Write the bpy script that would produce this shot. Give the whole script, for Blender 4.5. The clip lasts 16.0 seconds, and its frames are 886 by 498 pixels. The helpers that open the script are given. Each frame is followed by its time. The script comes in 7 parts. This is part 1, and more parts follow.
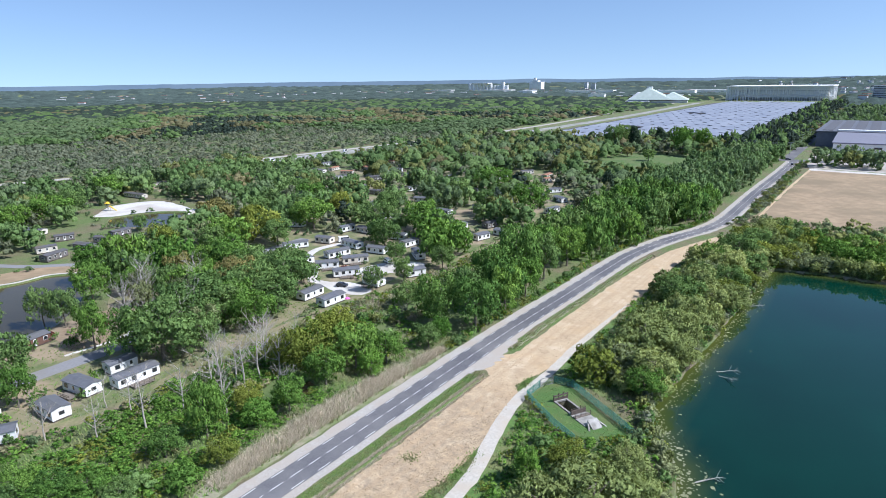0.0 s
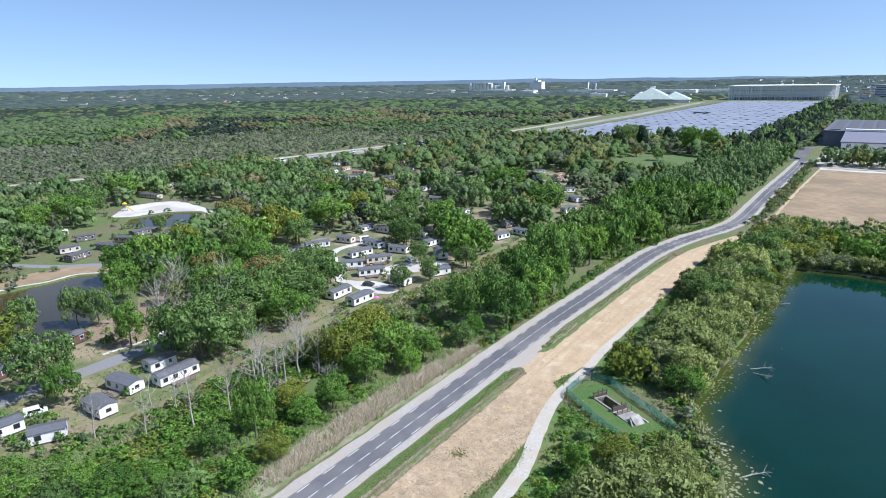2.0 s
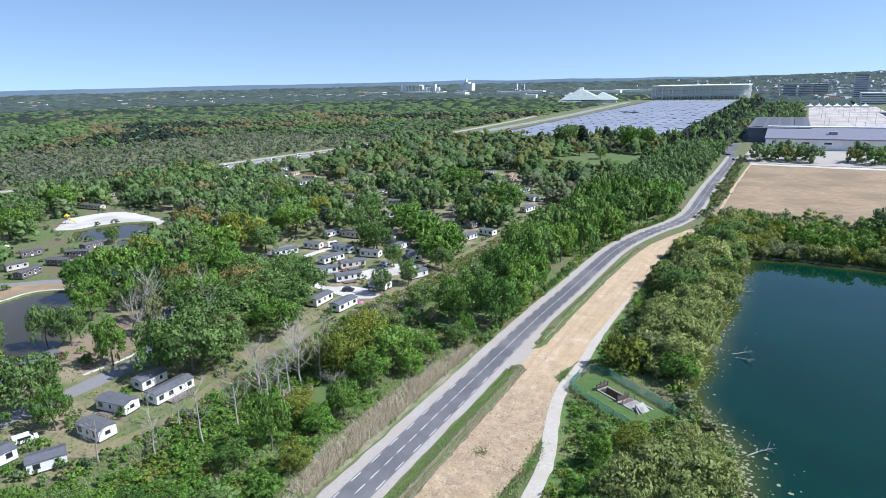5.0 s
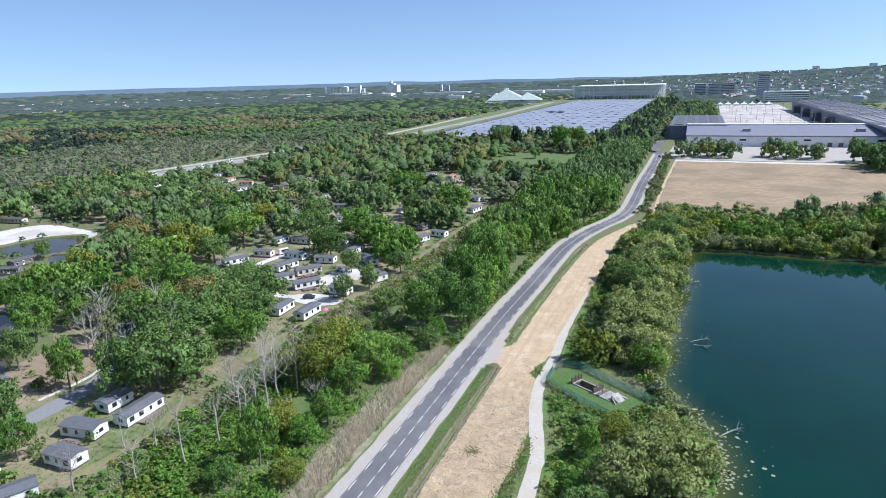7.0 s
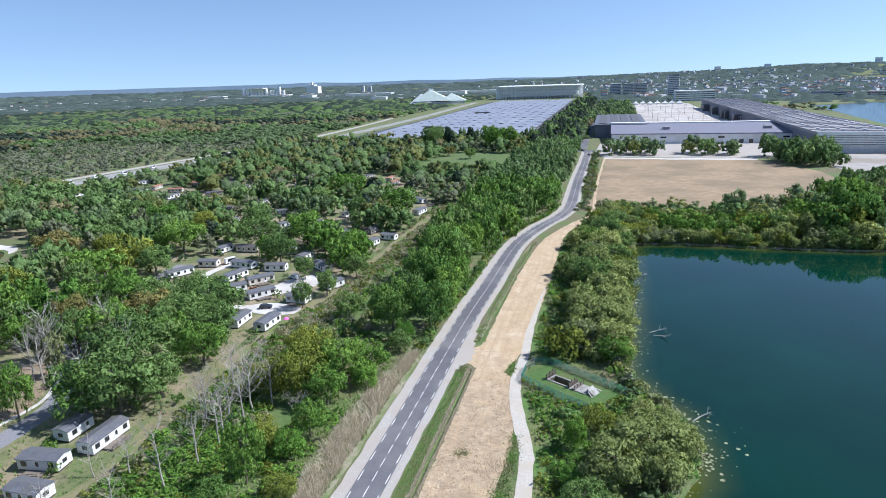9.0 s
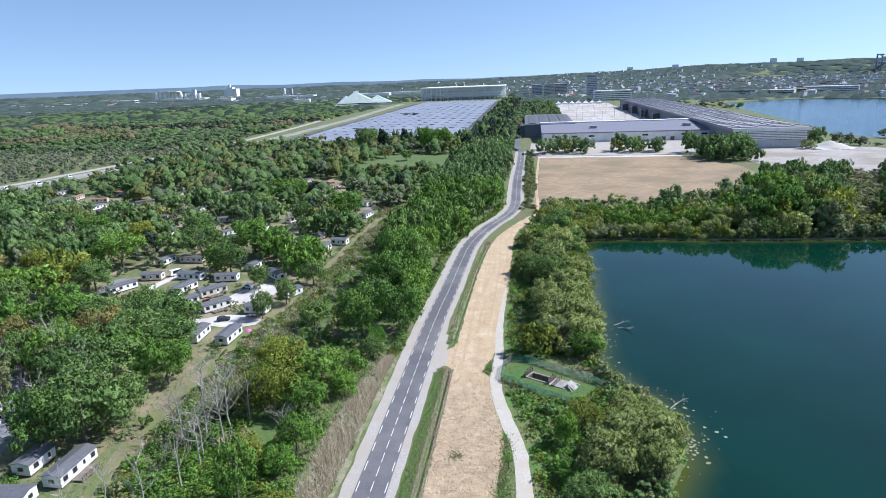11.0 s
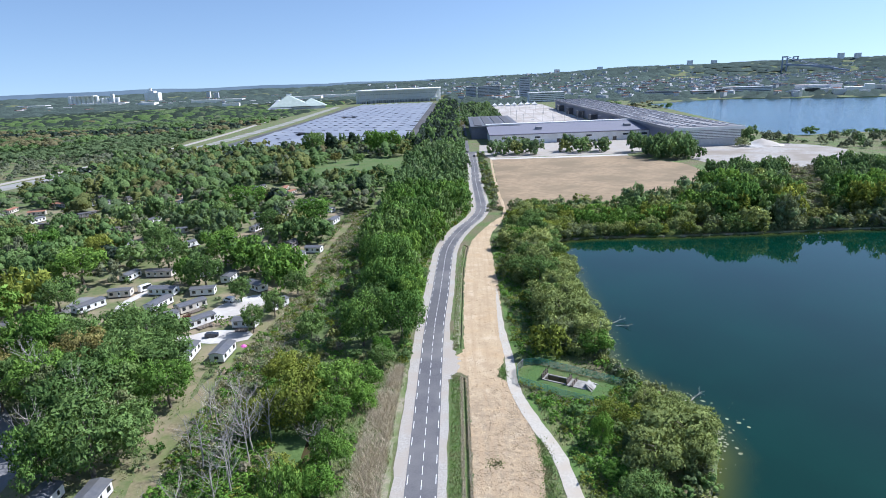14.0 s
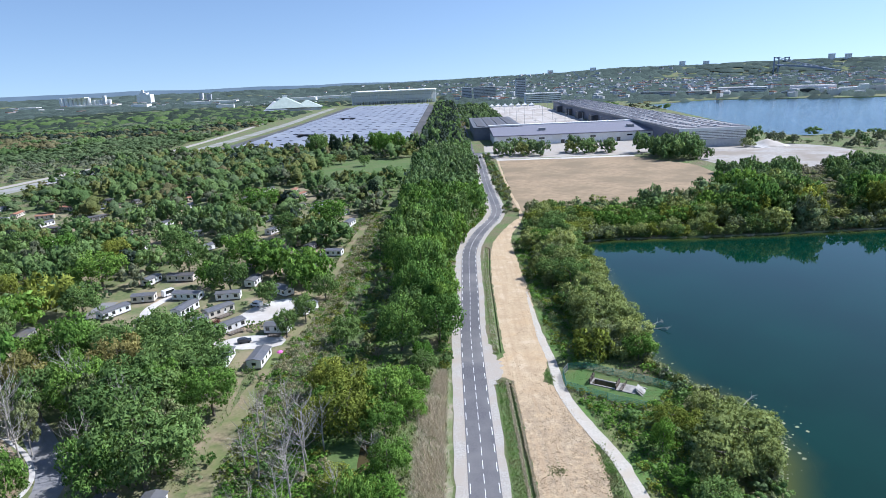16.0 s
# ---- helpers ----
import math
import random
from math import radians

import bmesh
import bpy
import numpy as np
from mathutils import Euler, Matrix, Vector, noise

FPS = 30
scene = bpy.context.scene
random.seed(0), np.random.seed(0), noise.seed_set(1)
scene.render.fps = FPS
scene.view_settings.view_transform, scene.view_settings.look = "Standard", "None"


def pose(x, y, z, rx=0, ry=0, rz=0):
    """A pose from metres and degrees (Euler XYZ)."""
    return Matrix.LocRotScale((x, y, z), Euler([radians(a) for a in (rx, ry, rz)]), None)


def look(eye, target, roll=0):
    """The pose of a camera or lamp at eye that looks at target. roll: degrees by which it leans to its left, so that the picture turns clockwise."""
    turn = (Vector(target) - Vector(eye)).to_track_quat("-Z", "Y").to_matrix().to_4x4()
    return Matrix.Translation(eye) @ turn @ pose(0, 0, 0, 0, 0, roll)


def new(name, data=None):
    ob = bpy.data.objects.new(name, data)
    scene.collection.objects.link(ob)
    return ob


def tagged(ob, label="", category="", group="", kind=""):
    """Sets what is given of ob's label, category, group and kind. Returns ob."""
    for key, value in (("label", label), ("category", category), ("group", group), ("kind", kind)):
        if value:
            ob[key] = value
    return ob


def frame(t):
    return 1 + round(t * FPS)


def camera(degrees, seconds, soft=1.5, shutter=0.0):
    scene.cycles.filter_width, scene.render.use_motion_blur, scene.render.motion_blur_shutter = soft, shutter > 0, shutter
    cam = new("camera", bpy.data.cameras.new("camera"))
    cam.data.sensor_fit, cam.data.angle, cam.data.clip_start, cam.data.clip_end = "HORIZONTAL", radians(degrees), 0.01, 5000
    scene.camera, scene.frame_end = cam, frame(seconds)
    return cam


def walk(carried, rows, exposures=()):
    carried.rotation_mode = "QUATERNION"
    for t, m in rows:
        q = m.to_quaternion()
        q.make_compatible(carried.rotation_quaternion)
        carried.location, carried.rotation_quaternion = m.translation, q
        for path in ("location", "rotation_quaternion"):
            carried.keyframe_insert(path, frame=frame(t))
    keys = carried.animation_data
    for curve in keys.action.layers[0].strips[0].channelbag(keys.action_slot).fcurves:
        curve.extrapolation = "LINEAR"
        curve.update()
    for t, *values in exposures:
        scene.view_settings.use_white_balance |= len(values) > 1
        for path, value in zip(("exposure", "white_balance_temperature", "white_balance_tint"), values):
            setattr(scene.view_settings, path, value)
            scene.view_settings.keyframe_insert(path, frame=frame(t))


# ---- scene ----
cam = camera(71.1, 16.0, soft=0.9)
PATH = [
    (0, (3.0, -0.263, 69.495), (1.887, 1.314, 68.971), -0.9),
    (0.5, (1.766, -1.904, 69.587), (0.651, -0.328, 69.063), -0.9),
    (1, (0.051, -3.514, 69.57), (-1.064, -1.938, 69.047), -0.9),
    (1.5, (-1.818, -5.244, 69.636), (-2.934, -3.669, 69.113), -1.0),
    (2, (-3.666, -6.944, 69.805), (-4.778, -5.366, 69.281), -1.0),
    (2.5, (-5.715, -8.718, 69.967), (-6.827, -7.14, 69.444), -1.0),
    (3, (-7.615, -10.359, 69.969), (-8.72, -8.776, 69.446), -1.1),
    (3.5, (-9.641, -11.989, 70.112), (-10.69, -10.369, 69.589), -1.2),
    (6, (-20.893, -19.301, 71.099), (-21.748, -17.57, 70.576), -1.6),
    (6.5, (-23.192, -20.746, 71.428), (-23.981, -18.984, 70.904), -1.7),
    (7, (-25.573, -22.128, 71.787), (-26.301, -20.341, 71.262), -1.7),
    (7.5, (-28.361, -23.087, 72.021), (-29.037, -21.28, 71.493), -1.7),
    (8, (-30.994, -24.005, 72.254), (-31.619, -22.18, 71.727), -1.7),
    (8.5, (-33.491, -24.951, 72.63), (-34.053, -23.106, 72.101), -1.8),
    (9, (-36.299, -25.63, 72.781), (-36.802, -23.768, 72.251), -1.9),
    (11.5, (-51.138, -27.467, 73.518), (-51.354, -25.552, 72.984), -2.2),
    (12, (-54.342, -27.573, 73.729), (-54.503, -25.653, 73.195), -2.2),
    (12.5, (-57.549, -27.446, 73.893), (-57.669, -25.522, 73.358), -2.3),
    (13, (-60.922, -27.25, 73.988), (-61.011, -25.325, 73.453), -2.3),
    (13.5, (-64.397, -27.0, 74.268), (-64.469, -25.074, 73.732), -2.3),
    (14, (-67.793, -26.739, 74.426), (-67.855, -24.813, 73.891), -2.4),
    (14.5, (-71.368, -26.203, 74.683), (-71.422, -24.276, 74.148), -2.4),
    (15, (-74.791, -25.527, 74.842), (-74.84, -23.6, 74.308), -2.4),
    (15.5, (-78.153, -24.962, 74.906), (-78.196, -23.035, 74.372), -2.5),
    (16, (-80.995, -24.64, 74.983), (-81.033, -22.712, 74.45), -2.5),
]
walk(cam, [(t, look(eye, target, roll)) for t, eye, target, roll in PATH], exposures=[(0, 0.55, 5640, 13.2), (16, 0.55, 5640, 13.2)])

# ---- light ----
SUN_AZ, SUN_EL = 74.0, 48.0          # degrees clockwise from +y, degrees above the ground
world = bpy.data.worlds.new("world")
scene.world = world
world.use_nodes = True
wn, wl = world.node_tree.nodes, world.node_tree.links
sky = wn.new("ShaderNodeTexSky")
sky.sky_type, sky.sun_disc = "NISHITA", False
sky.sun_elevation, sky.sun_rotation = radians(SUN_EL), radians(SUN_AZ)
sky.altitude, sky.air_density, sky.dust_density, sky.ozone_density = 70.0, 1.0, 0.4, 1.0
wn["Background"].inputs["Strength"].default_value = 0.1
lift = wn.new("ShaderNodeMapping")
lift.inputs["Location"].default_value = (0, 0, 0.115)
wl.new(wn.new("ShaderNodeTexCoord").outputs["Generated"], lift.inputs["Vector"])
wl.new(lift.outputs[0], sky.inputs["Vector"])
wl.new(sky.outputs[0], wn["Background"].inputs["Color"])
sun = new("sun", bpy.data.lights.new("sun", "SUN"))
sun.data.energy, sun.data.angle, sun.data.color = 4.6, radians(0.53), (1.0, 0.95, 0.87)
a, e = radians(SUN_AZ), radians(SUN_EL)
sun.matrix_world = look((400 * math.sin(a), 400 * math.cos(a), 600), (400 * math.sin(a) - math.sin(a) * math.cos(e), 400 * math.cos(a) - math.cos(a) * math.cos(e), 600 - math.sin(e)))


# ---- materials ----
def mat(name, rough=0.8, metal=0.0):
    m = bpy.data.materials.new(name)
    m.use_nodes = True
    b = m.node_tree.nodes["Principled BSDF"]
    b.inputs["Roughness"].default_value, b.inputs["Metallic"].default_value = rough, metal
    return m, m.node_tree.nodes, m.node_tree.links, b


def ramp(nodes, links, source, stops):
    r = nodes.new("ShaderNodeValToRGB")
    while len(r.color_ramp.elements) < len(stops):
        r.color_ramp.elements.new(0.5)
    for el, (at, c) in zip(r.color_ramp.elements, stops):
        el.position, el.color = at, (*c, 1)
    links.new(source, r.inputs[0])
    return r.outputs[0]


def coords(nodes):
    return nodes.new("ShaderNodeTexCoord").outputs["Object"]


def noise_tex(nodes, links, scale, detail=4.0, vec=None, rough=0.55, world_space=False):
    n = nodes.new("ShaderNodeTexNoise")
    n.inputs["Scale"].default_value, n.inputs["Detail"].default_value, n.inputs["Roughness"].default_value = scale, detail, rough
    links.new(vec or (nodes.new("ShaderNodeNewGeometry").outputs["Position"] if world_space else coords(nodes)), n.inputs["Vector"])
    return n.outputs[0]


def mixed(nodes, links, fac, a, b, kind="MIX"):
    m = nodes.new("ShaderNodeMix")
    m.data_type, m.blend_type = "RGBA", kind
    for value, socket in ((fac, m.inputs[0]), (a, m.inputs[6]), (b, m.inputs[7])):
        if isinstance(value, (int, float)):
            socket.default_value = value
        elif isinstance(value, tuple):
            socket.default_value = (*value, 1)
        else:
            links.new(value, socket)
    return m.outputs[2]


def bump(nodes, links, bsdf, height, strength, distance):
    b = nodes.new("ShaderNodeBump")
    b.inputs["Strength"].default_value, b.inputs["Distance"].default_value = strength, distance
    links.new(height, b.inputs["Height"])
    links.new(b.outputs[0], bsdf.inputs["Normal"])


def rough_mat(name, c1, c2, scale, rough=0.85, c3=None, scale3=0.05, grain=0.0, metal=0.0, world_space=True):
    """A two-scale surface: c1 to c2 in grain, drifting to c3 in wide stains."""
    m, n, l, b = mat(name, rough, metal)
    col = ramp(n, l, noise_tex(n, l, scale, 6.0, world_space=world_space), [(0.3, c1), (0.7, c2)])
    if c3:
        wide = ramp(n, l, noise_tex(n, l, scale3, 4.0, world_space=world_space), [(0.42, (0, 0, 0)), (0.62, (1, 1, 1))])
        col = mixed(n, l, wide, col, c3)
    l.new(col, b.inputs["Base Color"])
    if grain:
        bump(n, l, b, noise_tex(n, l, scale * 2, 5.0, world_space=world_space), 0.6, grain)
    return m


def leaf_mat(name, c_dark, c_light, attr=False, through_light=0.28, lobes=False):
    """Foliage: varies from tree to tree and from leaf spray to leaf spray."""
    m = bpy.data.materials.new(name)
    m.use_nodes = True
    n, l = m.node_tree.nodes, m.node_tree.links
    n.remove(n["Principled BSDF"])
    geo = n.new("ShaderNodeNewGeometry")
    if attr:
        t = n.new("ShaderNodeAttribute")
        t.attribute_name = "tint"
        tree_random = t.outputs["Fac"]
    else:
        tree_random = n.new("ShaderNodeObjectInfo").outputs["Random"]
    if lobes:
        grain = n.new("ShaderNodeTexNoise")
        grain.inputs["Scale"].default_value, grain.inputs["Detail"].default_value, grain.inputs["Roughness"].default_value = 0.75, 4.0, 0.7
        l.new(geo.outputs["Position"], grain.inputs["Vector"])
        spread, at_ = grain.outputs[0], (0.28, 0.62, 0.80)
    else:
        spread, at_ = geo.outputs["Random Per Island"], (0.0, 0.75, 1.0)
    spray = ramp(n, l, spread, [(at_[0], tuple(0.85 * v for v in c_dark)), (at_[1], tuple(0.95 * v for v in c_light)), (at_[2], tuple(1.15 * v for v in c_light))])
    hue = n.new("ShaderNodeHueSaturation")
    mp = n.new("ShaderNodeMapRange")
    mp.inputs[3].default_value, mp.inputs[4].default_value = 0.492, 0.512
    l.new(tree_random, mp.inputs[0])
    l.new(mp.outputs[0], hue.inputs["Hue"])
    mv = n.new("ShaderNodeMapRange")
    mv.inputs[3].default_value, mv.inputs[4].default_value = (1.22, 0.78) if lobes else (1.2, 0.78)
    l.new(tree_random, mv.inputs[0])
    l.new(mv.outputs[0], hue.inputs["Value"])
    hue.inputs["Saturation"].default_value = 0.86 if lobes else 1.02
    l.new(spray, hue.inputs["Color"])
    d, tr, mx = n.new("ShaderNodeBsdfDiffuse"), n.new("ShaderNodeBsdfTranslucent"), n.new("ShaderNodeMixShader")
    l.new(hue.outputs[0], d.inputs["Color"])
    l.new(mixed(n, l, 1.0, hue.outputs[0], (1.0, 0.95, 0.7), "MULTIPLY"), tr.inputs["Color"])
    if lobes:
        relief = n.new("ShaderNodeBump")
        relief.inputs["Strength"].default_value, relief.inputs["Distance"].default_value = 0.8, 1.2
        l.new(grain.outputs[0], relief.inputs["Height"])
        l.new(relief.outputs[0], d.inputs["Normal"])
        l.new(relief.outputs[0], tr.inputs["Normal"])
    mx.inputs[0].default_value = through_light
    l.new(d.outputs[0], mx.inputs[1])
    l.new(tr.outputs[0], mx.inputs[2])
    l.new(mx.outputs[0], n["Material Output"].inputs["Surface"])
    return m


def ground_mat():
    m, n, l, b = mat("meadow_ground", 0.95)
    fine = noise_tex(n, l, 0.9, 7.0, rough=0.65, world_space=True)
    grass = ramp(n, l, fine, [(0.28, (0.070, 0.110, 0.028)), (0.5, (0.115, 0.170, 0.048)), (0.75, (0.19, 0.21, 0.085))])
    dry = ramp(n, l, noise_tex(n, l, 1.7, 7.0, rough=0.7, world_space=True), [(0.3, (0.10, 0.085, 0.045)), (0.7, (0.24, 0.20, 0.12))])
    patch = ramp(n, l, noise_tex(n, l, 0.055, 6.0, rough=0.6, world_space=True), [(0.42, (0, 0, 0)), (0.64, (1, 1, 1))])
    l.new(mixed(n, l, patch, grass, dry), b.inputs["Base Color"])
    bump(n, l, b, noise_tex(n, l, 2.5, 6.0, world_space=True), 1.0, 0.4)
    return m


def water_mat(name, deep, shallow, ripple=0.02, rough=0.04, scale=0.6):
    m, n, l, b = mat(name, rough)
    b.inputs["IOR"].default_value = 1.33
    at = n.new("ShaderNodeAttribute")
    at.attribute_name = "shallow"
    murk = ramp(n, l, noise_tex(n, l, 0.02, 4.0, world_space=True), [(0.35, tuple(0.8 * v for v in deep)), (0.7, tuple(1.25 * v for v in deep))])
    l.new(mixed(n, l, at.outputs["Fac"], murk, shallow), b.inputs["Base Color"])
    bump(n, l, b, noise_tex(n, l, scale, 5.0, world_space=True), 0.3, ripple)
    return m


M = {}
M["ground"] = ground_mat()
M["lawn"] = rough_mat("mown_lawn", (0.050, 0.110, 0.024), (0.095, 0.175, 0.040), 2.2, 0.95, (0.11, 0.14, 0.045), 0.15, 0.1)
M["turf"] = rough_mat("rough_green_turf", (0.060, 0.115, 0.026), (0.105, 0.165, 0.042), 0.8, 0.95, (0.115, 0.145, 0.05), 0.06, 0.15)
M["bank_grass"] = rough_mat("bank_weeds", (0.062, 0.130, 0.026), (0.125, 0.215, 0.046), 1.3, 0.95, (0.15, 0.17, 0.06), 0.09, 0.25)
M["asphalt"] = rough_mat("asphalt", (0.085, 0.085, 0.095), (0.135, 0.132, 0.14), 3.0, 0.9, (0.17, 0.165, 0.165), 0.06, 0.02)
M["gravel"] = rough_mat("pale_gravel", (0.29, 0.27, 0.24), (0.48, 0.45, 0.405), 2.6, 0.95, (0.38, 0.335, 0.28), 0.12, 0.05)
M["marking"] = rough_mat("road_paint", (0.62, 0.62, 0.6), (0.82, 0.82, 0.8), 6.0, 0.7)
M["path"] = rough_mat("limestone_path", (0.40, 0.37, 0.315), (0.53, 0.495, 0.43), 1.8, 0.95, (0.45, 0.395, 0.32), 0.2, 0.04)
M["white_sand"] = rough_mat("white_limestone_sand", (0.50, 0.48, 0.45), (0.64, 0.62, 0.58), 0.8, 0.95, (0.45, 0.41, 0.36), 0.06, 0.05)
M["crushed"] = rough_mat("crushed_stone", (0.29, 0.27, 0.245), (0.43, 0.405, 0.37), 0.35, 0.95, (0.27, 0.235, 0.19), 0.035, 0.05)
M["soil"] = rough_mat("ditch_soil", (0.07, 0.05, 0.03), (0.19, 0.14, 0.08), 1.5, 0.95, (0.05, 0.07, 0.02), 0.3, 0.1)
M["bark"] = rough_mat("bark", (0.10, 0.085, 0.065), (0.22, 0.19, 0.15), 4.0, 0.95, world_space=False)
M["pale_bark"] = rough_mat("birch_bark", (0.32, 0.29, 0.25), (0.5, 0.47, 0.42), 3.0, 0.95, world_space=False)
M["twig"] = rough_mat("bare_twig", (0.30, 0.27, 0.235), (0.46, 0.42, 0.37), 3.0, 0.95, world_space=False)
M["concrete"] = rough_mat("weathered_concrete", (0.28, 0.27, 0.25), (0.42, 0.41, 0.38), 1.5, 0.9, (0.2, 0.19, 0.17), 0.3, 0.01)
M["white_wall"] = rough_mat("white_cladding", (0.76, 0.76, 0.76), (0.85, 0.85, 0.84), 0.8, 0.6, (0.72, 0.71, 0.68), 0.15)
M["cream_wall"] = rough_mat("cream_cladding", (0.58, 0.54, 0.46), (0.66, 0.62, 0.54), 0.8, 0.7, (0.52, 0.48, 0.41), 0.2)
M["brown_wall"] = rough_mat("brown_timber_cladding", (0.09, 0.045, 0.03), (0.17, 0.085, 0.06), 1.2, 0.8, (0.13, 0.075, 0.06), 0.3)
M["grey_wall"] = rough_mat("grey_timber_cladding", (0.13, 0.12, 0.12), (0.2, 0.19, 0.18), 1.2, 0.8, (0.16, 0.14, 0.13), 0.3)
M["roof_grey"] = rough_mat("grey_sheet_roof", (0.095, 0.10, 0.115), (0.15, 0.155, 0.17), 0.9, 0.55, (0.13, 0.13, 0.13), 0.25)
M["roof_dark"] = rough_mat("dark_sheet_roof", (0.075, 0.075, 0.085), (0.13, 0.13, 0.14), 0.9, 0.6, (0.11, 0.1, 0.09), 0.25)
M["wood"] = rough_mat("weathered_deck_wood", (0.13, 0.11, 0.09), (0.24, 0.2, 0.16), 2.5, 0.85)
M["tile"] = rough_mat("clay_tile", (0.25, 0.11, 0.07), (0.38, 0.18, 0.11), 1.0, 0.85, (0.3, 0.16, 0.1), 0.2)
M["steel"] = rough_mat("galvanised_steel", (0.35, 0.36, 0.37), (0.5, 0.5, 0.51), 1.0, 0.45, metal=0.7)
M["green_wire"] = rough_mat("green_coated_wire", (0.07, 0.24, 0.18), (0.12, 0.32, 0.25), 3.0, 0.5)
M["rust"] = rough_mat("dark_rusted_steel", (0.05, 0.04, 0.035), (0.13, 0.10, 0.08), 3.0, 0.7)
M["panel"] = rough_mat("solar_panel", (0.19, 0.20, 0.235), (0.245, 0.255, 0.29), 0.5, 0.38, (0.29, 0.30, 0.325), 0.02)
M["yellow"] = rough_mat("yellow_plastic", (0.75, 0.50, 0.03), (0.85, 0.60, 0.06), 1.0, 0.4)
M["red"] = rough_mat("red_leaf", (0.10, 0.02, 0.015), (0.17, 0.045, 0.03), 3.0, 0.9)
M["pink"] = rough_mat("pink_cloth", (0.75, 0.10, 0.45), (0.85, 0.2, 0.55), 2.0, 0.8)
M["paint_white"] = rough_mat("white_car_paint", (0.74, 0.74, 0.74), (0.8, 0.8, 0.8), 1.0, 0.25)
M["paint_dark"] = rough_mat("dark_car_paint", (0.03, 0.035, 0.045), (0.05, 0.055, 0.07), 1.0, 0.25)
M["rubber"] = rough_mat("tyre_rubber", (0.015, 0.015, 0.015), (0.03, 0.03, 0.03), 5.0, 0.9)
M["far_wall"] = rough_mat("far_pale_wall", (0.5, 0.5, 0.5), (0.68, 0.67, 0.66), 0.05, 0.8)
M["far_grey"] = rough_mat("far_grey_wall", (0.38, 0.40, 0.44), (0.48, 0.50, 0.54), 0.05, 0.8)
M["louvre"] = rough_mat("skylight_dome", (0.42, 0.43, 0.45), (0.55, 0.56, 0.57), 0.5, 0.5)
M["hall_roof"] = rough_mat("hall_roof_membrane", (0.22, 0.215, 0.22), (0.29, 0.285, 0.285), 0.3, 0.7, (0.31, 0.30, 0.295), 0.02)
M["hall_wall"] = rough_mat("hall_wall_sheet", (0.165, 0.165, 0.205), (0.22, 0.22, 0.26), 0.4, 0.7, (0.19, 0.19, 0.225), 0.03)
M["lane_asphalt"] = rough_mat("worn_lane_asphalt", (0.19, 0.19, 0.20), (0.26, 0.26, 0.27), 2.0, 0.9, (0.22, 0.21, 0.2), 0.1)
M["lot_gravel"] = rough_mat("pale_lot_gravel", (0.42, 0.39, 0.36), (0.54, 0.51, 0.47), 0.15, 0.95, (0.34, 0.30, 0.26), 0.02)
M["reed"] = leaf_mat("dry_reed", (0.37, 0.33, 0.245), (0.57, 0.515, 0.40))
M["litter"] = rough_mat("dry_reed_litter", (0.22, 0.20, 0.13), (0.37, 0.335, 0.245), 1.6, 0.95, (0.15, 0.19, 0.07), 0.2, 0.1)
m, n, l, b = mat("window_glass", 0.06)
b.inputs["Base Color"].default_value, b.inputs["Specular IOR Level"].default_value = (0.025, 0.03, 0.035, 1), 0.8
M["glass"] = m


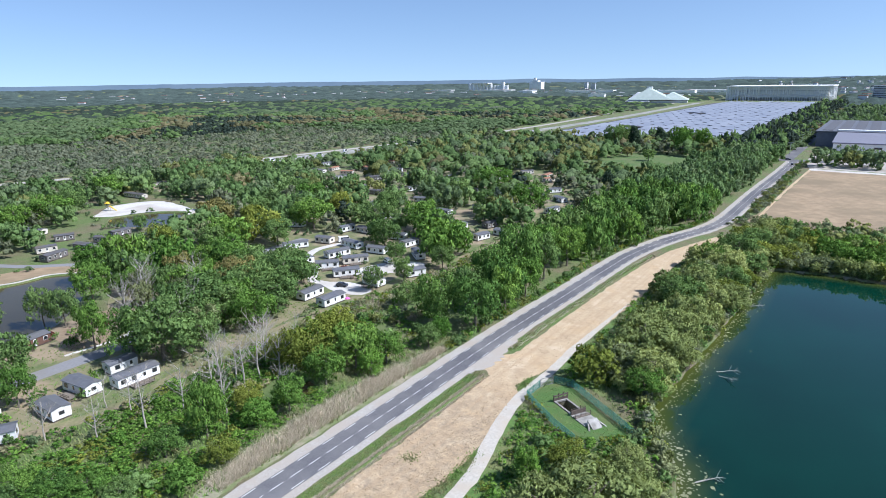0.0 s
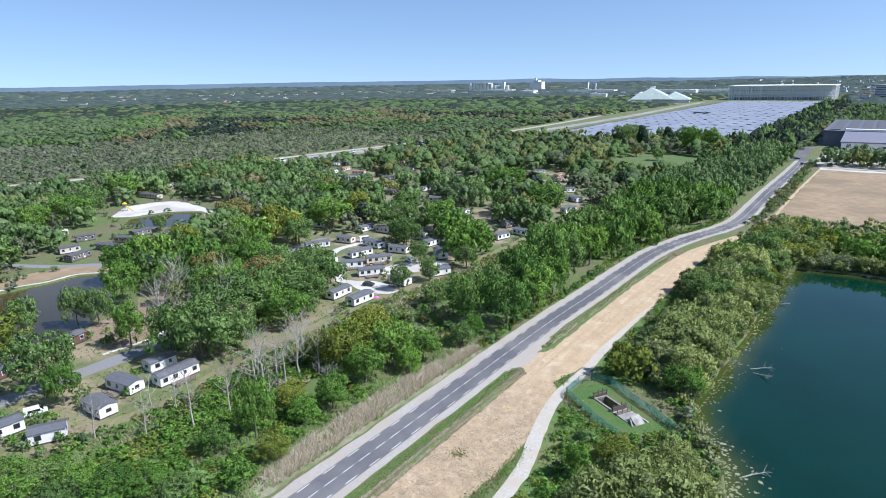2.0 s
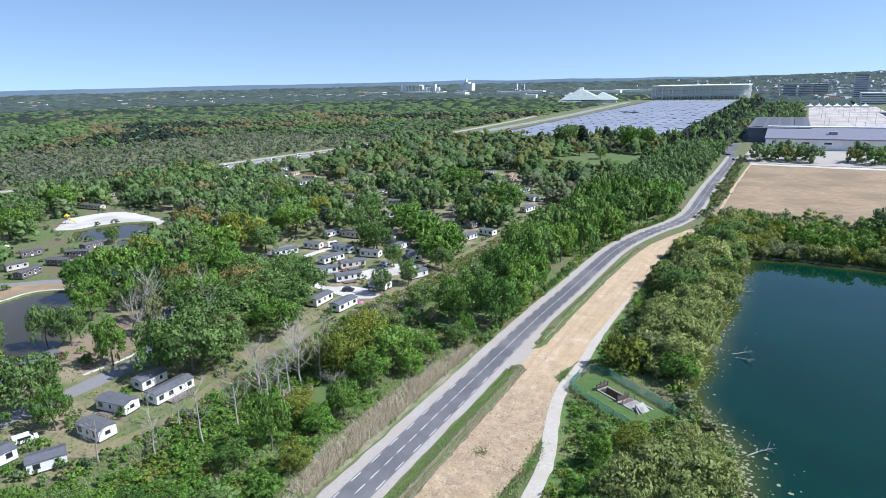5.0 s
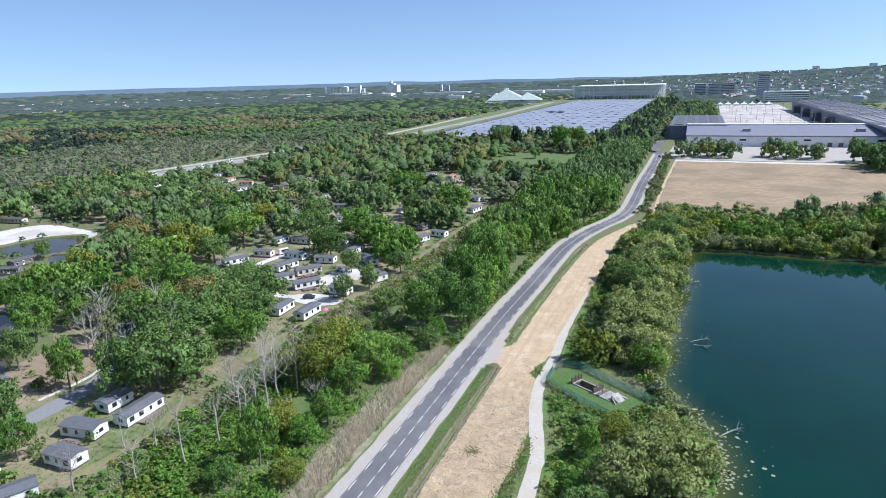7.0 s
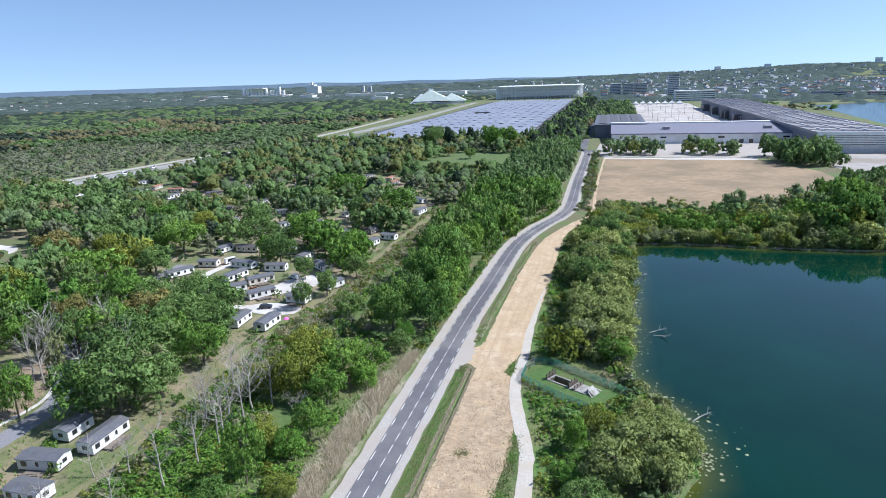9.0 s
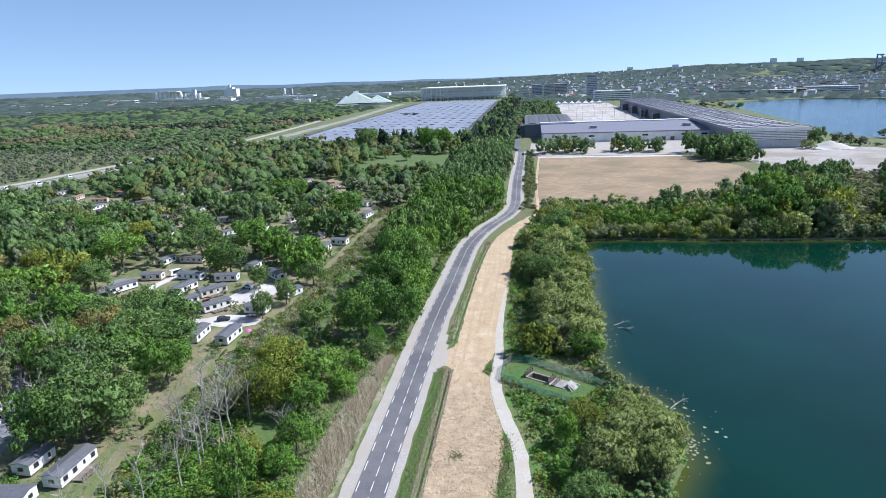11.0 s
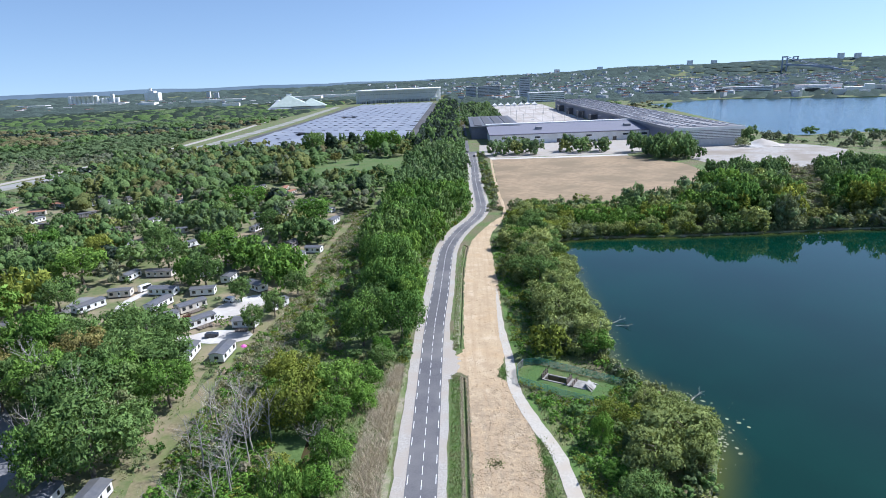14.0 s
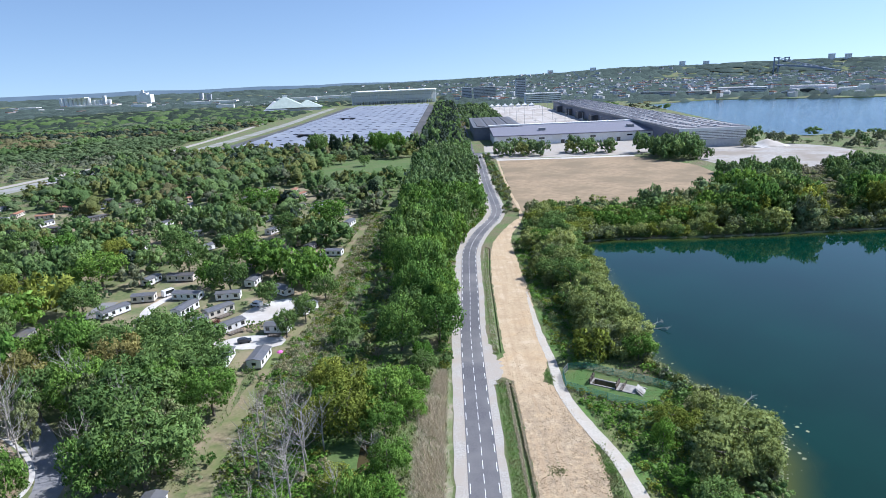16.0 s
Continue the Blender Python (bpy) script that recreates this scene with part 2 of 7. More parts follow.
def sand_mat():
    m, n, l, b = mat("ochre_sand", 0.95)
    fine = ramp(n, l, noise_tex(n, l, 1.1, 9.0, rough=0.75, world_space=True), [(0.3, (0.42, 0.315, 0.195)), (0.5, (0.49, 0.375, 0.235)), (0.7, (0.56, 0.445, 0.29))])
    stain = ramp(n, l, noise_tex(n, l, 0.11, 6.0, rough=0.65, world_space=True), [(0.5, (0, 0, 0)), (0.7, (0.7, 0.7, 0.7))])
    col = mixed(n, l, stain, fine, (0.50, 0.35, 0.19))
    pale = ramp(n, l, noise_tex(n, l, 0.16, 3.0, world_space=True), [(0.54, (0, 0, 0)), (0.66, (0.6, 0.6, 0.6))])
    col = mixed(n, l, pale, col, (0.60, 0.49, 0.34))
    trodden = ramp(n, l, noise_tex(n, l, 0.14, 7.0, rough=0.7, world_space=True), [(0.52, (0, 0, 0)), (0.66, (0.75, 0.75, 0.75))])
    col = mixed(n, l, trodden, col, (0.37, 0.275, 0.17))
    crumb = ramp(n, l, noise_tex(n, l, 0.42, 10.0, rough=0.9, world_space=True), [(0.42, (0, 0, 0)), (0.57, (0.95, 0.95, 0.95))])
    sep = n.new("ShaderNodeSeparateXYZ")
    l.new(n.new("ShaderNodeNewGeometry").outputs["Position"], sep.inputs[0])
    mr = n.new("ShaderNodeMapRange")
    mr.inputs[1].default_value, mr.inputs[2].default_value, mr.inputs[3].default_value, mr.inputs[4].default_value = 98.0, 124.0, 1.0, 0.16
    l.new(sep.outputs[1], mr.inputs[0])
    worn = n.new("ShaderNodeMath")
    worn.operation = "MULTIPLY"
    l.new(crumb, worn.inputs[0])
    l.new(mr.outputs[0], worn.inputs[1])
    col = mixed(n, l, worn.outputs[0], col, (0.27, 0.21, 0.14))
    along_road = n.new("ShaderNodeMapping")
    along_road.inputs["Scale"].default_value = (1.0, 0.05, 1.0)
    l.new(n.new("ShaderNodeNewGeometry").outputs["Position"], along_road.inputs["Vector"])
    tracks = ramp(n, l, noise_tex(n, l, 0.8, 4.0, along_road.outputs[0]), [(0.46, (0, 0, 0)), (0.64, (0.6, 0.6, 0.6))])
    col = mixed(n, l, tracks, col, (0.40, 0.29, 0.175))
    l.new(col, b.inputs["Base Color"])
    bump(n, l, b, noise_tex(n, l, 2.2, 7.0, world_space=True), 0.8, 0.12)
    return m


M["sand"] = sand_mat()
M["field"] = rough_mat("bare_field_soil", (0.25, 0.183, 0.108), (0.37, 0.275, 0.168), 0.22, 0.95, (0.22, 0.168, 0.10), 0.028, 0.05)
M["lake"] = water_mat("lake_water", (0.002, 0.026, 0.016), (0.070, 0.082, 0.014), 0.012, 0.04)
M["big_lake"] = water_mat("big_lake_water", (0.012, 0.050, 0.075), (0.05, 0.08, 0.06), 2.0, 0.10, 0.15)
M["pond"] = water_mat("pond_water", (0.060, 0.050, 0.024), (0.10, 0.085, 0.04), 0.02, 0.05)

LEAF = {  # species: dark and light leaf colour, trunk
    "oak": ((0.078, 0.160, 0.034), (0.190, 0.320, 0.072), "bark"),
    "ash": ((0.086, 0.150, 0.048), (0.190, 0.288, 0.096), "bark"),
    "beech": ((0.062, 0.130, 0.034), (0.150, 0.260, 0.068), "bark"),
    "olive": ((0.130, 0.165, 0.034), (0.275, 0.320, 0.070), "bark"),
    "willow": ((0.200, 0.252, 0.088), (0.325, 0.380, 0.142), "bark"),
    "bronze": ((0.150, 0.145, 0.055), (0.270, 0.255, 0.095), "bark"),
    "straw": ((0.230, 0.225, 0.120), (0.370, 0.355, 0.200), "bark"),
    "scrub": ((0.140, 0.175, 0.088), (0.255, 0.300, 0.155), "bark"),
    "pine": ((0.034, 0.066, 0.040), (0.082, 0.120, 0.074), "bark"),
    "birch": ((0.125, 0.155, 0.072), (0.235, 0.275, 0.130), "pale_bark"),
    "shrub": ((0.088, 0.185, 0.036), (0.195, 0.345, 0.070), "bark"),
}
for kind, (cd, cl, tk) in LEAF.items():
    M["leaf_" + kind] = leaf_mat(kind + "_leaves", cd, cl)
    M["woods_" + kind] = leaf_mat(kind + "_woods", cd, cl, attr=True)
    # woods further off: some blue of distance haze mixed into the leaf colour
    M["lobes_" + kind] = leaf_mat(kind + "_hazed_far_woods", tuple(1.02 * v * q for v, q in zip(cd, (1.03, 1.0, 1.12))), tuple(1.02 * v * q for v, q in zip(cl, (1.03, 1.0, 1.12))), attr=True, through_light=0.26, lobes=True)
    # woods of the plain: haze painted in, bluer and with less contrast
    M["plain_" + kind] = leaf_mat(kind + "_hazed_plain_woods", tuple(0.92 * v * q for v, q in zip(cd, (1.03, 1.0, 1.15))), tuple(0.78 * v * q for v, q in zip(cl, (1.03, 1.0, 1.2))), attr=True, through_light=0.3, lobes=True)
# woods near the horizon: blue-grey haze put into the leaf colour
M["lobes_hazed"] = leaf_mat("haze_tinted_woods", (0.058, 0.088, 0.080), (0.10, 0.140, 0.120), attr=True, through_light=0.15, lobes=True)


# ---- building blocks ----
def part(name, bm, material, parent, label=""):
    """One mesh object from a bmesh, under a thing or a part."""
    me = bpy.data.meshes.new(name)
    bm.to_mesh(me)
    bm.free()
    me.materials.append(M[material] if isinstance(material, str) else material)
    ob = new(name, me)
    ob.parent = parent
    return tagged(ob, label) if label else ob


def thing(name, label, category, group="", kind="", at=None):
    ob = new(name)
    if at is not None:
        ob.matrix_basis = at
    return tagged(ob, label, category, group, kind)


def solid(name, bm, material, label, category, group="", kind=""):
    ob = part(name, bm, material, None)
    return tagged(ob, label, category, group, kind)


def np_mesh(name, verts, faces, material, tint=None, normals=None):
    """A mesh from numpy arrays of vertices and quads or triangles."""
    me = bpy.data.meshes.new(name)
    k = faces.shape[1]
    me.vertices.add(len(verts))
    me.vertices.foreach_set("co", verts.astype(np.float32).ravel())
    me.loops.add(faces.size)
    me.loops.foreach_set("vertex_index", faces.astype(np.int32).ravel())
    me.polygons.add(len(faces))
    me.polygons.foreach_set("loop_start", np.arange(0, faces.size, k, dtype=np.int32))
    me.polygons.foreach_set("loop_total", np.full(len(faces), k, dtype=np.int32))
    if tint is not None:
        at = me.attributes.new("tint", "FLOAT", "POINT")
        at.data.foreach_set("value", tint.astype(np.float32))
    me.update(calc_edges=True)
    me.validate()
    if normals is not None:
        at = me.attributes.new("custom_normal", "FLOAT_VECTOR", "POINT")
        at.data.foreach_set("vector", normals.astype(np.float32).ravel())
    me.materials.append(M[material])
    return me


def box(bm, x0, y0, z0, x1, y1, z1, m=None):
    vs = [bm.verts.new((x, y, z)) for z in (z0, z1) for x, y in ((x0, y0), (x1, y0), (x1, y1), (x0, y1))]
    if m is not None:
        for v in vs:
            v.co = m @ v.co
    for q in ((3, 2, 1, 0), (4, 5, 6, 7), (0, 1, 5, 4), (1, 2, 6, 5), (2, 3, 7, 6), (3, 0, 4, 7)):
        bm.faces.new([vs[i] for i in q])
    return vs


def boxed(*args):
    bm = bmesh.new()
    box(bm, *args)
    return bm


def prism(bm, profile, y0, y1, axis="y"):
    """A closed profile of (x, z) pulled from y0 to y1."""
    a = [bm.verts.new((x, y0, z)) for x, z in profile]
    c = [bm.verts.new((x, y1, z)) for x, z in profile]
    bm.faces.new(a)
    bm.faces.new(c[::-1])
    for i in range(len(a)):
        j = (i + 1) % len(a)
        bm.faces.new((a[j], a[i], c[i], c[j]))
    bmesh.ops.recalc_face_normals(bm, faces=bm.faces)


def tube(bm, points, radii, sides=6):
    """A tapered tube along points."""
    rings = []
    for i, (p, r) in enumerate(zip(points, radii)):
        p = Vector(p)
        d = (Vector(points[min(i + 1, len(points) - 1)]) - Vector(points[max(i - 1, 0)])).normalized()
        u = d.orthogonal().normalized()
        w = d.cross(u)
        rings.append([bm.verts.new(p + r * (math.cos(2 * math.pi * k / sides) * u + math.sin(2 * math.pi * k / sides) * w)) for k in range(sides)])
    for a, c in zip(rings, rings[1:]):
        for k in range(sides):
            bm.faces.new((a[k], a[(k + 1) % sides], c[(k + 1) % sides], c[k]))
    bm.faces.new(rings[0][::-1])
    bm.faces.new(rings[-1])


def curve(points, step=3.0):
    """A smooth line through points (Catmull-Rom), as an array of x, y."""
    p = np.array(points, float)
    p = np.vstack([2 * p[0] - p[1], p, 2 * p[-1] - p[-2]])
    out = []
    for a, b_, c, d in zip(p, p[1:], p[2:], p[3:]):
        n_ = max(1, int(np.linalg.norm(c - b_) / step))
        for t in np.arange(n_) / n_:
            out.append(0.5 * (2 * b_ + (c - a) * t + (2 * a - 5 * b_ + 4 * c - d) * t**2 + (3 * b_ - a - 3 * c + d) * t**3))
    out.append(p[-2])
    return np.array(out)


def offset(line, d):
    """The line moved d to its right."""
    t = np.gradient(line, axis=0)
    t /= np.linalg.norm(t, axis=1)[:, None]
    return line + d * np.stack([t[:, 1], -t[:, 0]], 1)


def slab_between(left, right, z0, z1):
    """A solid strip between two lines of equally many points."""
    bm = bmesh.new()
    rows = []
    for (lx, ly), (rx, ry) in zip(left, right):
        rows.append([bm.verts.new(v) for v in ((lx, ly, z1), (rx, ry, z1), (rx, ry, z0), (lx, ly, z0))])
    for a, c in zip(rows, rows[1:]):
        for k in range(4):
            bm.faces.new((a[k], a[(k + 1) % 4], c[(k + 1) % 4], c[k]))
    bm.faces.new(rows[0][::-1])
    bm.faces.new(rows[-1])
    bmesh.ops.recalc_face_normals(bm, faces=bm.faces)
    return bm


def slab(loop, z0, z1):
    """A solid plate with the outline loop."""
    bm = bmesh.new()
    top = [bm.verts.new((x, y, z1)) for x, y in loop]
    low = [bm.verts.new((x, y, z0)) for x, y in loop]
    bm.faces.new(top)
    bm.faces.new(low[::-1])
    for i in range(len(top)):
        j = (i + 1) % len(top)
        bm.faces.new((top[j], top[i], low[i], low[j]))
    bmesh.ops.recalc_face_normals(bm, faces=bm.faces)
    return bm


def ragged(loop, amount, step=2.5, seed=1):
    """A closed outline with a finely uneven edge."""
    p = curve(list(loop) + [loop[0]], step)[:-1]
    r = np.random.RandomState(seed)
    return p + r.normal(0, amount, p.shape)


def inside(px, py, loop):
    """Which of the points lie in the outline."""
    loop = np.asarray(loop, float)
    px, py = np.asarray(px, float), np.asarray(py, float)
    r = np.zeros(px.shape, bool)
    for (x0, y0), (x1, y1) in zip(loop, np.roll(loop, -1, 0)):
        if y0 != y1:
            r ^= ((y0 > py) != (y1 > py)) & (px < (x1 - x0) * (py - y0) / (y1 - y0) + x0)
    return r


def edge_distance(px, py, loop):
    loop = np.asarray(loop, float)
    best = np.full(np.shape(px), 1e9)
    for a_, c_ in zip(loop, np.roll(loop, -1, 0)):
        d = c_ - a_
        t = np.clip(((px - a_[0]) * d[0] + (py - a_[1]) * d[1]) / max(d @ d, 1e-9), 0, 1)
        best = np.minimum(best, np.hypot(px - a_[0] - t * d[0], py - a_[1] - t * d[1]))
    return best


# ---- the ground, its waters and roads ----
from mathutils.geometry import delaunay_2d_cdt

LAKE = ragged([(-23, 251), (-26, 232), (-26.5, 203), (-27.5, 178), (-28.5, 153), (-30, 135), (-30, 124), (-25, 113), (-19, 102), (-17, 88),
               (-21.5, 76), (-28, 64), (-33, 46), (-31, 20), (-20, -40), (0, -150), (330, -150), (340, 60), (320, 258), (200, 257), (110, 254), (40, 252), (-5, 254)], 0.35, 4.0, 2)
BIG_LAKE = ragged([(345, 1360), (322, 1131), (290, 790), (272, 705), (292, 645), (380, 650), (520, 600), (900, 560), (1600, 700), (1500, 1100), (820, 1290), (665, 1375), (510, 1450)], 0.8, 20.0, 3)
POND_SOUTH = ragged([(-252, 72), (-250, 88), (-250, 98), (-242, 105), (-230, 103), (-214, 93), (-200, 82), (-190, 70), (-186, 56), (-196, 46), (-225, 48)], 0.15, 3.0, 4)
POND_BEACH = ragged([(-336, 167), (-333, 180), (-328, 188), (-315, 196), (-306, 190), (-297, 178), (-294, 169), (-301, 162), (-310, 156), (-328, 160)], 0.15, 3.0, 5)
POND_CAMP = ragged([(-288, 168), (-270, 160), (-250, 152), (-240, 135), (-242, 118), (-258, 118), (-268, 126), (-272, 140), (-283, 154), (-296, 163)], 0.15, 3.0, 6)
POND_ROAD = ragged([(-112, 128), (-108, 131), (-104, 129), (-104, 122), (-107, 118), (-111, 121)], 0.15, 2.0, 7)
POND_TREE = ragged([(-109, 82), (-109, 90), (-103, 93), (-98.5, 90), (-99, 84), (-104, 80)], 0.15, 2.0, 22)
DITCH_NEAR = np.array([(-68.6, 40), (-67.8, 40), (-67.8, 80), (-68.2, 117), (-68.8, 118), (-68.6, 80)])
DITCH_FAR = np.array([(-69.6, 135), (-69.0, 135), (-68.4, 165), (-67.4, 211), (-65.2, 244), (-65.9, 245), (-68.1, 211), (-69.1, 165)])
LOCK_AT, LOCK_TURN = (-43.6, 114.1), -30.0
lock_pose = pose(*LOCK_AT, 0, 0, 0, LOCK_TURN)
LOCK_PIT = np.array([(lock_pose @ Vector((x, y, 0)))[:2] for x, y in ((-4.6, -1.3), (1.2, -1.3), (1.2, 1.3), (-4.6, 1.3))])

LAWN = ragged([(-54.4, 114.2), (-54.0, 119.2), (-52.4, 122.8), (-48.5, 123.6), (-42, 119.2), (-33.5, 113.2), (-31, 110.5), (-36, 105), (-44, 106.6), (-50, 110.6)], 0.1, 1.5, 61)


def rise(x, y):
    """Height of the far land: flat by the lakes, climbing to wooded slopes."""
    az = np.degrees(np.arctan2(x + 60, y + 20))
    r = np.hypot(x + 60, y + 20)
    top = np.interp(az, [-90, -30, -15, -7, 0, 5, 10, 15, 25, 35, 60], [38, 38, 37, 42, 51, 58, 65, 80, 84, 78, 60])
    near = np.interp(az, [-12, -4, 3, 12, 19, 31, 40], [4350, 3900, 3200, 3000, 4150, 4150, 3000])
    t = np.clip((r - near) / (np.maximum(4650, near + 350) - near), 0, 1)
    return top * t * t * (3 - 2 * t) + np.where(r > near, 3.0 * np.sin(x / 210.0) * np.sin(y / 170.0 + x / 400.0) * t, 0)


def land():
    """One sheet of ground to the horizon, with the lakes and ditches cut into it."""
    holes = [(LAKE, 3.0), (BIG_LAKE, 3.0), (POND_SOUTH, 1.6), (POND_BEACH, 1.6), (POND_CAMP, 1.6), (POND_ROAD, 1.5), (POND_TREE, 1.5), (DITCH_NEAR, 0.45), (DITCH_FAR, 0.4), (LOCK_PIT, 2.4)]
    pts, edges = [], []
    for loop, _ in holes:
        k = len(pts)
        pts += [Vector(p) for p in loop]
        edges += [(k + i, k + (i + 1) % len(loop)) for i in range(len(loop))]
    k = len(pts)
    rim = [Vector((-60 + 4900 * math.sin(t), -20 + 4900 * math.cos(t))) for t in np.linspace(0, 2 * math.pi, 121)[:-1]]
    pts += rim
    edges += [(k + i, k + (i + 1) % 120) for i in range(120)]
    gx, gy = np.meshgrid(np.arange(-4800, 4801, 160.0), np.arange(-4800, 4801, 160.0))
    r = np.hypot(gx + 60, gy + 20)
    keep = (r < 4850) & (r > 1700)
    keep &= ~inside(gx, gy, BIG_LAKE)
    pts += [Vector(p) for p in np.stack([gx[keep], gy[keep]], 1)]
    from_cdt = delaunay_2d_cdt(pts, edges, [], 0, 1e-4)
    vs, fs = from_cdt[0], from_cdt[2]
    xy = np.array([v[:] for v in vs])
    mid = np.array([xy[list(f)].mean(0) for f in fs])
    gone = np.zeros(len(fs), bool)
    for loop, _ in holes:
        gone |= inside(mid[:, 0], mid[:, 1], loop)
    z = rise(xy[:, 0], xy[:, 1])
    bm = bmesh.new()
    bv = [bm.verts.new((x, y, h)) for (x, y), h in zip(xy, z)]
    for f, g in zip(fs, gone):
        if not g:
            bm.faces.new([bv[i] for i in f])
    for v in [v for v in bm.verts if not v.link_faces]:
        bm.verts.remove(v)
    for loop, depth in holes:
        loop = np.asarray(loop)
        n_ = offset(np.vstack([loop, loop[:1]]), 1.0)[:-1] - loop
        flip = 1 if inside(*(loop[3] + 0.05 * n_[3]), loop) else -1
        slope = 0.15 if depth in (2.4,) else 0.5
        top = [bm.verts.new((*p, 0)) for p in loop]
        low = [bm.verts.new((*(p + flip * q * depth * slope), -depth)) for p, q in zip(loop, n_)]
        for i in range(len(loop)):
            j = (i + 1) % len(loop)
            bm.faces.new((top[i], top[j], low[j], low[i]))
        if depth < 1.0:
            bm.faces.new(low)
    bmesh.ops.recalc_face_normals(bm, faces=bm.faces)
    return solid("ground", bm, "ground", "rough green meadow ground with dry brown patches", "ground", kind="structure")


def water(name, loop, z, material, cell, shore, label):
    """A sheet of water that turns paler towards its shallow shore."""
    loop = np.asarray(loop)
    lo, hi = loop.min(0) - cell, loop.max(0) + cell
    gx, gy = np.meshgrid(np.arange(lo[0], hi[0] + cell, cell), np.arange(lo[1], hi[1] + cell, cell), indexing="ij")
    d = edge_distance(gx, gy, loop)
    inn = inside(gx, gy, loop)
    shallow = np.clip(1 - np.where(inn, d, 0) / shore, 0, 1) ** 1.6
    verts = np.stack([gx.ravel(), gy.ravel(), np.full(gx.size, z)], 1)
    i, j = np.meshgrid(np.arange(gx.shape[0] - 1), np.arange(gx.shape[1] - 1), indexing="ij")
    at = (i * gx.shape[1] + j).ravel()
    faces = np.stack([at, at + gx.shape[1], at + gx.shape[1] + 1, at + 1], 1)
    ok = (inn | (d < 1.5 * cell)).ravel()
    faces = faces[ok[faces].all(1)]
    me = np_mesh(name, verts, faces, material)
    att = me.attributes.new("shallow", "FLOAT", "POINT")
    att.data.foreach_set("value", shallow.ravel().astype(np.float32))
    return tagged(new(name, me), label, "water", kind="structure")


land()
water("water", LAKE, -0.7, "lake", 3.0, 8.0, "dark blue-green lake water with olive shallows")
water("water", BIG_LAKE, -0.9, "big_lake", 14.0, 40.0, "wide blue lake rippled by the wind")
water("water", POND_SOUTH, -0.5, "pond", 2.0, 6.0, "brown pond water with a pale stone rim")
water("water", POND_BEACH, -0.5, "pond", 2.0, 5.0, "swimming pond beside a white sand beach")
water("water", POND_CAMP, -0.5, "pond", 2.0, 5.0, "narrow pond winding between cabins")
water("water", POND_ROAD, -0.5, "pond", 1.0, 2.0, "small dark pond under trees")

water("water", POND_TREE, -0.5, "pond", 1.0, 2.0, "dark pool in the shade of roadside trees")

ROAD = curve([(-77, -160), (-77, -40), (-77, 60), (-77.2, 145), (-76.2, 182), (-75.6, 210), (-74.6, 238), (-71.5, 260), (-66.4, 281), (-59.5, 304), (-56, 330), (-56.0, 380), (-56.2, 432), (-55.2, 508), (-55.2, 592)], 3.0)
road = solid("road", slab_between(offset(ROAD, -3.1), offset(ROAD, 3.1), -0.2, 0.10), "asphalt", "grey two-lane asphalt road with dashed white lines", "road", kind="structure")
rng = np.random.RandomState(5)
verge_l = offset(ROAD, -3.1)
verge_l2 = offset(ROAD, -5.7) + rng.normal(0, 0.12, ROAD.shape)
verge_r2 = offset(ROAD, 4.9) + rng.normal(0, 0.12, ROAD.shape)
solid("road_shoulder", slab_between(verge_l2, verge_l, -0.2, 0.06), "gravel", "pale gravel road shoulder", "shoulder", kind="structure")
solid("road_shoulder", slab_between(offset(ROAD, 3.1), verge_r2, -0.2, 0.06), "gravel", "pale gravel road shoulder", "shoulder", kind="structure")


def along(line, start, stop):
    """The part of the line between two lengths."""
    s = np.r_[0, np.cumsum(np.linalg.norm(np.diff(line, axis=0), axis=1))]
    q = np.linspace(start, stop, 3)
    return np.stack([np.interp(q, s, line[:, k]) for k in (0, 1)], 1), s[-1]


for side, on, cycle, wide in ((-2.75, 3.0, 6.5, 0.16), (0.0, 3.0, 4.6, 0.13), (2.75, 3.0, 6.5, 0.16)):
    line = offset(ROAD, side)
    s = 150.0
    while s < 752:
        piece, total = along(line, s, s + on)
        s += cycle
        if s > total:
            break
        part("lane_marking", slab_between(offset(piece, -wide / 2), offset(piece, wide / 2), 0.09, 0.108), "marking", road)

SAND = ragged([(-67.2, 40), (-67.2, 80), (-67.7, 111), (-68.2, 119), (-72.0, 122), (-72.2, 131), (-68.4, 133), (-68.0, 163), (-66.8, 211), (-63.6, 250), (-58, 272), (-49, 297), (-45.2, 302), (-46.6, 290),
               (-52, 272), (-54.6, 253), (-55.2, 217), (-55.0, 183), (-56.6, 150), (-57.2, 132), (-58.4, 124), (-59.6, 119), (-57.6, 114), (-55.8, 106), (-54.0, 97), (-53.6, 90), (-52.8, 80), (-54.0, 72), (-54.4, 40)], 0.2, 1.6, 8)
solid("grass_verge", slab(ragged([(-71.8, 40), (-71.8, 80), (-71.8, 117), (-69.2, 118.4), (-69.2, 80), (-69.0, 40)], 0.12, 1.5, 20), -0.1, 0.045), "turf", "narrow green grass verge beside the road", "verge", kind="structure")
solid("grass_verge", slab(ragged([(-71.4, 136), (-70.6, 170), (-69.6, 211), (-67.6, 246), (-66.4, 245), (-68.4, 211), (-69.3, 165), (-69.8, 137)], 0.25, 1.5, 21), -0.1, 0.045), "litter", "narrow verge of dry brown grass beside the road", "verge", kind="structure")
solid("grass_bank", slab(ragged([(-47.5, 40), (-51.5, 88), (-54.2, 105), (-50, 107.5), (-44, 103.5), (-37, 101), (-32, 97), (-33, 66), (-38, 45)], 0.2, 3.0, 23), -0.1, 0.025), "bank_grass", "bright green weeds on the lake bank", "grass", kind="structure")
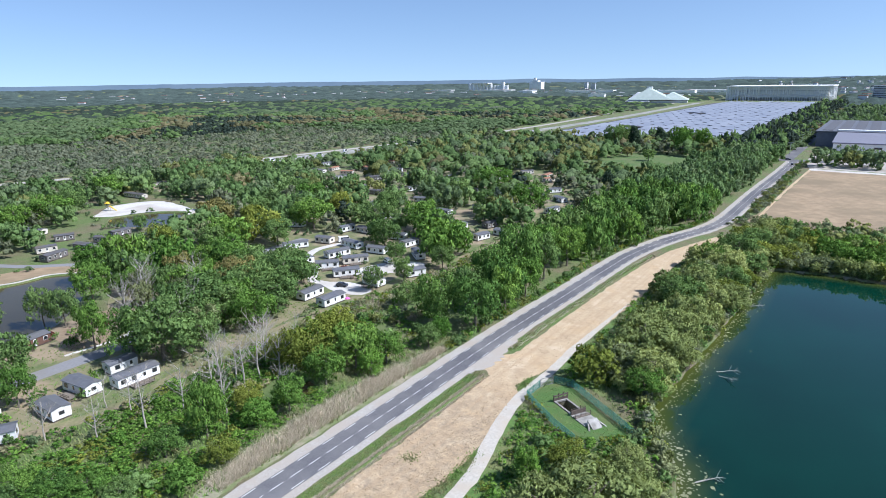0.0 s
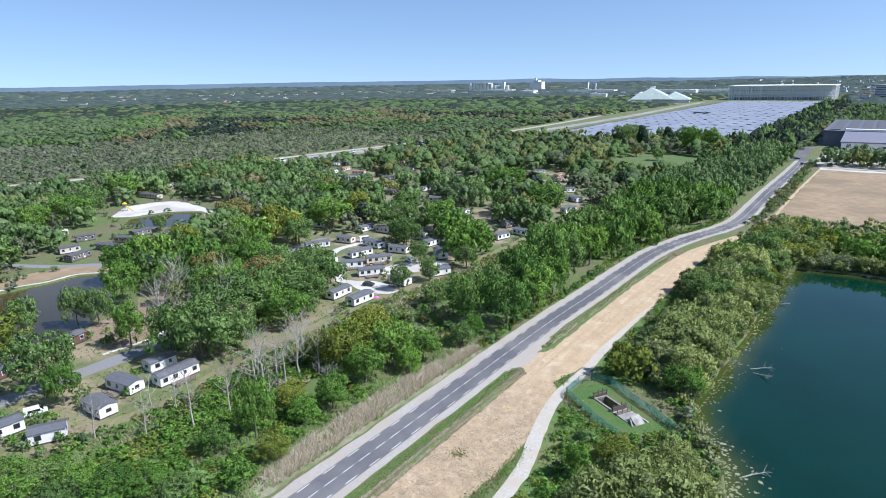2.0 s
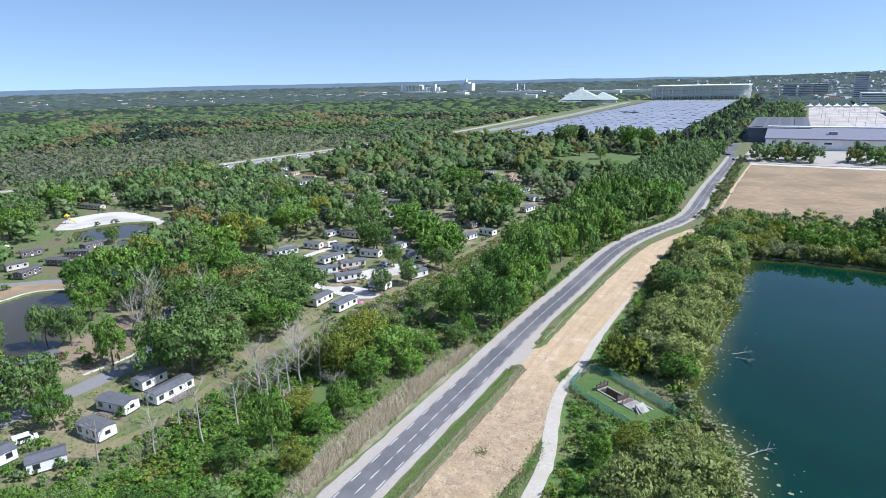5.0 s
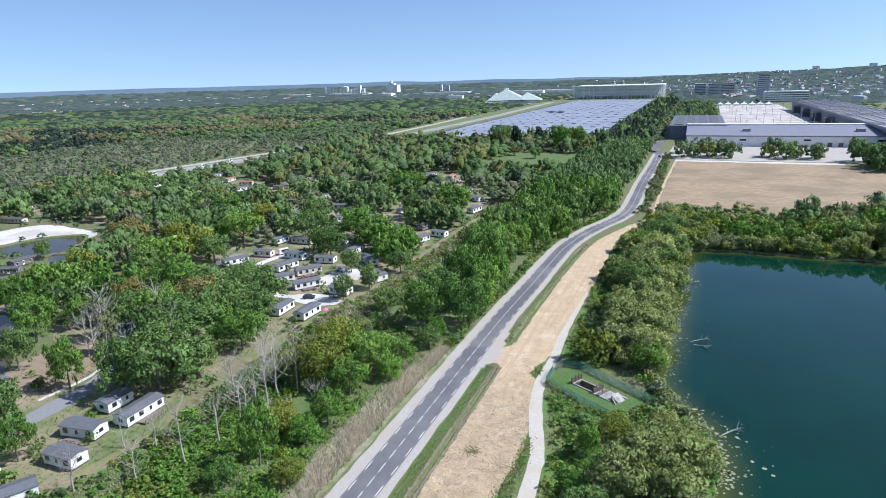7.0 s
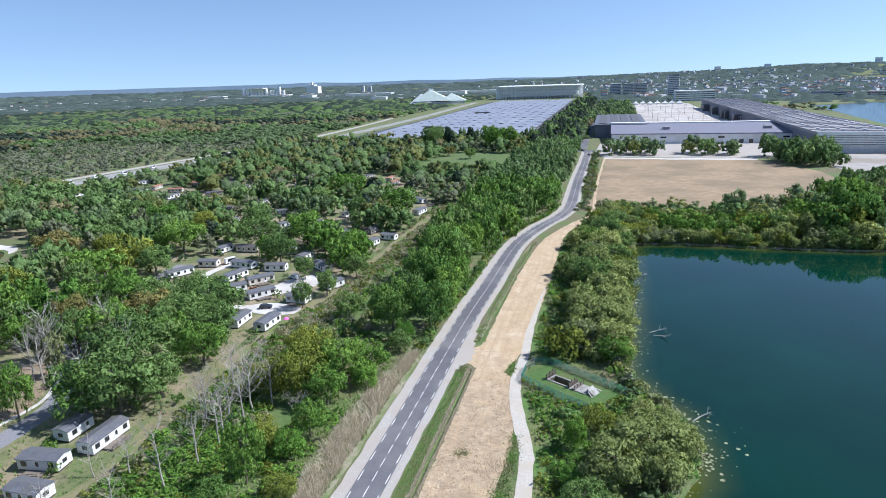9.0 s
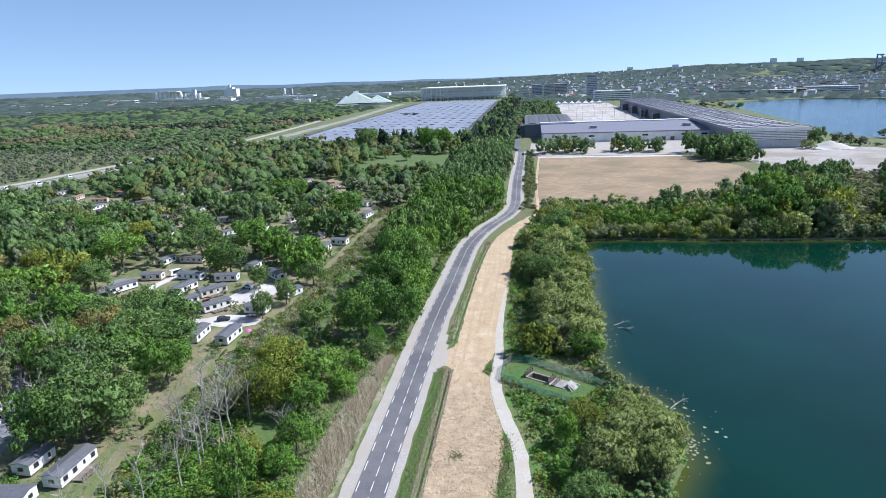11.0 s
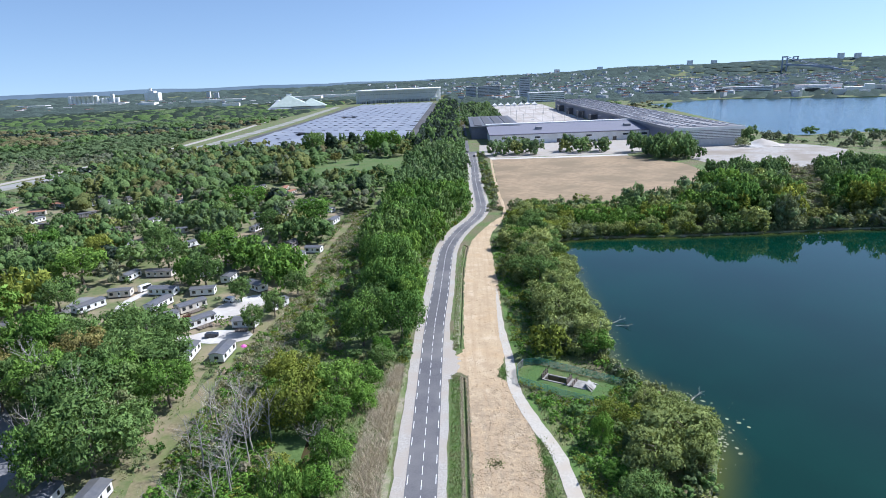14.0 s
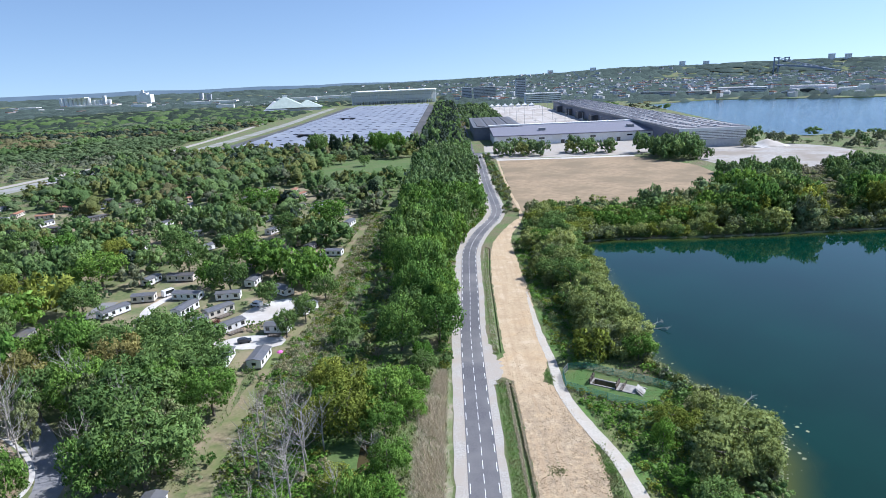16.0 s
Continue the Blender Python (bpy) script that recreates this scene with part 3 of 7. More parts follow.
solid("grass_bank", slab(ragged([(-54.6, 126), (-55.2, 146), (-55.0, 180), (-54.0, 215), (-53.4, 250), (-46, 285), (-42, 300), (-38, 262), (-34, 205), (-37, 160), (-38, 126), (-44, 125), (-49, 127)], 0.2, 3.0, 24), -0.1, 0.025), "bank_grass", "bright green weeds on the lake bank", "grass", kind="structure")
solid("sand_strip", slab(SAND, -0.1, 0.05), "sand", "bare ochre sand strip with tufts beside the road", "sand", kind="structure")
PATH_LINE = curve([(-40, -60), (-45, 20), (-48, 60), (-48.9, 72), (-49.9, 83.5), (-52.3, 93), (-54.6, 102), (-56.2, 113), (-56.0, 128), (-56.6, 144), (-56.4, 165), (-56.0, 185)], 2.0)
wide = np.interp(PATH_LINE[:, 1], [100, 144, 185], [1.5, 1.1, 0.3])[:, None]
pl, pr = offset(PATH_LINE, -1.0) - PATH_LINE, offset(PATH_LINE, 1.0) - PATH_LINE
solid("footpath", slab_between(PATH_LINE + pl * wide + rng.normal(0, 0.08, pl.shape), PATH_LINE + pr * wide + rng.normal(0, 0.08, pl.shape), -0.1, 0.09), "path", "pale crushed limestone footpath", "path", kind="structure")
FIELD = ragged([(-38, 540), (-40.5, 450), (-42, 380), (-42, 322), (20, 318), (80, 330), (105, 400), (112, 465), (96, 500), (78, 534), (20, 536)], 0.3, 6.0, 9)
solid("bare_field", slab(FIELD, -0.1, 0.06), "field", "large bare field of reddish brown soil", "field", kind="structure")
strip = curve([(-40, 541), (20, 537), (84, 535)], 6.0)
solid("sand_track", slab_between(strip + np.array([0, 8.0]) + rng.normal(0, 0.6, strip.shape), strip - np.array([0, 1.0]) + rng.normal(0, 0.6, strip.shape), -0.1, 0.09), "white_sand", "white sand track along the field", "track", kind="structure")
strip = curve([(-45.2, 300), (-43.0, 324), (-43.0, 380), (-41.6, 450), (-39, 541)], 6.0)
solid("sand_track", slab_between(offset(strip, -0.8), offset(strip, 0.9) + rng.normal(0, 0.2, strip.shape), -0.1, 0.10), "sand", "pale sand track along the field", "track", kind="structure")
YARD = ragged([(126, 500), (135, 452), (170, 440), (206, 430), (262, 500), (258, 560), (215, 590), (165, 575)], 0.6, 6.0, 10)
solid("white_yard", slab(YARD, -0.1, 0.06), "crushed", "white crushed stone yard", "yard", kind="structure")


# ---- trees ----
def crown_cards(seed, n_cards, size, lumps, shape, gap=0.0):
    """Leaf sprays of a crown of unit radius and unit height standing on z=0: limbs carry lobes, lobes carry small clumps, clumps carry sprays."""
    r = np.random.RandomState(seed)
    cen, rad = [], []
    for k in range(lumps):
        z = 0.14 + 0.74 * ((k + r.uniform(0.1, 0.9)) / lumps) ** 0.8
        wide = {"round": math.sqrt(max(0.05, 1 - (1.7 * (z - 0.46)) ** 2)), "tall": 0.6 * math.sqrt(max(0.05, 1 - (1.8 * (z - 0.46)) ** 2)) + 0.22,
                "cone": 1.05 - 0.95 * z, "dome": math.sqrt(max(0.06, 1 - (0.98 * z) ** 2))}[shape]
        q, an = math.sqrt(r.uniform(0.2, 1)) * wide * 0.72, 2.4 * k + r.uniform(-0.7, 0.7)
        cen.append((q * math.cos(an), q * math.sin(an), z))
        rad.append(r.uniform(0.24, 0.40) * (0.7 if shape in ("cone", "tall") else 1))
    cen, rad = np.array(cen), np.array(rad)
    zs = 0.62 if shape in ("round", "dome") else 0.5
    flat = np.array([1, 1, zs])
    per = max(2, int(round((n_cards / lumps) ** 0.5 * (1.0 if n_cards > 400 else 0.75))))
    n_clumps = lumps * per
    own = np.repeat(np.arange(lumps), per)
    out = cen * np.array([1, 1, 0]) / np.maximum(np.hypot(cen[:, 0], cen[:, 1]), 0.15)[:, None]
    d1 = r.normal(size=(n_clumps, 3)) + 0.55 * out[own] + np.array([0, 0, 0.5])
    d1 /= np.linalg.norm(d1, axis=1)[:, None]
    c1 = cen[own] + d1 * (rad[own] * r.uniform(0.7 - gap, 1.05, n_clumps))[:, None] * flat
    r1 = rad[own] * r.uniform(0.26, 0.5, n_clumps)
    pick = r.choice(n_clumps, n_cards, p=r1**2 / (r1**2).sum())
    d = r.normal(size=(n_cards, 3)) + 0.5 * d1[pick] + np.array([0, 0, 0.25])
    d /= np.linalg.norm(d, axis=1)[:, None]
    reach = r.uniform(0.55, 1.1, n_cards)
    loose = r.uniform(size=n_cards) < 0.12
    reach[loose] = r.uniform(1.1, 1.6, loose.sum())
    at = c1[pick] + d * (r1[pick] * reach)[:, None] * flat
    nrm = d * 0.8 + np.array([0, 0, 0.25]) + r.normal(size=(n_cards, 3)) * 0.45
    nrm /= np.linalg.norm(nrm, axis=1)[:, None]
    nrm[(nrm * d).sum(1) < 0] *= -1
    soft_n = d * 0.5 + d1[pick] * 0.45 + nrm * 0.35 + np.array([0, 0, 0.05])
    if n_cards < 120:
        soft_n = soft_n * 0.8 + np.array([0, 0, 0.3])
    soft_n /= np.linalg.norm(soft_n, axis=1)[:, None]
    u = np.cross(nrm, r.normal(size=(n_cards, 3)))
    u /= np.linalg.norm(u, axis=1)[:, None]
    w = np.cross(nrm, u)
    s = size * r.uniform(0.55, 1.35, n_cards)[:, None]
    droop = nrm * s * 0.22
    k = r.uniform(-0.5, 0.5, n_cards)[:, None]
    return np.stack([at - u * s * 0.68 - w * s * 0.6, at + u * s * 0.62 - w * s * 0.7 - droop, at + u * s * k + w * s * 1.35], 1), np.repeat(soft_n, 3, 0)


def crown_lobes(seed, size, lumps, shape, sprays):
    """A crown for trees further off: rounded uneven lobes, ruffled by a few loose sprays."""
    r = np.random.RandomState(seed + 500)
    bm = bmesh.new()
    bmesh.ops.create_icosphere(bm, subdivisions=1, radius=1.0)
    ball = np.array([[v.co[:] for v in f.verts] for f in bm.faces if f.normal.z > -0.45])
    bm.free()
    tris, nors = [], []
    for k in range(lumps):
        z = 0.16 + 0.68 * ((k + r.uniform(0.1, 0.9)) / lumps) ** 0.85
        wide = {"round": math.sqrt(max(0.05, 1 - (1.7 * (z - 0.46)) ** 2)), "tall": 0.6 * math.sqrt(max(0.05, 1 - (1.8 * (z - 0.46)) ** 2)) + 0.22,
                "cone": 1.05 - 0.95 * z, "dome": math.sqrt(max(0.06, 1 - (0.98 * z) ** 2))}[shape]
        q, an = math.sqrt(r.uniform(0.12, 1)) * wide * 0.68, 2.4 * k + r.uniform(-0.7, 0.7)
        c = np.array((q * math.cos(an), q * math.sin(an), z))
        rad = (0.74 if sprays > 200 else 0.92) * r.uniform(0.22, 0.38) * (0.72 if shape in ("cone", "tall") else 1) * (1.15 if lumps < 9 else 1.0)
        v = ball.reshape(-1, 3)
        wob = 1 + 0.22 * np.sin(v @ r.normal(0, 2.2, 3) + r.uniform(0, 6)) + 0.12 * np.sin(v @ r.normal(0, 4.5, 3) + r.uniform(0, 6))
        tris.append((c + v * (wob * rad)[:, None] * np.array([1, 1, 0.75])).reshape(-1, 3, 3))
        nr = v + np.array([0, 0, 0.3 if sprays > 200 else 0.75]) + 0.25 * c * np.array([1, 1, 0])
        nors.append(nr / np.linalg.norm(nr, axis=1)[:, None])
    if sprays:
        v, nr = crown_cards(seed, sprays, size, lumps, shape)
        tris.append(v)
        nors.append(nr)
    return np.concatenate(tris), np.concatenate(nors)


def low_dome(seed):
    """A flat closed clump for woods near the horizon, of unit radius and height."""
    r = np.random.RandomState(seed)
    pts = [(0.0, 0.0, 1.0)]
    for q, z in ((0.5, 0.72), (1.0, 0.0)):
        for k in range(7):
            an = 2 * math.pi * (k + 0.5 * (q > 0.6)) / 7 + r.uniform(-0.2, 0.2)
            s = q * r.uniform(0.85, 1.15)
            pts.append((s * math.cos(an), s * math.sin(an), z + (r.uniform(-0.25, 0.3) if z else -0.1)))
    tri = []
    for k in range(7):
        a_, b_ = 1 + k, 1 + (k + 1) % 7
        c_, d_ = 8 + k, 8 + (k + 1) % 7
        tri += [(0, a_, b_), (a_, c_, b_), (b_, c_, d_)]
    pts = np.array(pts)
    nr = pts * np.array([0.35, 0.35, 0.2]) + np.array([0, 0, 0.9])
    nr /= np.linalg.norm(nr, axis=1)[:, None]
    return pts[np.array(tri)], nr[np.array(tri)].reshape(-1, 3)


def trunk_bm(seed, height, girth, limbs, bare=False):
    """A tapered, slightly bent trunk with limbs; bare trees fork on into twigs."""
    r = random.Random(seed)
    bm = bmesh.new()
    lean = (r.uniform(-0.05, 0.05) * height, r.uniform(-0.05, 0.05) * height)
    pts = [(lean[0] * t * t + r.uniform(-0.02, 0.02) * height, lean[1] * t * t + r.uniform(-0.02, 0.02) * height, height * t - 0.15 * (t == 0)) for t in (0, 0.25, 0.5, 0.75, 1.0)]
    tube(bm, pts, [girth, girth * 0.8, girth * 0.6, girth * 0.4, girth * 0.12], 6)

    thick = 0.8 if bare else 1.0

    def limb(base, out, length, g, depth):
        p1 = base + out * length * 0.5 + Vector((0, 0, 0.12 * length))
        p2 = base + out * length + Vector((0, 0, 0.35 * length))
        tube(bm, [base, p1, p2], [g * thick, g * 0.6 * thick, g * 0.16 * thick], 3 if bare else 4)
        if depth:
            for k in range(3):
                f = r.uniform(0.35, 1.0)
                a_ = base + (p2 - base) * f
                o = (out + Vector((r.uniform(-0.9, 0.9), r.uniform(-0.9, 0.9), r.uniform(0.0, 0.9)))).normalized()
                limb(a_, o, length * r.uniform(0.35, 0.6), g * 0.45, depth - 1)

    for k in range(limbs):
        t = r.uniform(0.3, 0.92)
        an = 2.4 * k + r.uniform(-0.5, 0.5)
        i = min(3, int(t * 4))
        base = Vector(pts[i]).lerp(Vector(pts[i + 1]), t * 4 - i)
        limb(base, Vector((math.cos(an), math.sin(an), r.uniform(0.2, 0.8))).normalized(), height * r.uniform(0.22, 0.4) * (1.15 - 0.5 * t), girth * 0.42, 2 if bare else 0)
    return bm


FORMS = {"oak": "round", "beech": "round", "ash": "round", "olive": "round", "willow": "dome", "bronze": "round", "pine": "cone", "birch": "tall", "shrub": "dome", "straw": "dome", "scrub": "dome"}
TEMPLATES = {}


def template(kind, level, k):
    """Shared crown shapes: level 0 for trees near the flight, 3 for woods near the horizon."""
    key = (FORMS[kind], level, k)
    if key not in TEMPLATES:
        seed_ = 17 * k + level * 101 + len(key[0])
        if level in (4, 7):
            TEMPLATES[key] = low_dome(k + 3)
        elif level in (0, 1, 5):
            cards, size, lumps = {0: (5000, 0.039, 24), 1: (1200, 0.072, 16), 5: (160, 0.13, 9)}[level]
            TEMPLATES[key] = crown_cards(seed_, cards, size, lumps, FORMS[kind], 0.1 if kind == "birch" else 0.0)
        else:
            size, lumps, sprays = {2: (0.086, 9, 440), 3: (0.125, 5, 90), 6: (0.2, 4, 6)}[level]
            TEMPLATES[key] = crown_lobes(seed_, size, lumps, FORMS[kind], sprays)
    return TEMPLATES[key]


WORDS = {"beech": "tall tree with deep green leaves", "oak": "broad tree with fresh green leaves", "ash": "full tree with grey-green leaves", "olive": "tree in yellow-green spring leaf", "willow": "silvery green willow bush",
         "bronze": "tree in bronze-brown young leaf", "pine": "dark green conical conifer tree", "birch": "slender birch with thin light foliage", "shrub": "low bright green shrub", "straw": "dry straw-coloured bramble scrub", "scrub": "grey-green willow scrub bush"}
PROTO = {}


def tree_proto(kind, k):
    """A tree of 10 m height and 4.2 m crown radius (shrubs are broader), kept as the first of its kind."""
    key = (kind, k)
    if key not in PROTO:
        verts, nrm = template(kind, 0, k)
        v = verts.reshape(-1, 3).copy()
        base = 0.4 if FORMS[kind] == "dome" else (1.2 if kind == "pine" else 1.9)
        v[:, :2] *= 4.2
        v[:, 2] = base + v[:, 2] * (10 - base) / 1.05
        f = np.arange(len(v)).reshape(-1, 3)
        me = np_mesh("crown", v, f, "leaf_" + kind, normals=nrm)
        bt = trunk_bm(31 * k + len(kind), 8.2, 0.24 if kind != "birch" else 0.15, 7)
        mt = bpy.data.meshes.new("trunk")
        bt.to_mesh(mt)
        bt.free()
        mt.materials.append(M[LEAF[kind][2]])
        PROTO[key] = (mt, me)
    return PROTO[key]


def tree(kind, x, y, height, radius, seed, z=0.0):
    """One tree as a thing of its own: trunk and crown."""
    mt, me = tree_proto(kind, seed % 3)
    ob = thing("shrub" if kind in ("shrub", "scrub", "straw") else "willow_bush" if kind == "willow" else "tree", WORDS[kind] + (" by the lake shore" if kind == "willow" else " beside the road" if x > -112 and x < -82 else ""), "shrub" if FORMS[kind] == "dome" else "tree", "leafy trees round the road and lake")
    ob.matrix_basis = pose(x, y, z, 0, 0, (seed * 47) % 360) @ Matrix.Diagonal((radius / 4.2, radius / 4.2 * (0.92 + 0.16 * ((seed * 7) % 10) / 10), height / 10, 1))
    for name, me_ in (("trunk", mt), ("crown", me)):
        o = new(name, me_)
        o.parent = ob
    return ob


def woods(name, rows, level, label, seed=1):
    """Many trees as one mesh per leaf colour: rows of kind, x, y, z, height, radius."""
    r = np.random.RandomState(seed)
    by = {}
    for kind, x, y, z, h, rad in rows:
        by.setdefault(kind, []).append((x, y, z, h, rad))
    for kind, some in by.items():
        some = np.array(some)
        allv, allt, alln = [], [], []
        for k in range(3):
            sub = some[k::3]
            if not len(sub):
                continue
            v, nr = template(kind, level, k)
            v = v.reshape(-1, 3)
            an = r.uniform(0, 2 * math.pi, len(sub))
            c, s = np.cos(an)[:, None], np.sin(an)[:, None]
            low = 0.03 if level else 0.1
            X = (v[None, :, 0] * c - v[None, :, 1] * s) * sub[:, 4:5] + sub[:, 0:1]
            Y = (v[None, :, 0] * s + v[None, :, 1] * c) * sub[:, 4:5] + sub[:, 1:2]
            Z = sub[:, 2:3] + sub[:, 3:4] * (low + v[None, :, 2] * (0.97 - low))
            allv.append(np.stack([X, Y, Z], -1).reshape(-1, 3))
            alln.append(np.stack([nr[None, :, 0] * c - nr[None, :, 1] * s, nr[None, :, 0] * s + nr[None, :, 1] * c, np.broadcast_to(nr[None, :, 2], X.shape)], -1).reshape(-1, 3))
            allt.append(np.repeat(r.uniform(0, 1, len(sub)), len(v)))
        v, t = np.concatenate(allv), np.concatenate(allt)
        ob = new(name, np_mesh(name, v, np.arange(len(v)).reshape(-1, 3), ("lobes_hazed" if level == 4 else "lobes_" + kind if level == 2 else "plain_" + kind if level in (3, 6, 7) else "woods_" + kind), t, np.concatenate(alln)))
        tagged(ob, label, "woods", kind="stuff")


def bare_tree(x, y, height, seed, mat_name="twig"):
    ob = thing("bare_tree", "leafless pale grey tree with fine bare twigs", "tree", "bare trees")
    ob.matrix_basis = pose(x, y, 0, 0, 0, seed * 61)
    part("trunk", trunk_bm(seed * 13 + 5, height, height * 0.017, 15, True), mat_name, ob)
    return ob


# ---- the holiday village ----
def mobile_home(x, y, turn, length, style, deck=0, wide=4.0):
    """A mobile home: skirt, clad body with gable ends, sheet roof, windows, door, and on some a timber deck."""
    wall, roof = {"white": ("white_wall", "roof_grey"), "cream": ("cream_wall", "roof_grey"), "brown": ("brown_wall", "roof_grey"), "grey": ("grey_wall", "roof_dark"), "dark": ("cream_wall", "roof_dark"), "tile": ("cream_wall", "tile")}[style]
    words = {"white": "white mobile home with a low grey roof", "cream": "cream mobile home with a low grey roof", "brown": "brown timber-clad mobile home with a grey roof",
             "grey": "grey timber cabin with a dark roof", "dark": "cream cabin with a dark sheet roof", "tile": "cream bungalow with a red tiled roof"}[style]
    ob = thing("mobile_home", words + (" and a timber deck" if deck else ""), "mobile home", "mobile homes of the holiday village", at=pose(x, y, 0, 0, 0, turn))
    L, W = length / 2, wide / 2
    part("skirt", boxed(-L + 0.15, -W + 0.15, -0.1, L - 0.15, W - 0.15, 0.5), "rust", ob)
    bm = bmesh.new()
    prism(bm, [(-W, 0.45), (W, 0.45), (W, 2.75), (0, 3.2), (-W, 2.75)], -L, L)
    for v in bm.verts:
        v.co = Vector((v.co.y, v.co.x, v.co.z))
    bmesh.ops.recalc_face_normals(bm, faces=bm.faces)
    part("body", bm, wall, ob)
    bm = bmesh.new()
    prism(bm, [(-W - 0.25, 2.72), (-W - 0.25, 2.82), (0, 3.36), (W + 0.25, 2.82), (W + 0.25, 2.72), (0, 3.23)], -L - 0.2, L + 0.2)
    for v in bm.verts:
        v.co = Vector((v.co.y, v.co.x, v.co.z))
    bmesh.ops.recalc_face_normals(bm, faces=bm.faces)
    part("roof", bm, roof, ob)
    n_ = max(2, int(length / 2.4))
    frame_wall = "white_wall" if style in ("brown", "grey", "dark") else "grey_wall"
    for side in (-1, 1):
        for k in range(n_):
            cx = -L + length * (k + 0.5) / n_
            y0, y1 = sorted((side * (W - 0.02), side * (W + 0.05)))
            if k == n_ // 2:
                door = part("door", boxed(cx - 0.45, y0, 0.55, cx + 0.45, y1, 2.5), "white_wall", ob)
                y0, y1 = sorted((side * (W + 0.04), side * (W + 0.07)))
                part("pane", boxed(cx - 0.33, y0, 1.3, cx + 0.33, y1, 2.3), "glass", door)
            else:
                win = part("window", boxed(cx - 0.62, y0, 1.2, cx + 0.62, y1, 2.35), frame_wall, ob)
                y0, y1 = sorted((side * (W + 0.04), side * (W + 0.07)))
                part("pane", boxed(cx - 0.53, y0, 1.29, cx + 0.53, y1, 2.26), "glass", win)
    for end in (-1, 1):
        x0, x1 = sorted((end * (L - 0.02), end * (L + 0.05)))
        win = part("window", boxed(x0, -0.6, 1.3, x1, 0.6, 2.2), frame_wall, ob)
        x0, x1 = sorted((end * (L + 0.04), end * (L + 0.07)))
        part("pane", boxed(x0, -0.5, 1.39, x1, 0.5, 2.11), "glass", win)
    if deck:
        s = 1 if deck > 0 else -1
        y0, y1 = sorted((s * (W + 0.05), s * (W + 2.6)))
        d = part("deck", boxed(-L * 0.55, y0, 0.35, L * 0.45, y1, 0.47), "wood", ob)
        ye = s * (W + 2.55)
        for k in range(5):
            px = -L * 0.53 + k * L * 0.24
            part("post", boxed(px, min(ye, ye - s * 0.1), -0.1, px + 0.1, max(ye, ye - s * 0.1), 1.35), "wood", d)
        for zz in (0.85, 1.28):
            part("rail", boxed(-L * 0.53, min(ye, ye - s * 0.06), zz, L * 0.45, max(ye, ye - s * 0.06), zz + 0.1), "wood", d)
    return ob


HOMES_HEART = [  # x, y, turn, length, style, deck side
    (-200.4, 176.4, 63, 10.5, "white", 0), (-196.0, 189.8, 9, 8.0, "cream", 0), (-180.1, 190.7, 171, 10.6, "white", 0), (-175.2, 176.3, 77, 10.4, "white", 0),
    (-180.8, 163.0, 169, 9.5, "white", 0), (-166.8, 162.3, 49, 8.6, "white", -1), (-162.5, 173.4, 54, 10.0, "cream", -1), (-153.8, 159.0, 53, 9.6, "white", -1),
    (-164.4, 189.1, 8, 8.6, "white", 0), (-137.6, 156.3, 175, 7.6, "white", 1), (-136.9, 134.3, 88, 9.2, "white", 0), (-147.2, 134.9, 93, 9.0, "white", 0),
    (-191.9, 213.6, 178, 10.7, "dark", 0), (-145.8, 193.0, 139, 9.6, "white", 0)]
HOMES_EDGE = [
    (-139.5, 231.5, 76, 7.6, "white", 0), (-135.0, 242.9, 172, 7.4, "white", 0), (-218.3, 155.7, 93, 7.6, "grey", 0), (-138.3, 69.0, 90, 10.4, "white", -1),
    (-143.5, 59.0, 7, 8.9, "white", -1), (-137.6, 50.1, 0, 7.6, "white", 0), (-135.6, 38.6, 62, 6.6, "white", 0), (-147.5, 70.3, 90, 7.0, "white", 0),
    (-131.9, 172.7, 63, 7.1, "white", 0), (-148.0, 254.1, 75, 7.4, "grey", 0), (-182.6, 63.9, 102, 9.0, "brown", 0), (-168.6, 125.6, 52, 7.6, "cream", 0), (-145.6, 33.0, 88, 9.0, "white", 0), (-177.0, 47.5, 105, 8.6, "brown", 0)]
HOMES_POND = [
    (-288.2, 113.2, 80, 8.0, "dark", 0), (-273.6, 110.0, 112, 10.7, "grey", 0), (-277.6, 124.9, 14, 10.6, "grey", 0), (-283.6, 136.9, 32, 9.6, "grey", 0),
    (-291.0, 147.4, 96, 9.2, "grey", 0), (-304.3, 128.0, 72, 8.0, "grey", 0), (-330.0, 126.0, 20, 12.0, "cream", 0), (-413.4, 244.5, 83, 16.0, "dark", 0), (-384.9, 208.2, 6, 18.0, "dark", 0)]
HOMES_NORTH = [
    (-162.4, 338.1, 126, 10.0, "white", 0), (-146.7, 331.6, 148, 9.0, "white", 0), (-162.8, 357.1, 51, 9.0, "white", 0), (-214.9, 420.6, 58, 10.0, "dark", 0),
    (-193.6, 410.9, 95, 12.0, "tile", 0), (-184.7, 267.8, 174, 8.6, "white", 0), (-361.7, 347.4, 178, 12.0, "white", 0), (-337.0, 378.2, 161, 12.0, "tile", 0),
    (-234.6, 235.2, 67, 8.0, "white", 0), (-203.3, 211.2, 79, 8.0, "white", 0), (-137.3, 300.6, 79, 9.5, "white", 0), (-304.3, 314.1, 1, 11.0, "grey", 0),
    (-297.8, 342.0, 48, 10.0, "grey", 0), (-360.8, 362.9, 99, 11.0, "tile", 0), (-185.1, 395.9, 72, 9.0, "tile", 0), (-218.9, 388.0, 63, 9.0, "white", 0)]
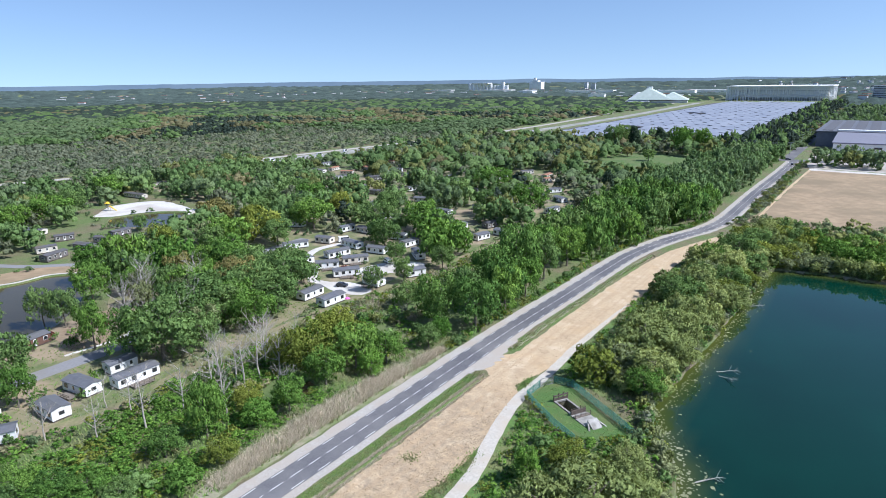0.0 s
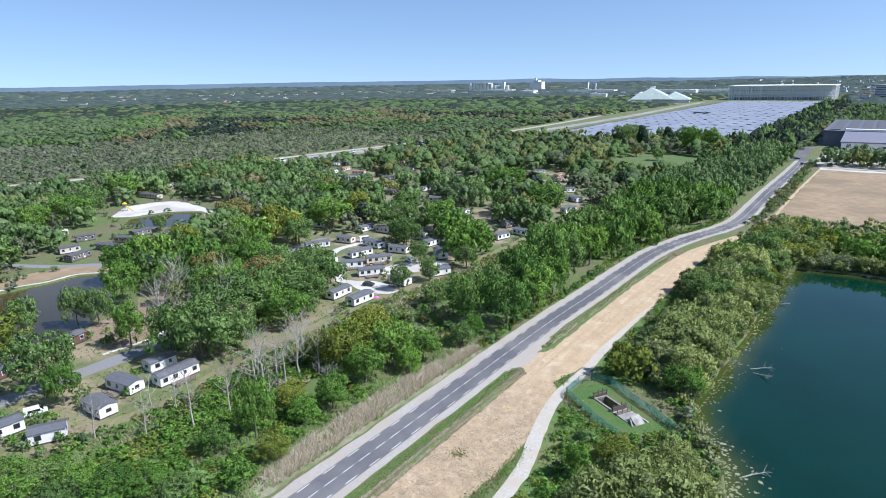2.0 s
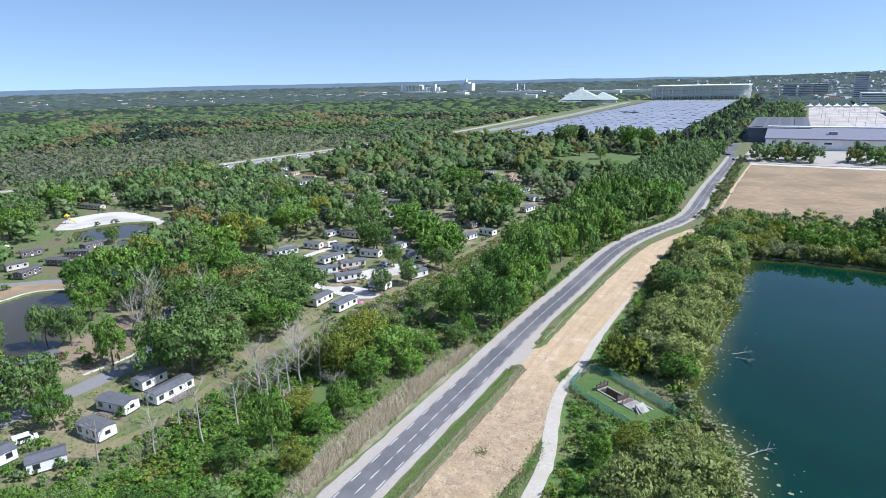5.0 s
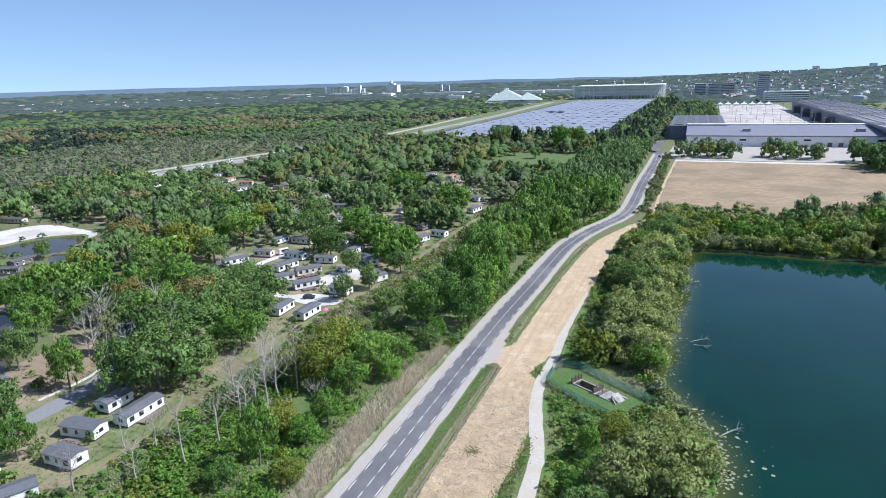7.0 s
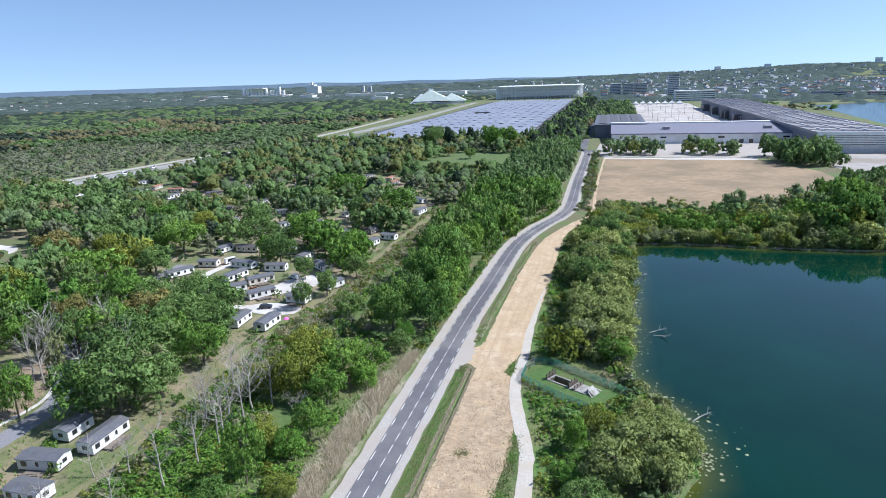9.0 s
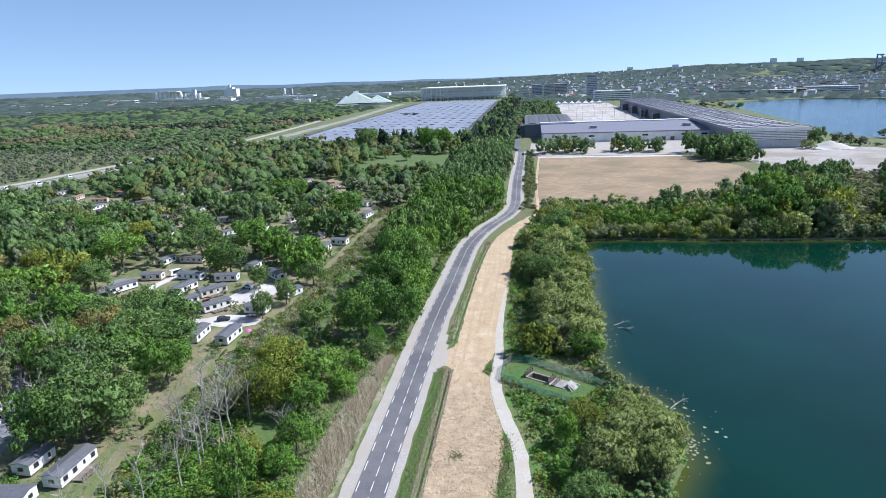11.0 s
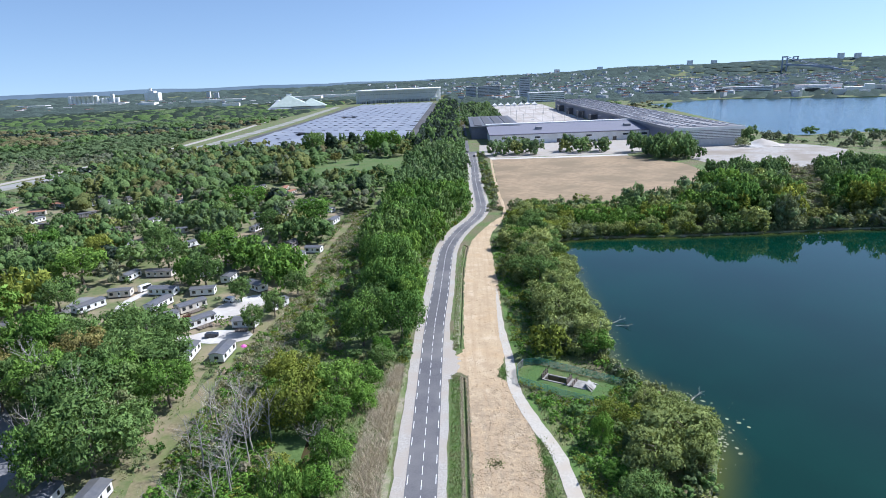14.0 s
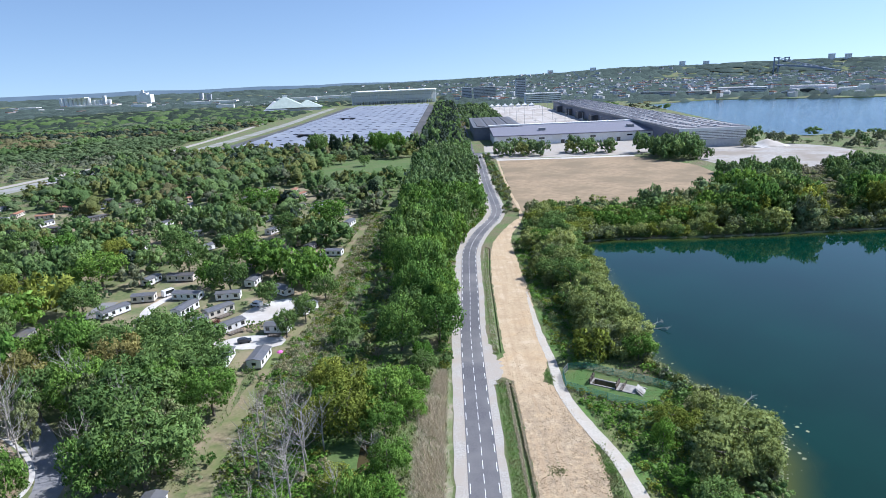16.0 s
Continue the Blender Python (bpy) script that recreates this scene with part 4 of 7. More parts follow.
HOMES_AMONG = [
    (-159, 243, 80, 8.0, "white", 0), (-172, 212, 15, 8.4, "white", 0), (-276, 424, 20, 10.0, "dark", 0), (-298, 396, 70, 10.0, "grey", 0), (-318, 402, 10, 11.0, "grey", 0), (-348, 417, 5, 13.0, "tile", 0),
    (-199, 261, 60, 8.6, "white", 0), (-231, 205, 20, 8.0, "white", 0), (-401, 332, 80, 12.0, "white", 0), (-311, 381, 30, 11.0, "white", 0), (-292, 285, 75, 9.0, "dark", 0), (-279, 306, 10, 9.0, "white", 0),
    (-187, 322, 60, 8.6, "white", 0), (-248, 197, 80, 8.0, "grey", 0), (-232, 263, 100, 8.6, "white", 0), (-217, 290, 20, 8.6, "cream", 0), (-206, 335, 80, 9.0, "white", 0), (-272, 348, 15, 9.0, "cream", 0),
    (-245, 318, 70, 8.6, "white", 0), (-258, 296, 15, 9.0, "grey", 0), (-322, 330, 75, 10.0, "white", 0), (-336, 352, 20, 10.0, "tile", 0), (-352, 318, 60, 10.0, "white", 0), (-290, 368, 10, 9.0, "dark", 0), (-252, 372, 80, 9.0, "white", 0), (-232, 352, 25, 8.6, "cream", 0),
    (-262, 398, 65, 10.0, "tile", 0), (-376, 300, 15, 12.0, "dark", 0), (-388, 384, 70, 12.0, "white", 0), (-176, 290, 70, 8.0, "white", 0), (-168, 312, 20, 8.0, "white", 0), (-205, 245, 75, 8.0, "white", 0), (-176, 352, 75, 8.6, "grey", 0), (-160, 205, 85, 8.4, "white", 0)]
for some in (HOMES_HEART, HOMES_EDGE, HOMES_POND, HOMES_NORTH, HOMES_AMONG):
    for hx, hy, turn, length, style, deck in some:
        mobile_home(hx, hy, turn, length, style, deck)
ALL_HOMES = np.array([h[:4] for some in (HOMES_HEART, HOMES_EDGE, HOMES_POND, HOMES_NORTH, HOMES_AMONG) for h in some])

M["camp_soil"] = rough_mat("trodden_camp_soil", (0.085, 0.13, 0.035), (0.17, 0.175, 0.08), 0.7, 0.95, (0.29, 0.23, 0.15), 0.07, 0.1)
solid("camp_ground", slab(ragged([(-133, 26), (-130, 78), (-138, 120), (-134, 200), (-134, 280), (-150, 420), (-230, 440), (-330, 400), (-420, 260), (-380, 225), (-310, 215), (-236, 160), (-238, 114), (-206, 98), (-180, 78), (-182, 40)], 0.5, 5.0, 16), -0.1, 0.03), "camp_soil", "trodden brown and green camp ground", "ground", kind="structure")
YARDS = [ragged([(-156, 166), (-148, 163), (-138, 176), (-137, 186), (-146, 186), (-153, 178)], 0.2, 3.0, 11), ragged([(-155, 147), (-142, 143), (-134, 146), (-136, 153), (-150, 153)], 0.2, 3.0, 12)]
solid("white_yard", slab(YARDS[0], -0.1, 0.05), "white_sand", "white gravel parking yard between mobile homes", "yard", kind="structure")
solid("white_yard", slab(YARDS[1], -0.1, 0.065), "white_sand", "white gravel parking yard between mobile homes", "yard", kind="structure")
lane = curve([(-150, 149), (-160, 148), (-166, 154), (-176, 158), (-190, 178), (-187, 199)], 3.0)
LANES = [lane]
solid("camp_lane", slab_between(offset(lane, -1.8), offset(lane, 1.8), -0.1, 0.05), "white_sand", "pale gravel camp lane", "lane", kind="structure")
lane = curve([(-162, 38), (-161.5, 62), (-163, 80), (-171, 92), (-181, 103), (-192, 114), (-199, 130), (-204, 150), (-208, 170), (-209, 190)], 3.0)
LANES.append(lane)
solid("camp_lane", slab_between(offset(lane, -2.9), offset(lane, 2.9), -0.1, 0.055), "lane_asphalt", "grey asphalt camp lane", "lane", kind="structure")
M["garden_soil"] = rough_mat("raked_garden_soil", (0.19, 0.135, 0.085), (0.30, 0.225, 0.15), 0.9, 0.95, (0.26, 0.21, 0.14), 0.15, 0.05)
solid("garden_bed", slab(ragged([(-192, 70), (-169, 70), (-168.5, 80), (-176, 90), (-186, 98), (-194, 88)], 0.2, 2.0, 64), -0.1, 0.04), "garden_soil", "raked brown garden soil beside the camp lane", "garden", kind="structure")
edge = curve([(-168, 66), (-167.6, 81), (-175, 91.5), (-185, 99)], 2.0)
solid("kerb", slab_between(offset(edge, -0.5), offset(edge, 0.5), -0.1, 0.12), "white_sand", "pale stone edging of the garden", "edging", kind="structure")
CLEARING = ragged([(-133, 30), (-128, 60), (-130.5, 90), (-132, 130), (-129, 158), (-128, 196), (-128, 262), (-126, 300), (-130, 300), (-132, 262), (-132, 196), (-135.5, 140), (-136, 90), (-134.5, 76), (-131, 60), (-138, 30)], 0.3, 3.0, 13)
solid("sandy_strip", slab(CLEARING, -0.1, 0.04), rough_mat("dry_turf", (0.17, 0.145, 0.08), (0.30, 0.24, 0.15), 1.4, 0.95, (0.13, 0.165, 0.05), 0.10, 0.05), "dry sandy strip along the village edge", "sand", kind="structure")
BEACH = ragged([(-348, 162), (-338.5, 168), (-335.5, 180), (-330, 190), (-316, 199), (-306, 193), (-312, 203), (-336, 208), (-356, 210), (-366, 203), (-369, 192), (-368, 182), (-353, 168)], 0.2, 3.0, 14)
solid("beach", slab(BEACH, -0.1, 0.05), "white_sand", "white sand beach by the swimming pond", "beach", kind="structure")
rim = curve([(-186, 56), (-196, 45), (-225, 47), (-253, 71), (-251, 88), (-251, 98.5), (-242, 106), (-230, 104)], 2.0)
solid("pond_rim", slab_between(offset(rim, -0.5), offset(rim, 0.5), -0.6, 0.18), "white_sand", "pale stone pond rim", "rim", kind="structure")
solid("dry_bank", slab(ragged([(-256, 64), (-253, 90), (-252, 100), (-242, 108), (-252, 112), (-266, 100), (-268, 70)], 0.3, 3.0, 15), -0.1, 0.045), "field", "dry earth bank beside the pond", "bank", kind="structure")
lane = curve([(-300, 85), (-272, 98), (-255, 111), (-230, 111)], 3.0)
LANES.append(lane)
solid("camp_lane", slab_between(offset(lane, -2.0), offset(lane, 2.0), -0.1, 0.06), "lane_asphalt", "grey asphalt camp lane", "lane", kind="structure")


ob = thing("play_tower", "yellow play slide tower on the white beach", "slide", at=pose(-357, 176, 0.05, 0, 0, 30))
for px_, py_ in ((-0.8, -0.8), (0.8, -0.8), (0.8, 0.8), (-0.8, 0.8)):
    part("post", boxed(px_ - 0.08, py_ - 0.08, -0.1, px_ + 0.08, py_ + 0.08, 4.2), "steel", ob)
part("platform", boxed(-1.0, -1.0, 2.6, 1.0, 1.0, 2.8), "wood", ob)
bm = bmesh.new()
tube(bm, [(0, 0, 4.2), (0, 0, 5.4)], [1.6, 0.1], 4)
part("canopy", bm, "yellow", ob)
bm = bmesh.new()
prism(bm, [(1.0, 2.7), (1.0, 2.95), (2.2, 2.3), (4.2, 0.75), (5.2, 0.35), (5.2, 0.15), (4.0, 0.5)], -0.45, 0.45)
part("slide", bm, "yellow", ob)

# ---- beyond the village: halls, stadium, car park canopies, town ----
def stadium(x0, x1, y0, depth, top):
    ob = thing("stadium", "white stadium with slender columns under a flat roof", "stadium")
    part("roof", boxed(x0, y0, top - 2.6, x1, y0 + depth, top), "white_wall", ob)
    part("bowl", boxed(x0 + 13, y0 + 13, 14, x1 - 13, y0 + depth - 13, top - 2.6), "stand_shade", ob)
    part("tier_edge", boxed(x0 + 11, y0 + 11, top - 14.5, x1 - 11, y0 + depth - 11, top - 13), "far_grey", ob)
    part("concourse", boxed(x0 + 8, y0 + 8, 9, x1 - 8, y0 + depth - 8, 12.5), "white_wall", ob)
    part("base", boxed(x0 + 34, y0 + 34, 0, x1 - 34, y0 + depth - 34, 9), "far_grey", ob)
    first = part("column", boxed(-0.85, -0.85, 0, 0.85, 0.85, top - 2.4), "white_wall", ob)
    first.location = (x0 + 2, y0 + 2, 0)
    r = random.Random(12)
    spots, x = [], x0 + 5
    while x < x1 - 2:
        spots.append((x, y0 + r.choice((1.5, 1.5, 6, 10))))
        x += r.choice((1.9, 4.5, 5.5, 7.5))
    for side in (x0 + 2, x1 - 2):
        for k in range(1, 44):
            spots.append((side - (1 if side > x0 + 9 else -1) * r.choice((0, 0, 5, 9)), y0 + 2 + (depth - 4) * k / 44))
    for sx, sy in spots:
        o = new("column", first.data)
        o.parent, o.location = ob, (sx, sy, 0)


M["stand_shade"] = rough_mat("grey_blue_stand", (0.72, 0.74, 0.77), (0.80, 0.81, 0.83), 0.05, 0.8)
stadium(-396, -124, 2028, 190, 41)


def canopy_park():
    """Long car park roofs of solar panels, tipped a little to the sun, almost touching, with a dark opening at the end of every module."""
    ob = thing("solar_canopy", "grey-blue solar panel roofs over a large car park", "canopy")
    bm = bmesh.new()
    for x0, y0, x1, y1 in ((-8.8, -23.0, 8.8, 9.5), (-8.8, 9.5, 0.0, 22.6)):
        box(bm, x0, y0, 0, x1, y1, 0.35)
    for v in bm.verts:
        v.co.z += 3.9 - 0.09 * v.co.x + (0.5 if v.co.y > 7 else 0.0)
    first = part("panel", bm, "panel", ob)
    leg_bm = bmesh.new()
    tube(leg_bm, [(0, 0, -0.1), (0, 0, 4.1)], [0.25, 0.25], 6)
    leg = part("support", leg_bm, "steel", ob)
    first.location = leg.location = (-141, 739, 0)
    r = random.Random(15)
    for k in range(11):
        for row in range(25):
            x, y = -141 - 18.6 * k - 0.006 * 46.5 * row, 739 - 6.0 * k + 46.5 * row + 15.5 * (k % 3)
            if (k, row) == (0, 0) or y > 1820 or (k in (7, 8) and row in (3, 11)):
                continue
            lift_by = r.uniform(-0.35, 0.35)
            for src, name in ((first, "panel"), (leg, "support")):
                o = new(name, src.data)
                o.parent, o.location = ob, (x, y, lift_by if name == "panel" else 0)
    return ob


solid("car_park", slab([(-372, 720), (-336, 640), (-250, 640), (-124, 690), (-122, 1840), (-385, 1850), (-368, 1200)], -0.1, 0.05), rough_mat("car_park_asphalt", (0.05, 0.05, 0.055), (0.09, 0.09, 0.095), 0.4, 0.9, (0.11, 0.11, 0.11), 0.02), "grey asphalt car park", "car park", kind="structure")
canopy_park()
M["lot"] = rough_mat("grey_gravel_lot", (0.26, 0.255, 0.25), (0.36, 0.35, 0.34), 0.6, 0.95, (0.22, 0.23, 0.16), 0.04)
BYPASS = curve([(-560, 100), (-512, 230), (-490, 320), (-476, 420), (-463, 510), (-446, 620), (-432, 720), (-440, 1000), (-470, 1400), (-480, 1800)], 20.0)
solid("parking_lot", slab_between(offset(BYPASS[8:25], 10), offset(BYPASS[8:25], 34), -0.1, 0.05), "lot", "grey gravel parking lot beside the bypass", "parking lot", kind="structure")
solid("road", slab_between(offset(BYPASS, -5), offset(BYPASS, 5), -0.1, 0.08), "gravel", "pale concrete road running past the car park", "road", kind="structure")


lane = curve([(-400, 735), (-396, 900), (-398, 1200), (-412, 1500), (-425, 1850)], 40.0)
solid("road", slab_between(offset(lane, -9), offset(lane, 11), -0.1, 0.07), "lot", "wide grey service road beside the car park", "road", kind="structure")


def sports_hall(x, y):
    """A sports hall under two folded tents of pale green sheet with glazed gables."""
    ob = thing("sports_hall", "sports hall with pale green tent roofs and blue glazing", "hall", at=pose(x, y, 0, 0, 0, 12))

    def tent(name, cx, w, d, eave, top, material):
        bm = bmesh.new()
        low = [bm.verts.new((cx + sx * w, sy * d, eave)) for sx, sy in ((-1, -1), (1, -1), (1, 1), (-1, 1))]
        a_, c_ = bm.verts.new((cx - w * 0.12, -d * 0.5, top)), bm.verts.new((cx - w * 0.12, d * 0.5, top))
        for q in ((low[0], low[1], a_), (low[1], low[2], c_, a_), (low[2], low[3], c_), (low[3], low[0], a_, c_)):
            bm.faces.new(q)
        bm.faces.new(low[::-1])
        bmesh.ops.recalc_face_normals(bm, faces=bm.faces)
        part(name, bm, material, ob)

    tent("roof", -14, 58, 52, 9, 41, "tent_green")
    tent("roof", 48, 40, 46, 8, 29, "tent_green")
    tent("glazed_gable", -46, 34, 54, 4, 29, "far_grey")
    part("wall", boxed(-70, -45, 0, 84, 45, 6.5), "far_wall", ob)
    part("lantern", boxed(-26, -8, 37, -12, 8, 44), "white_wall", ob)


M["tent_green"] = rough_mat("pale_green_roof_sheet", (0.40, 0.47, 0.42), (0.50, 0.57, 0.52), 0.1, 0.6)
sports_hall(-545, 1850)


def front_hall():
    ob = thing("exhibition_hall", "long low exhibition hall with a grey roof and white wall", "hall")
    part("wall", boxed(-33, 664, 0, 141, 742, 9.6), "white_wall", ob)
    bm = bmesh.new()
    prism(bm, [(663, 9.6), (663, 10.6), (740, 15.4), (746, 15.4), (746, 9.6)], -34, 142)
    for v in bm.verts:
        v.co = Vector((v.co.y, v.co.x, v.co.z))
    bmesh.ops.recalc_face_normals(bm, faces=bm.faces)
    part("roof", bm, "hall_wall", ob)
    part("roof_edge", boxed(-34.5, 738, 15.4, 142.5, 747, 16.4), "white_wall", ob)
    for x in (40, 49, 58, 92, 101, 128):
        part("door", boxed(x, 663.7, 0.0, x + 4, 664.1, 4.2), "glass", ob)
    for x in (-20, -2, 16, 72, 112, 132):
        part("window", boxed(x, 663.7, 5.5, x + 6, 664.1, 7.2), "glass", ob)
    for x in (20, 120):
        part("rooftop_unit", boxed(x, 690, 11.5, x + 7, 697, 15.2), "hall_roof", ob)
    solid("yard", slab([(-40, 551), (88, 546), (122, 566), (165, 610), (160, 664), (-45, 664), (-47, 609), (-27, 607), (-30, 590), (-47, 590)], -0.1, 0.06), "gravel", "grey forecourt of the exhibition hall", "yard", kind="structure")


def long_hall():
    ob = thing("exhibition_hall", "very long exhibition hall with a ribbed grey roof and louvred end", "hall")
    x0, x1, y0, y1 = 139, 203, 578, 1330
    part("wall", boxed(x0 + 1, y0 + 1, 0, x1 - 1, y1 - 1, 15.5), "hall_wall", ob)
    part("roof", boxed(x0 - 1.5, y0 - 0.6, 15.5, x1 + 1.5, y1, 18), "hall_roof", ob)
    part("fascia", boxed(x0 - 1.6, y0 - 0.8, 15.2, x1 + 1.6, y0 - 0.6, 18.2), "white_wall", ob)
    part("louvre_band", boxed(x0 + 6, y0 + 0.2, 7.5, x1 - 2, y0 + 1.1, 15), "roof_dark", ob)
    part("end_wall", boxed(x0 + 6, y0 + 0.3, 0, x1 - 2, y0 + 1.1, 7.2), "louvre", ob)
    for k in range(5):
        part("louvre", boxed(x0 + 6, y0 - 0.1, 7.7 + k * 1.5, x1 - 2, y0 + 0.2, 8.7 + k * 1.5), "white_wall", ob)
    rib = boxed(x0 - 1.5, -0.4, 18, x1 + 1.5, 0.4, 18.5)
    first = part("roof_rib", rib, "hall_wall", ob)
    first.location = (0, y0 + 10, 0)
    for k in range(1, 46):
        o = new("roof_rib", first.data)
        o.parent, o.location = ob, (0, y0 + 10 + k * 16.2, 0)
    bm = boxed(-1.2, -1.2, 18, 1.2, 1.2, 19.0)
    first = part("skylight", bm, "louvre", ob)
    first.location = (x0 + 8, y0 + 18, 0)
    for k in range(44):
        for x in (x0 + 8, x0 + 24, x0 + 40, x0 + 56):
            if k or x > x0 + 8:
                o = new("skylight", first.data)
                o.parent, o.location = ob, (x, y0 + 18 + k * 16.2, 0)
    for k in range(6):
        part("porch", boxed(x0 - 9, 720 + k * 100, 0, x0 + 1, 740 + k * 100, 11), "roof_dark", ob)


front_hall()
long_hall()
solid("yard", slab([(161, 560), (196, 545), (222, 574), (222, 577.5), (161, 577.5)], -0.1, 0.075), "gravel", "grey forecourt of the long hall", "yard", kind="structure")
ob = thing("warehouse", "low grey warehouse with dark roof panels", "warehouse")
part("wall", boxed(-52, 732, 0, 5, 912, 14), "hall_wall", ob)
part("roof", boxed(-53, 730, 14, 6, 914, 15.4), "roof_grey", ob)
for k in range(4):
    part("roof_panel", boxed(-48 + k * 13, 740, 15.4, -39 + k * 13, 900, 16), "roof_dark", ob)
solid("white_lot", slab([(12, 720), (134, 720), (138, 1540), (20, 1540), (8, 900)], -0.1, 0.05), "lot_gravel", "wide white gravel parking lot", "parking lot", kind="structure")


for k, x in enumerate((36, 62, 88, 114)):
    solid("parking_aisle", slab([(x, 760), (x + 4, 760), (x + 5 - k, 1480), (x + 1 - k, 1480)], -0.1, 0.06), "gravel", "grey worn aisle across the gravel lot", "aisle", kind="structure")
for k in range(7):
    ob = thing("marquee", "white pointed marquee at the edge of the parking lot", "tent", "marquees of the parking lot", at=pose(22 + 16 * k, 1515 + 9 * (k % 2), 0))
    part("wall", boxed(-6, -6, -0.1, 6, 6, 3.2), "white_wall", ob)
    bm = bmesh.new()
    tube(bm, [(0, 0, 3.2), (0, 0, 5.0), (0, 0, 8.5)], [9.0, 4.2, 0.15], 4)
    part("canopy", bm, "white_wall", ob)


def lamp_post(x, y, h):
    ob = thing("street_lamp", "tall grey street lamp with two arms", "street lamp", "street lamps of the parking lot", at=pose(x, y, 0))
    bm = bmesh.new()
    tube(bm, [(0, 0, -0.1), (0, 0, h)], [0.28, 0.16], 6)
    part("pole", bm, "steel", ob)
    for s in (-1, 1):
        part("lamp_head", boxed(min(0, s * 2.4), -0.25, h - 0.1, max(0, s * 2.4), 0.25, h + 0.15), "steel", ob)


for k in range(24):
    lamp_post(30 + 30 * (k % 4), 800 + 115 * (k // 4) + 20 * (k % 2), 16)
for k in range(9):
    lamp_post(-64, 640 + 90 * k, 11)


def block(name, label, category, x, y, w, d, h, wall, turn=0.0, floors=0, group="", z=0.0):
    """A far building with a roof slab and bands of windows."""
    ob = thing(name, label, category, group, at=pose(x, y, z, 0, 0, turn))
    part("wall", boxed(-w / 2, -d / 2, -3, w / 2, d / 2, h), wall, ob)
    part("roof", boxed(-w / 2 - 0.6, -d / 2 - 0.6, h, w / 2 + 0.6, d / 2 + 0.6, h + 1.0), "far_wall" if wall != "far_wall" else "roof_grey", ob)
    for k in range(floors):
        zz = (k + 0.35) * h / floors
        part("window_band", boxed(-w / 2 + 1, -d / 2 - 0.4, zz, w / 2 - 1, -d / 2 + 0.2, zz + 0.3 * h / floors), "glass", ob)
    return ob


CLEAR_FAR = [(-2240, 3660, 260), (-1935, 3840, 130), (-1620, 4000, 80), (-900, 2300, 70), (-545, 1850, 170), (-260, 2120, 300), (165, 1660, 100), (70, 2150, 130)]

# the hazy edge of the plain, far behind everything: a wall glowing in painted haze blue
M["distance"], n, l, b = mat("painted_haze_glow", 1.0)
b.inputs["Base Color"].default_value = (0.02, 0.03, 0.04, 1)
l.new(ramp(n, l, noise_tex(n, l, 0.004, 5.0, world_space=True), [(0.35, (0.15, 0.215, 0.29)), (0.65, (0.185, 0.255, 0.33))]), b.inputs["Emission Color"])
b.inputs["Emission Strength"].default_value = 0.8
r = np.random.RandomState(91)
az_ = np.radians(np.linspace(-100, 70, 341))
edge_z = np.interp(np.degrees(az_), [-100, -60, -35, -15, 0, 15, 70], [76, 74, 72, 64, 58, 60, 60]) + np.convolve(r.normal(0, 6, 341 + 8), np.ones(9) / 9, "valid")
lo_ = np.stack([-60 + 4860 * np.sin(az_), -20 + 4860 * np.cos(az_), np.full(341, -5.0)], 1)
hi_ = lo_ + np.stack([np.zeros(341), np.zeros(341), edge_z + 5], 1)
i = np.arange(340)
tagged(new("backdrop", np_mesh("backdrop", np.concatenate([lo_, hi_]), np.stack([i, i + 1, i + 342, i + 341], 1), "distance")), "glowing wall painted as haze-blue woods along the horizon", "backdrop", kind="structure")

# silos and white plants on the left skyline
ob = thing("grain_silo", "row of tall pale concrete grain silos", "silo")
for k in range(7):
    bm = bmesh.new()
    tube(bm, [(-2330 + 22 * k, 3655 + 8 * k, 0), (-2330 + 22 * k, 3655 + 8 * k, 46)], [12, 12], 10)
    part("cylinder", bm, "white_wall", ob)
part("headhouse", boxed(-2335, 3650, 46, -2190, 3700, 51), "white_wall", ob)
ob = thing("grain_silo", "lower pale concrete silos with a lift tower", "silo")
for k in range(5):
    bm = bmesh.new()
    tube(bm, [(-2165 + 20 * k, 3700 + 6 * k, 0), (-2165 + 20 * k, 3700 + 6 * k, 34)], [11, 11], 10)
    part("cylinder", bm, "white_wall", ob)
part("lift_tower", boxed(-2115, 3700, 0, -2098, 3720, 56), "white_wall", ob)
ob = thing("factory", "white factory block with a stepped tower", "factory")
part("body", boxed(-1975, 3830, 0, -1890, 3880, 52), "white_wall", ob)
part("step", boxed(-1955, 3832, 52, -1915, 3870, 62), "white_wall", ob)
part("stair_tower", boxed(-1944, 3835, 62, -1932, 3850, 78), "white_wall", ob)
block("tower_block", "pale slender tower block on the skyline", "tower", -1640, 3990, 22, 22, 44, "far_wall")
block("tower_block", "pale slender tower block on the skyline", "tower", -1600, 4010, 30, 16, 36, "far_grey")
SHEDS = ((-2050, 3500, 260, 9), (-2450, 3500, 160, 9), (-1500, 2900, 70, 14), (-1210, 3000, 240, 13), (-780, 2900, 180, 13), (-640, 3050, 220, 12), (-420, 2900, 120, 12))
for x, y, w, h in SHEDS:
    block("warehouse", "long white far warehouse", "warehouse", x, y, w, 60, h, "white_wall", 4)
block("sheds", "white far hall with tent roof", "hall", -900, 2300, 60, 30, 12, "white_wall", 10)

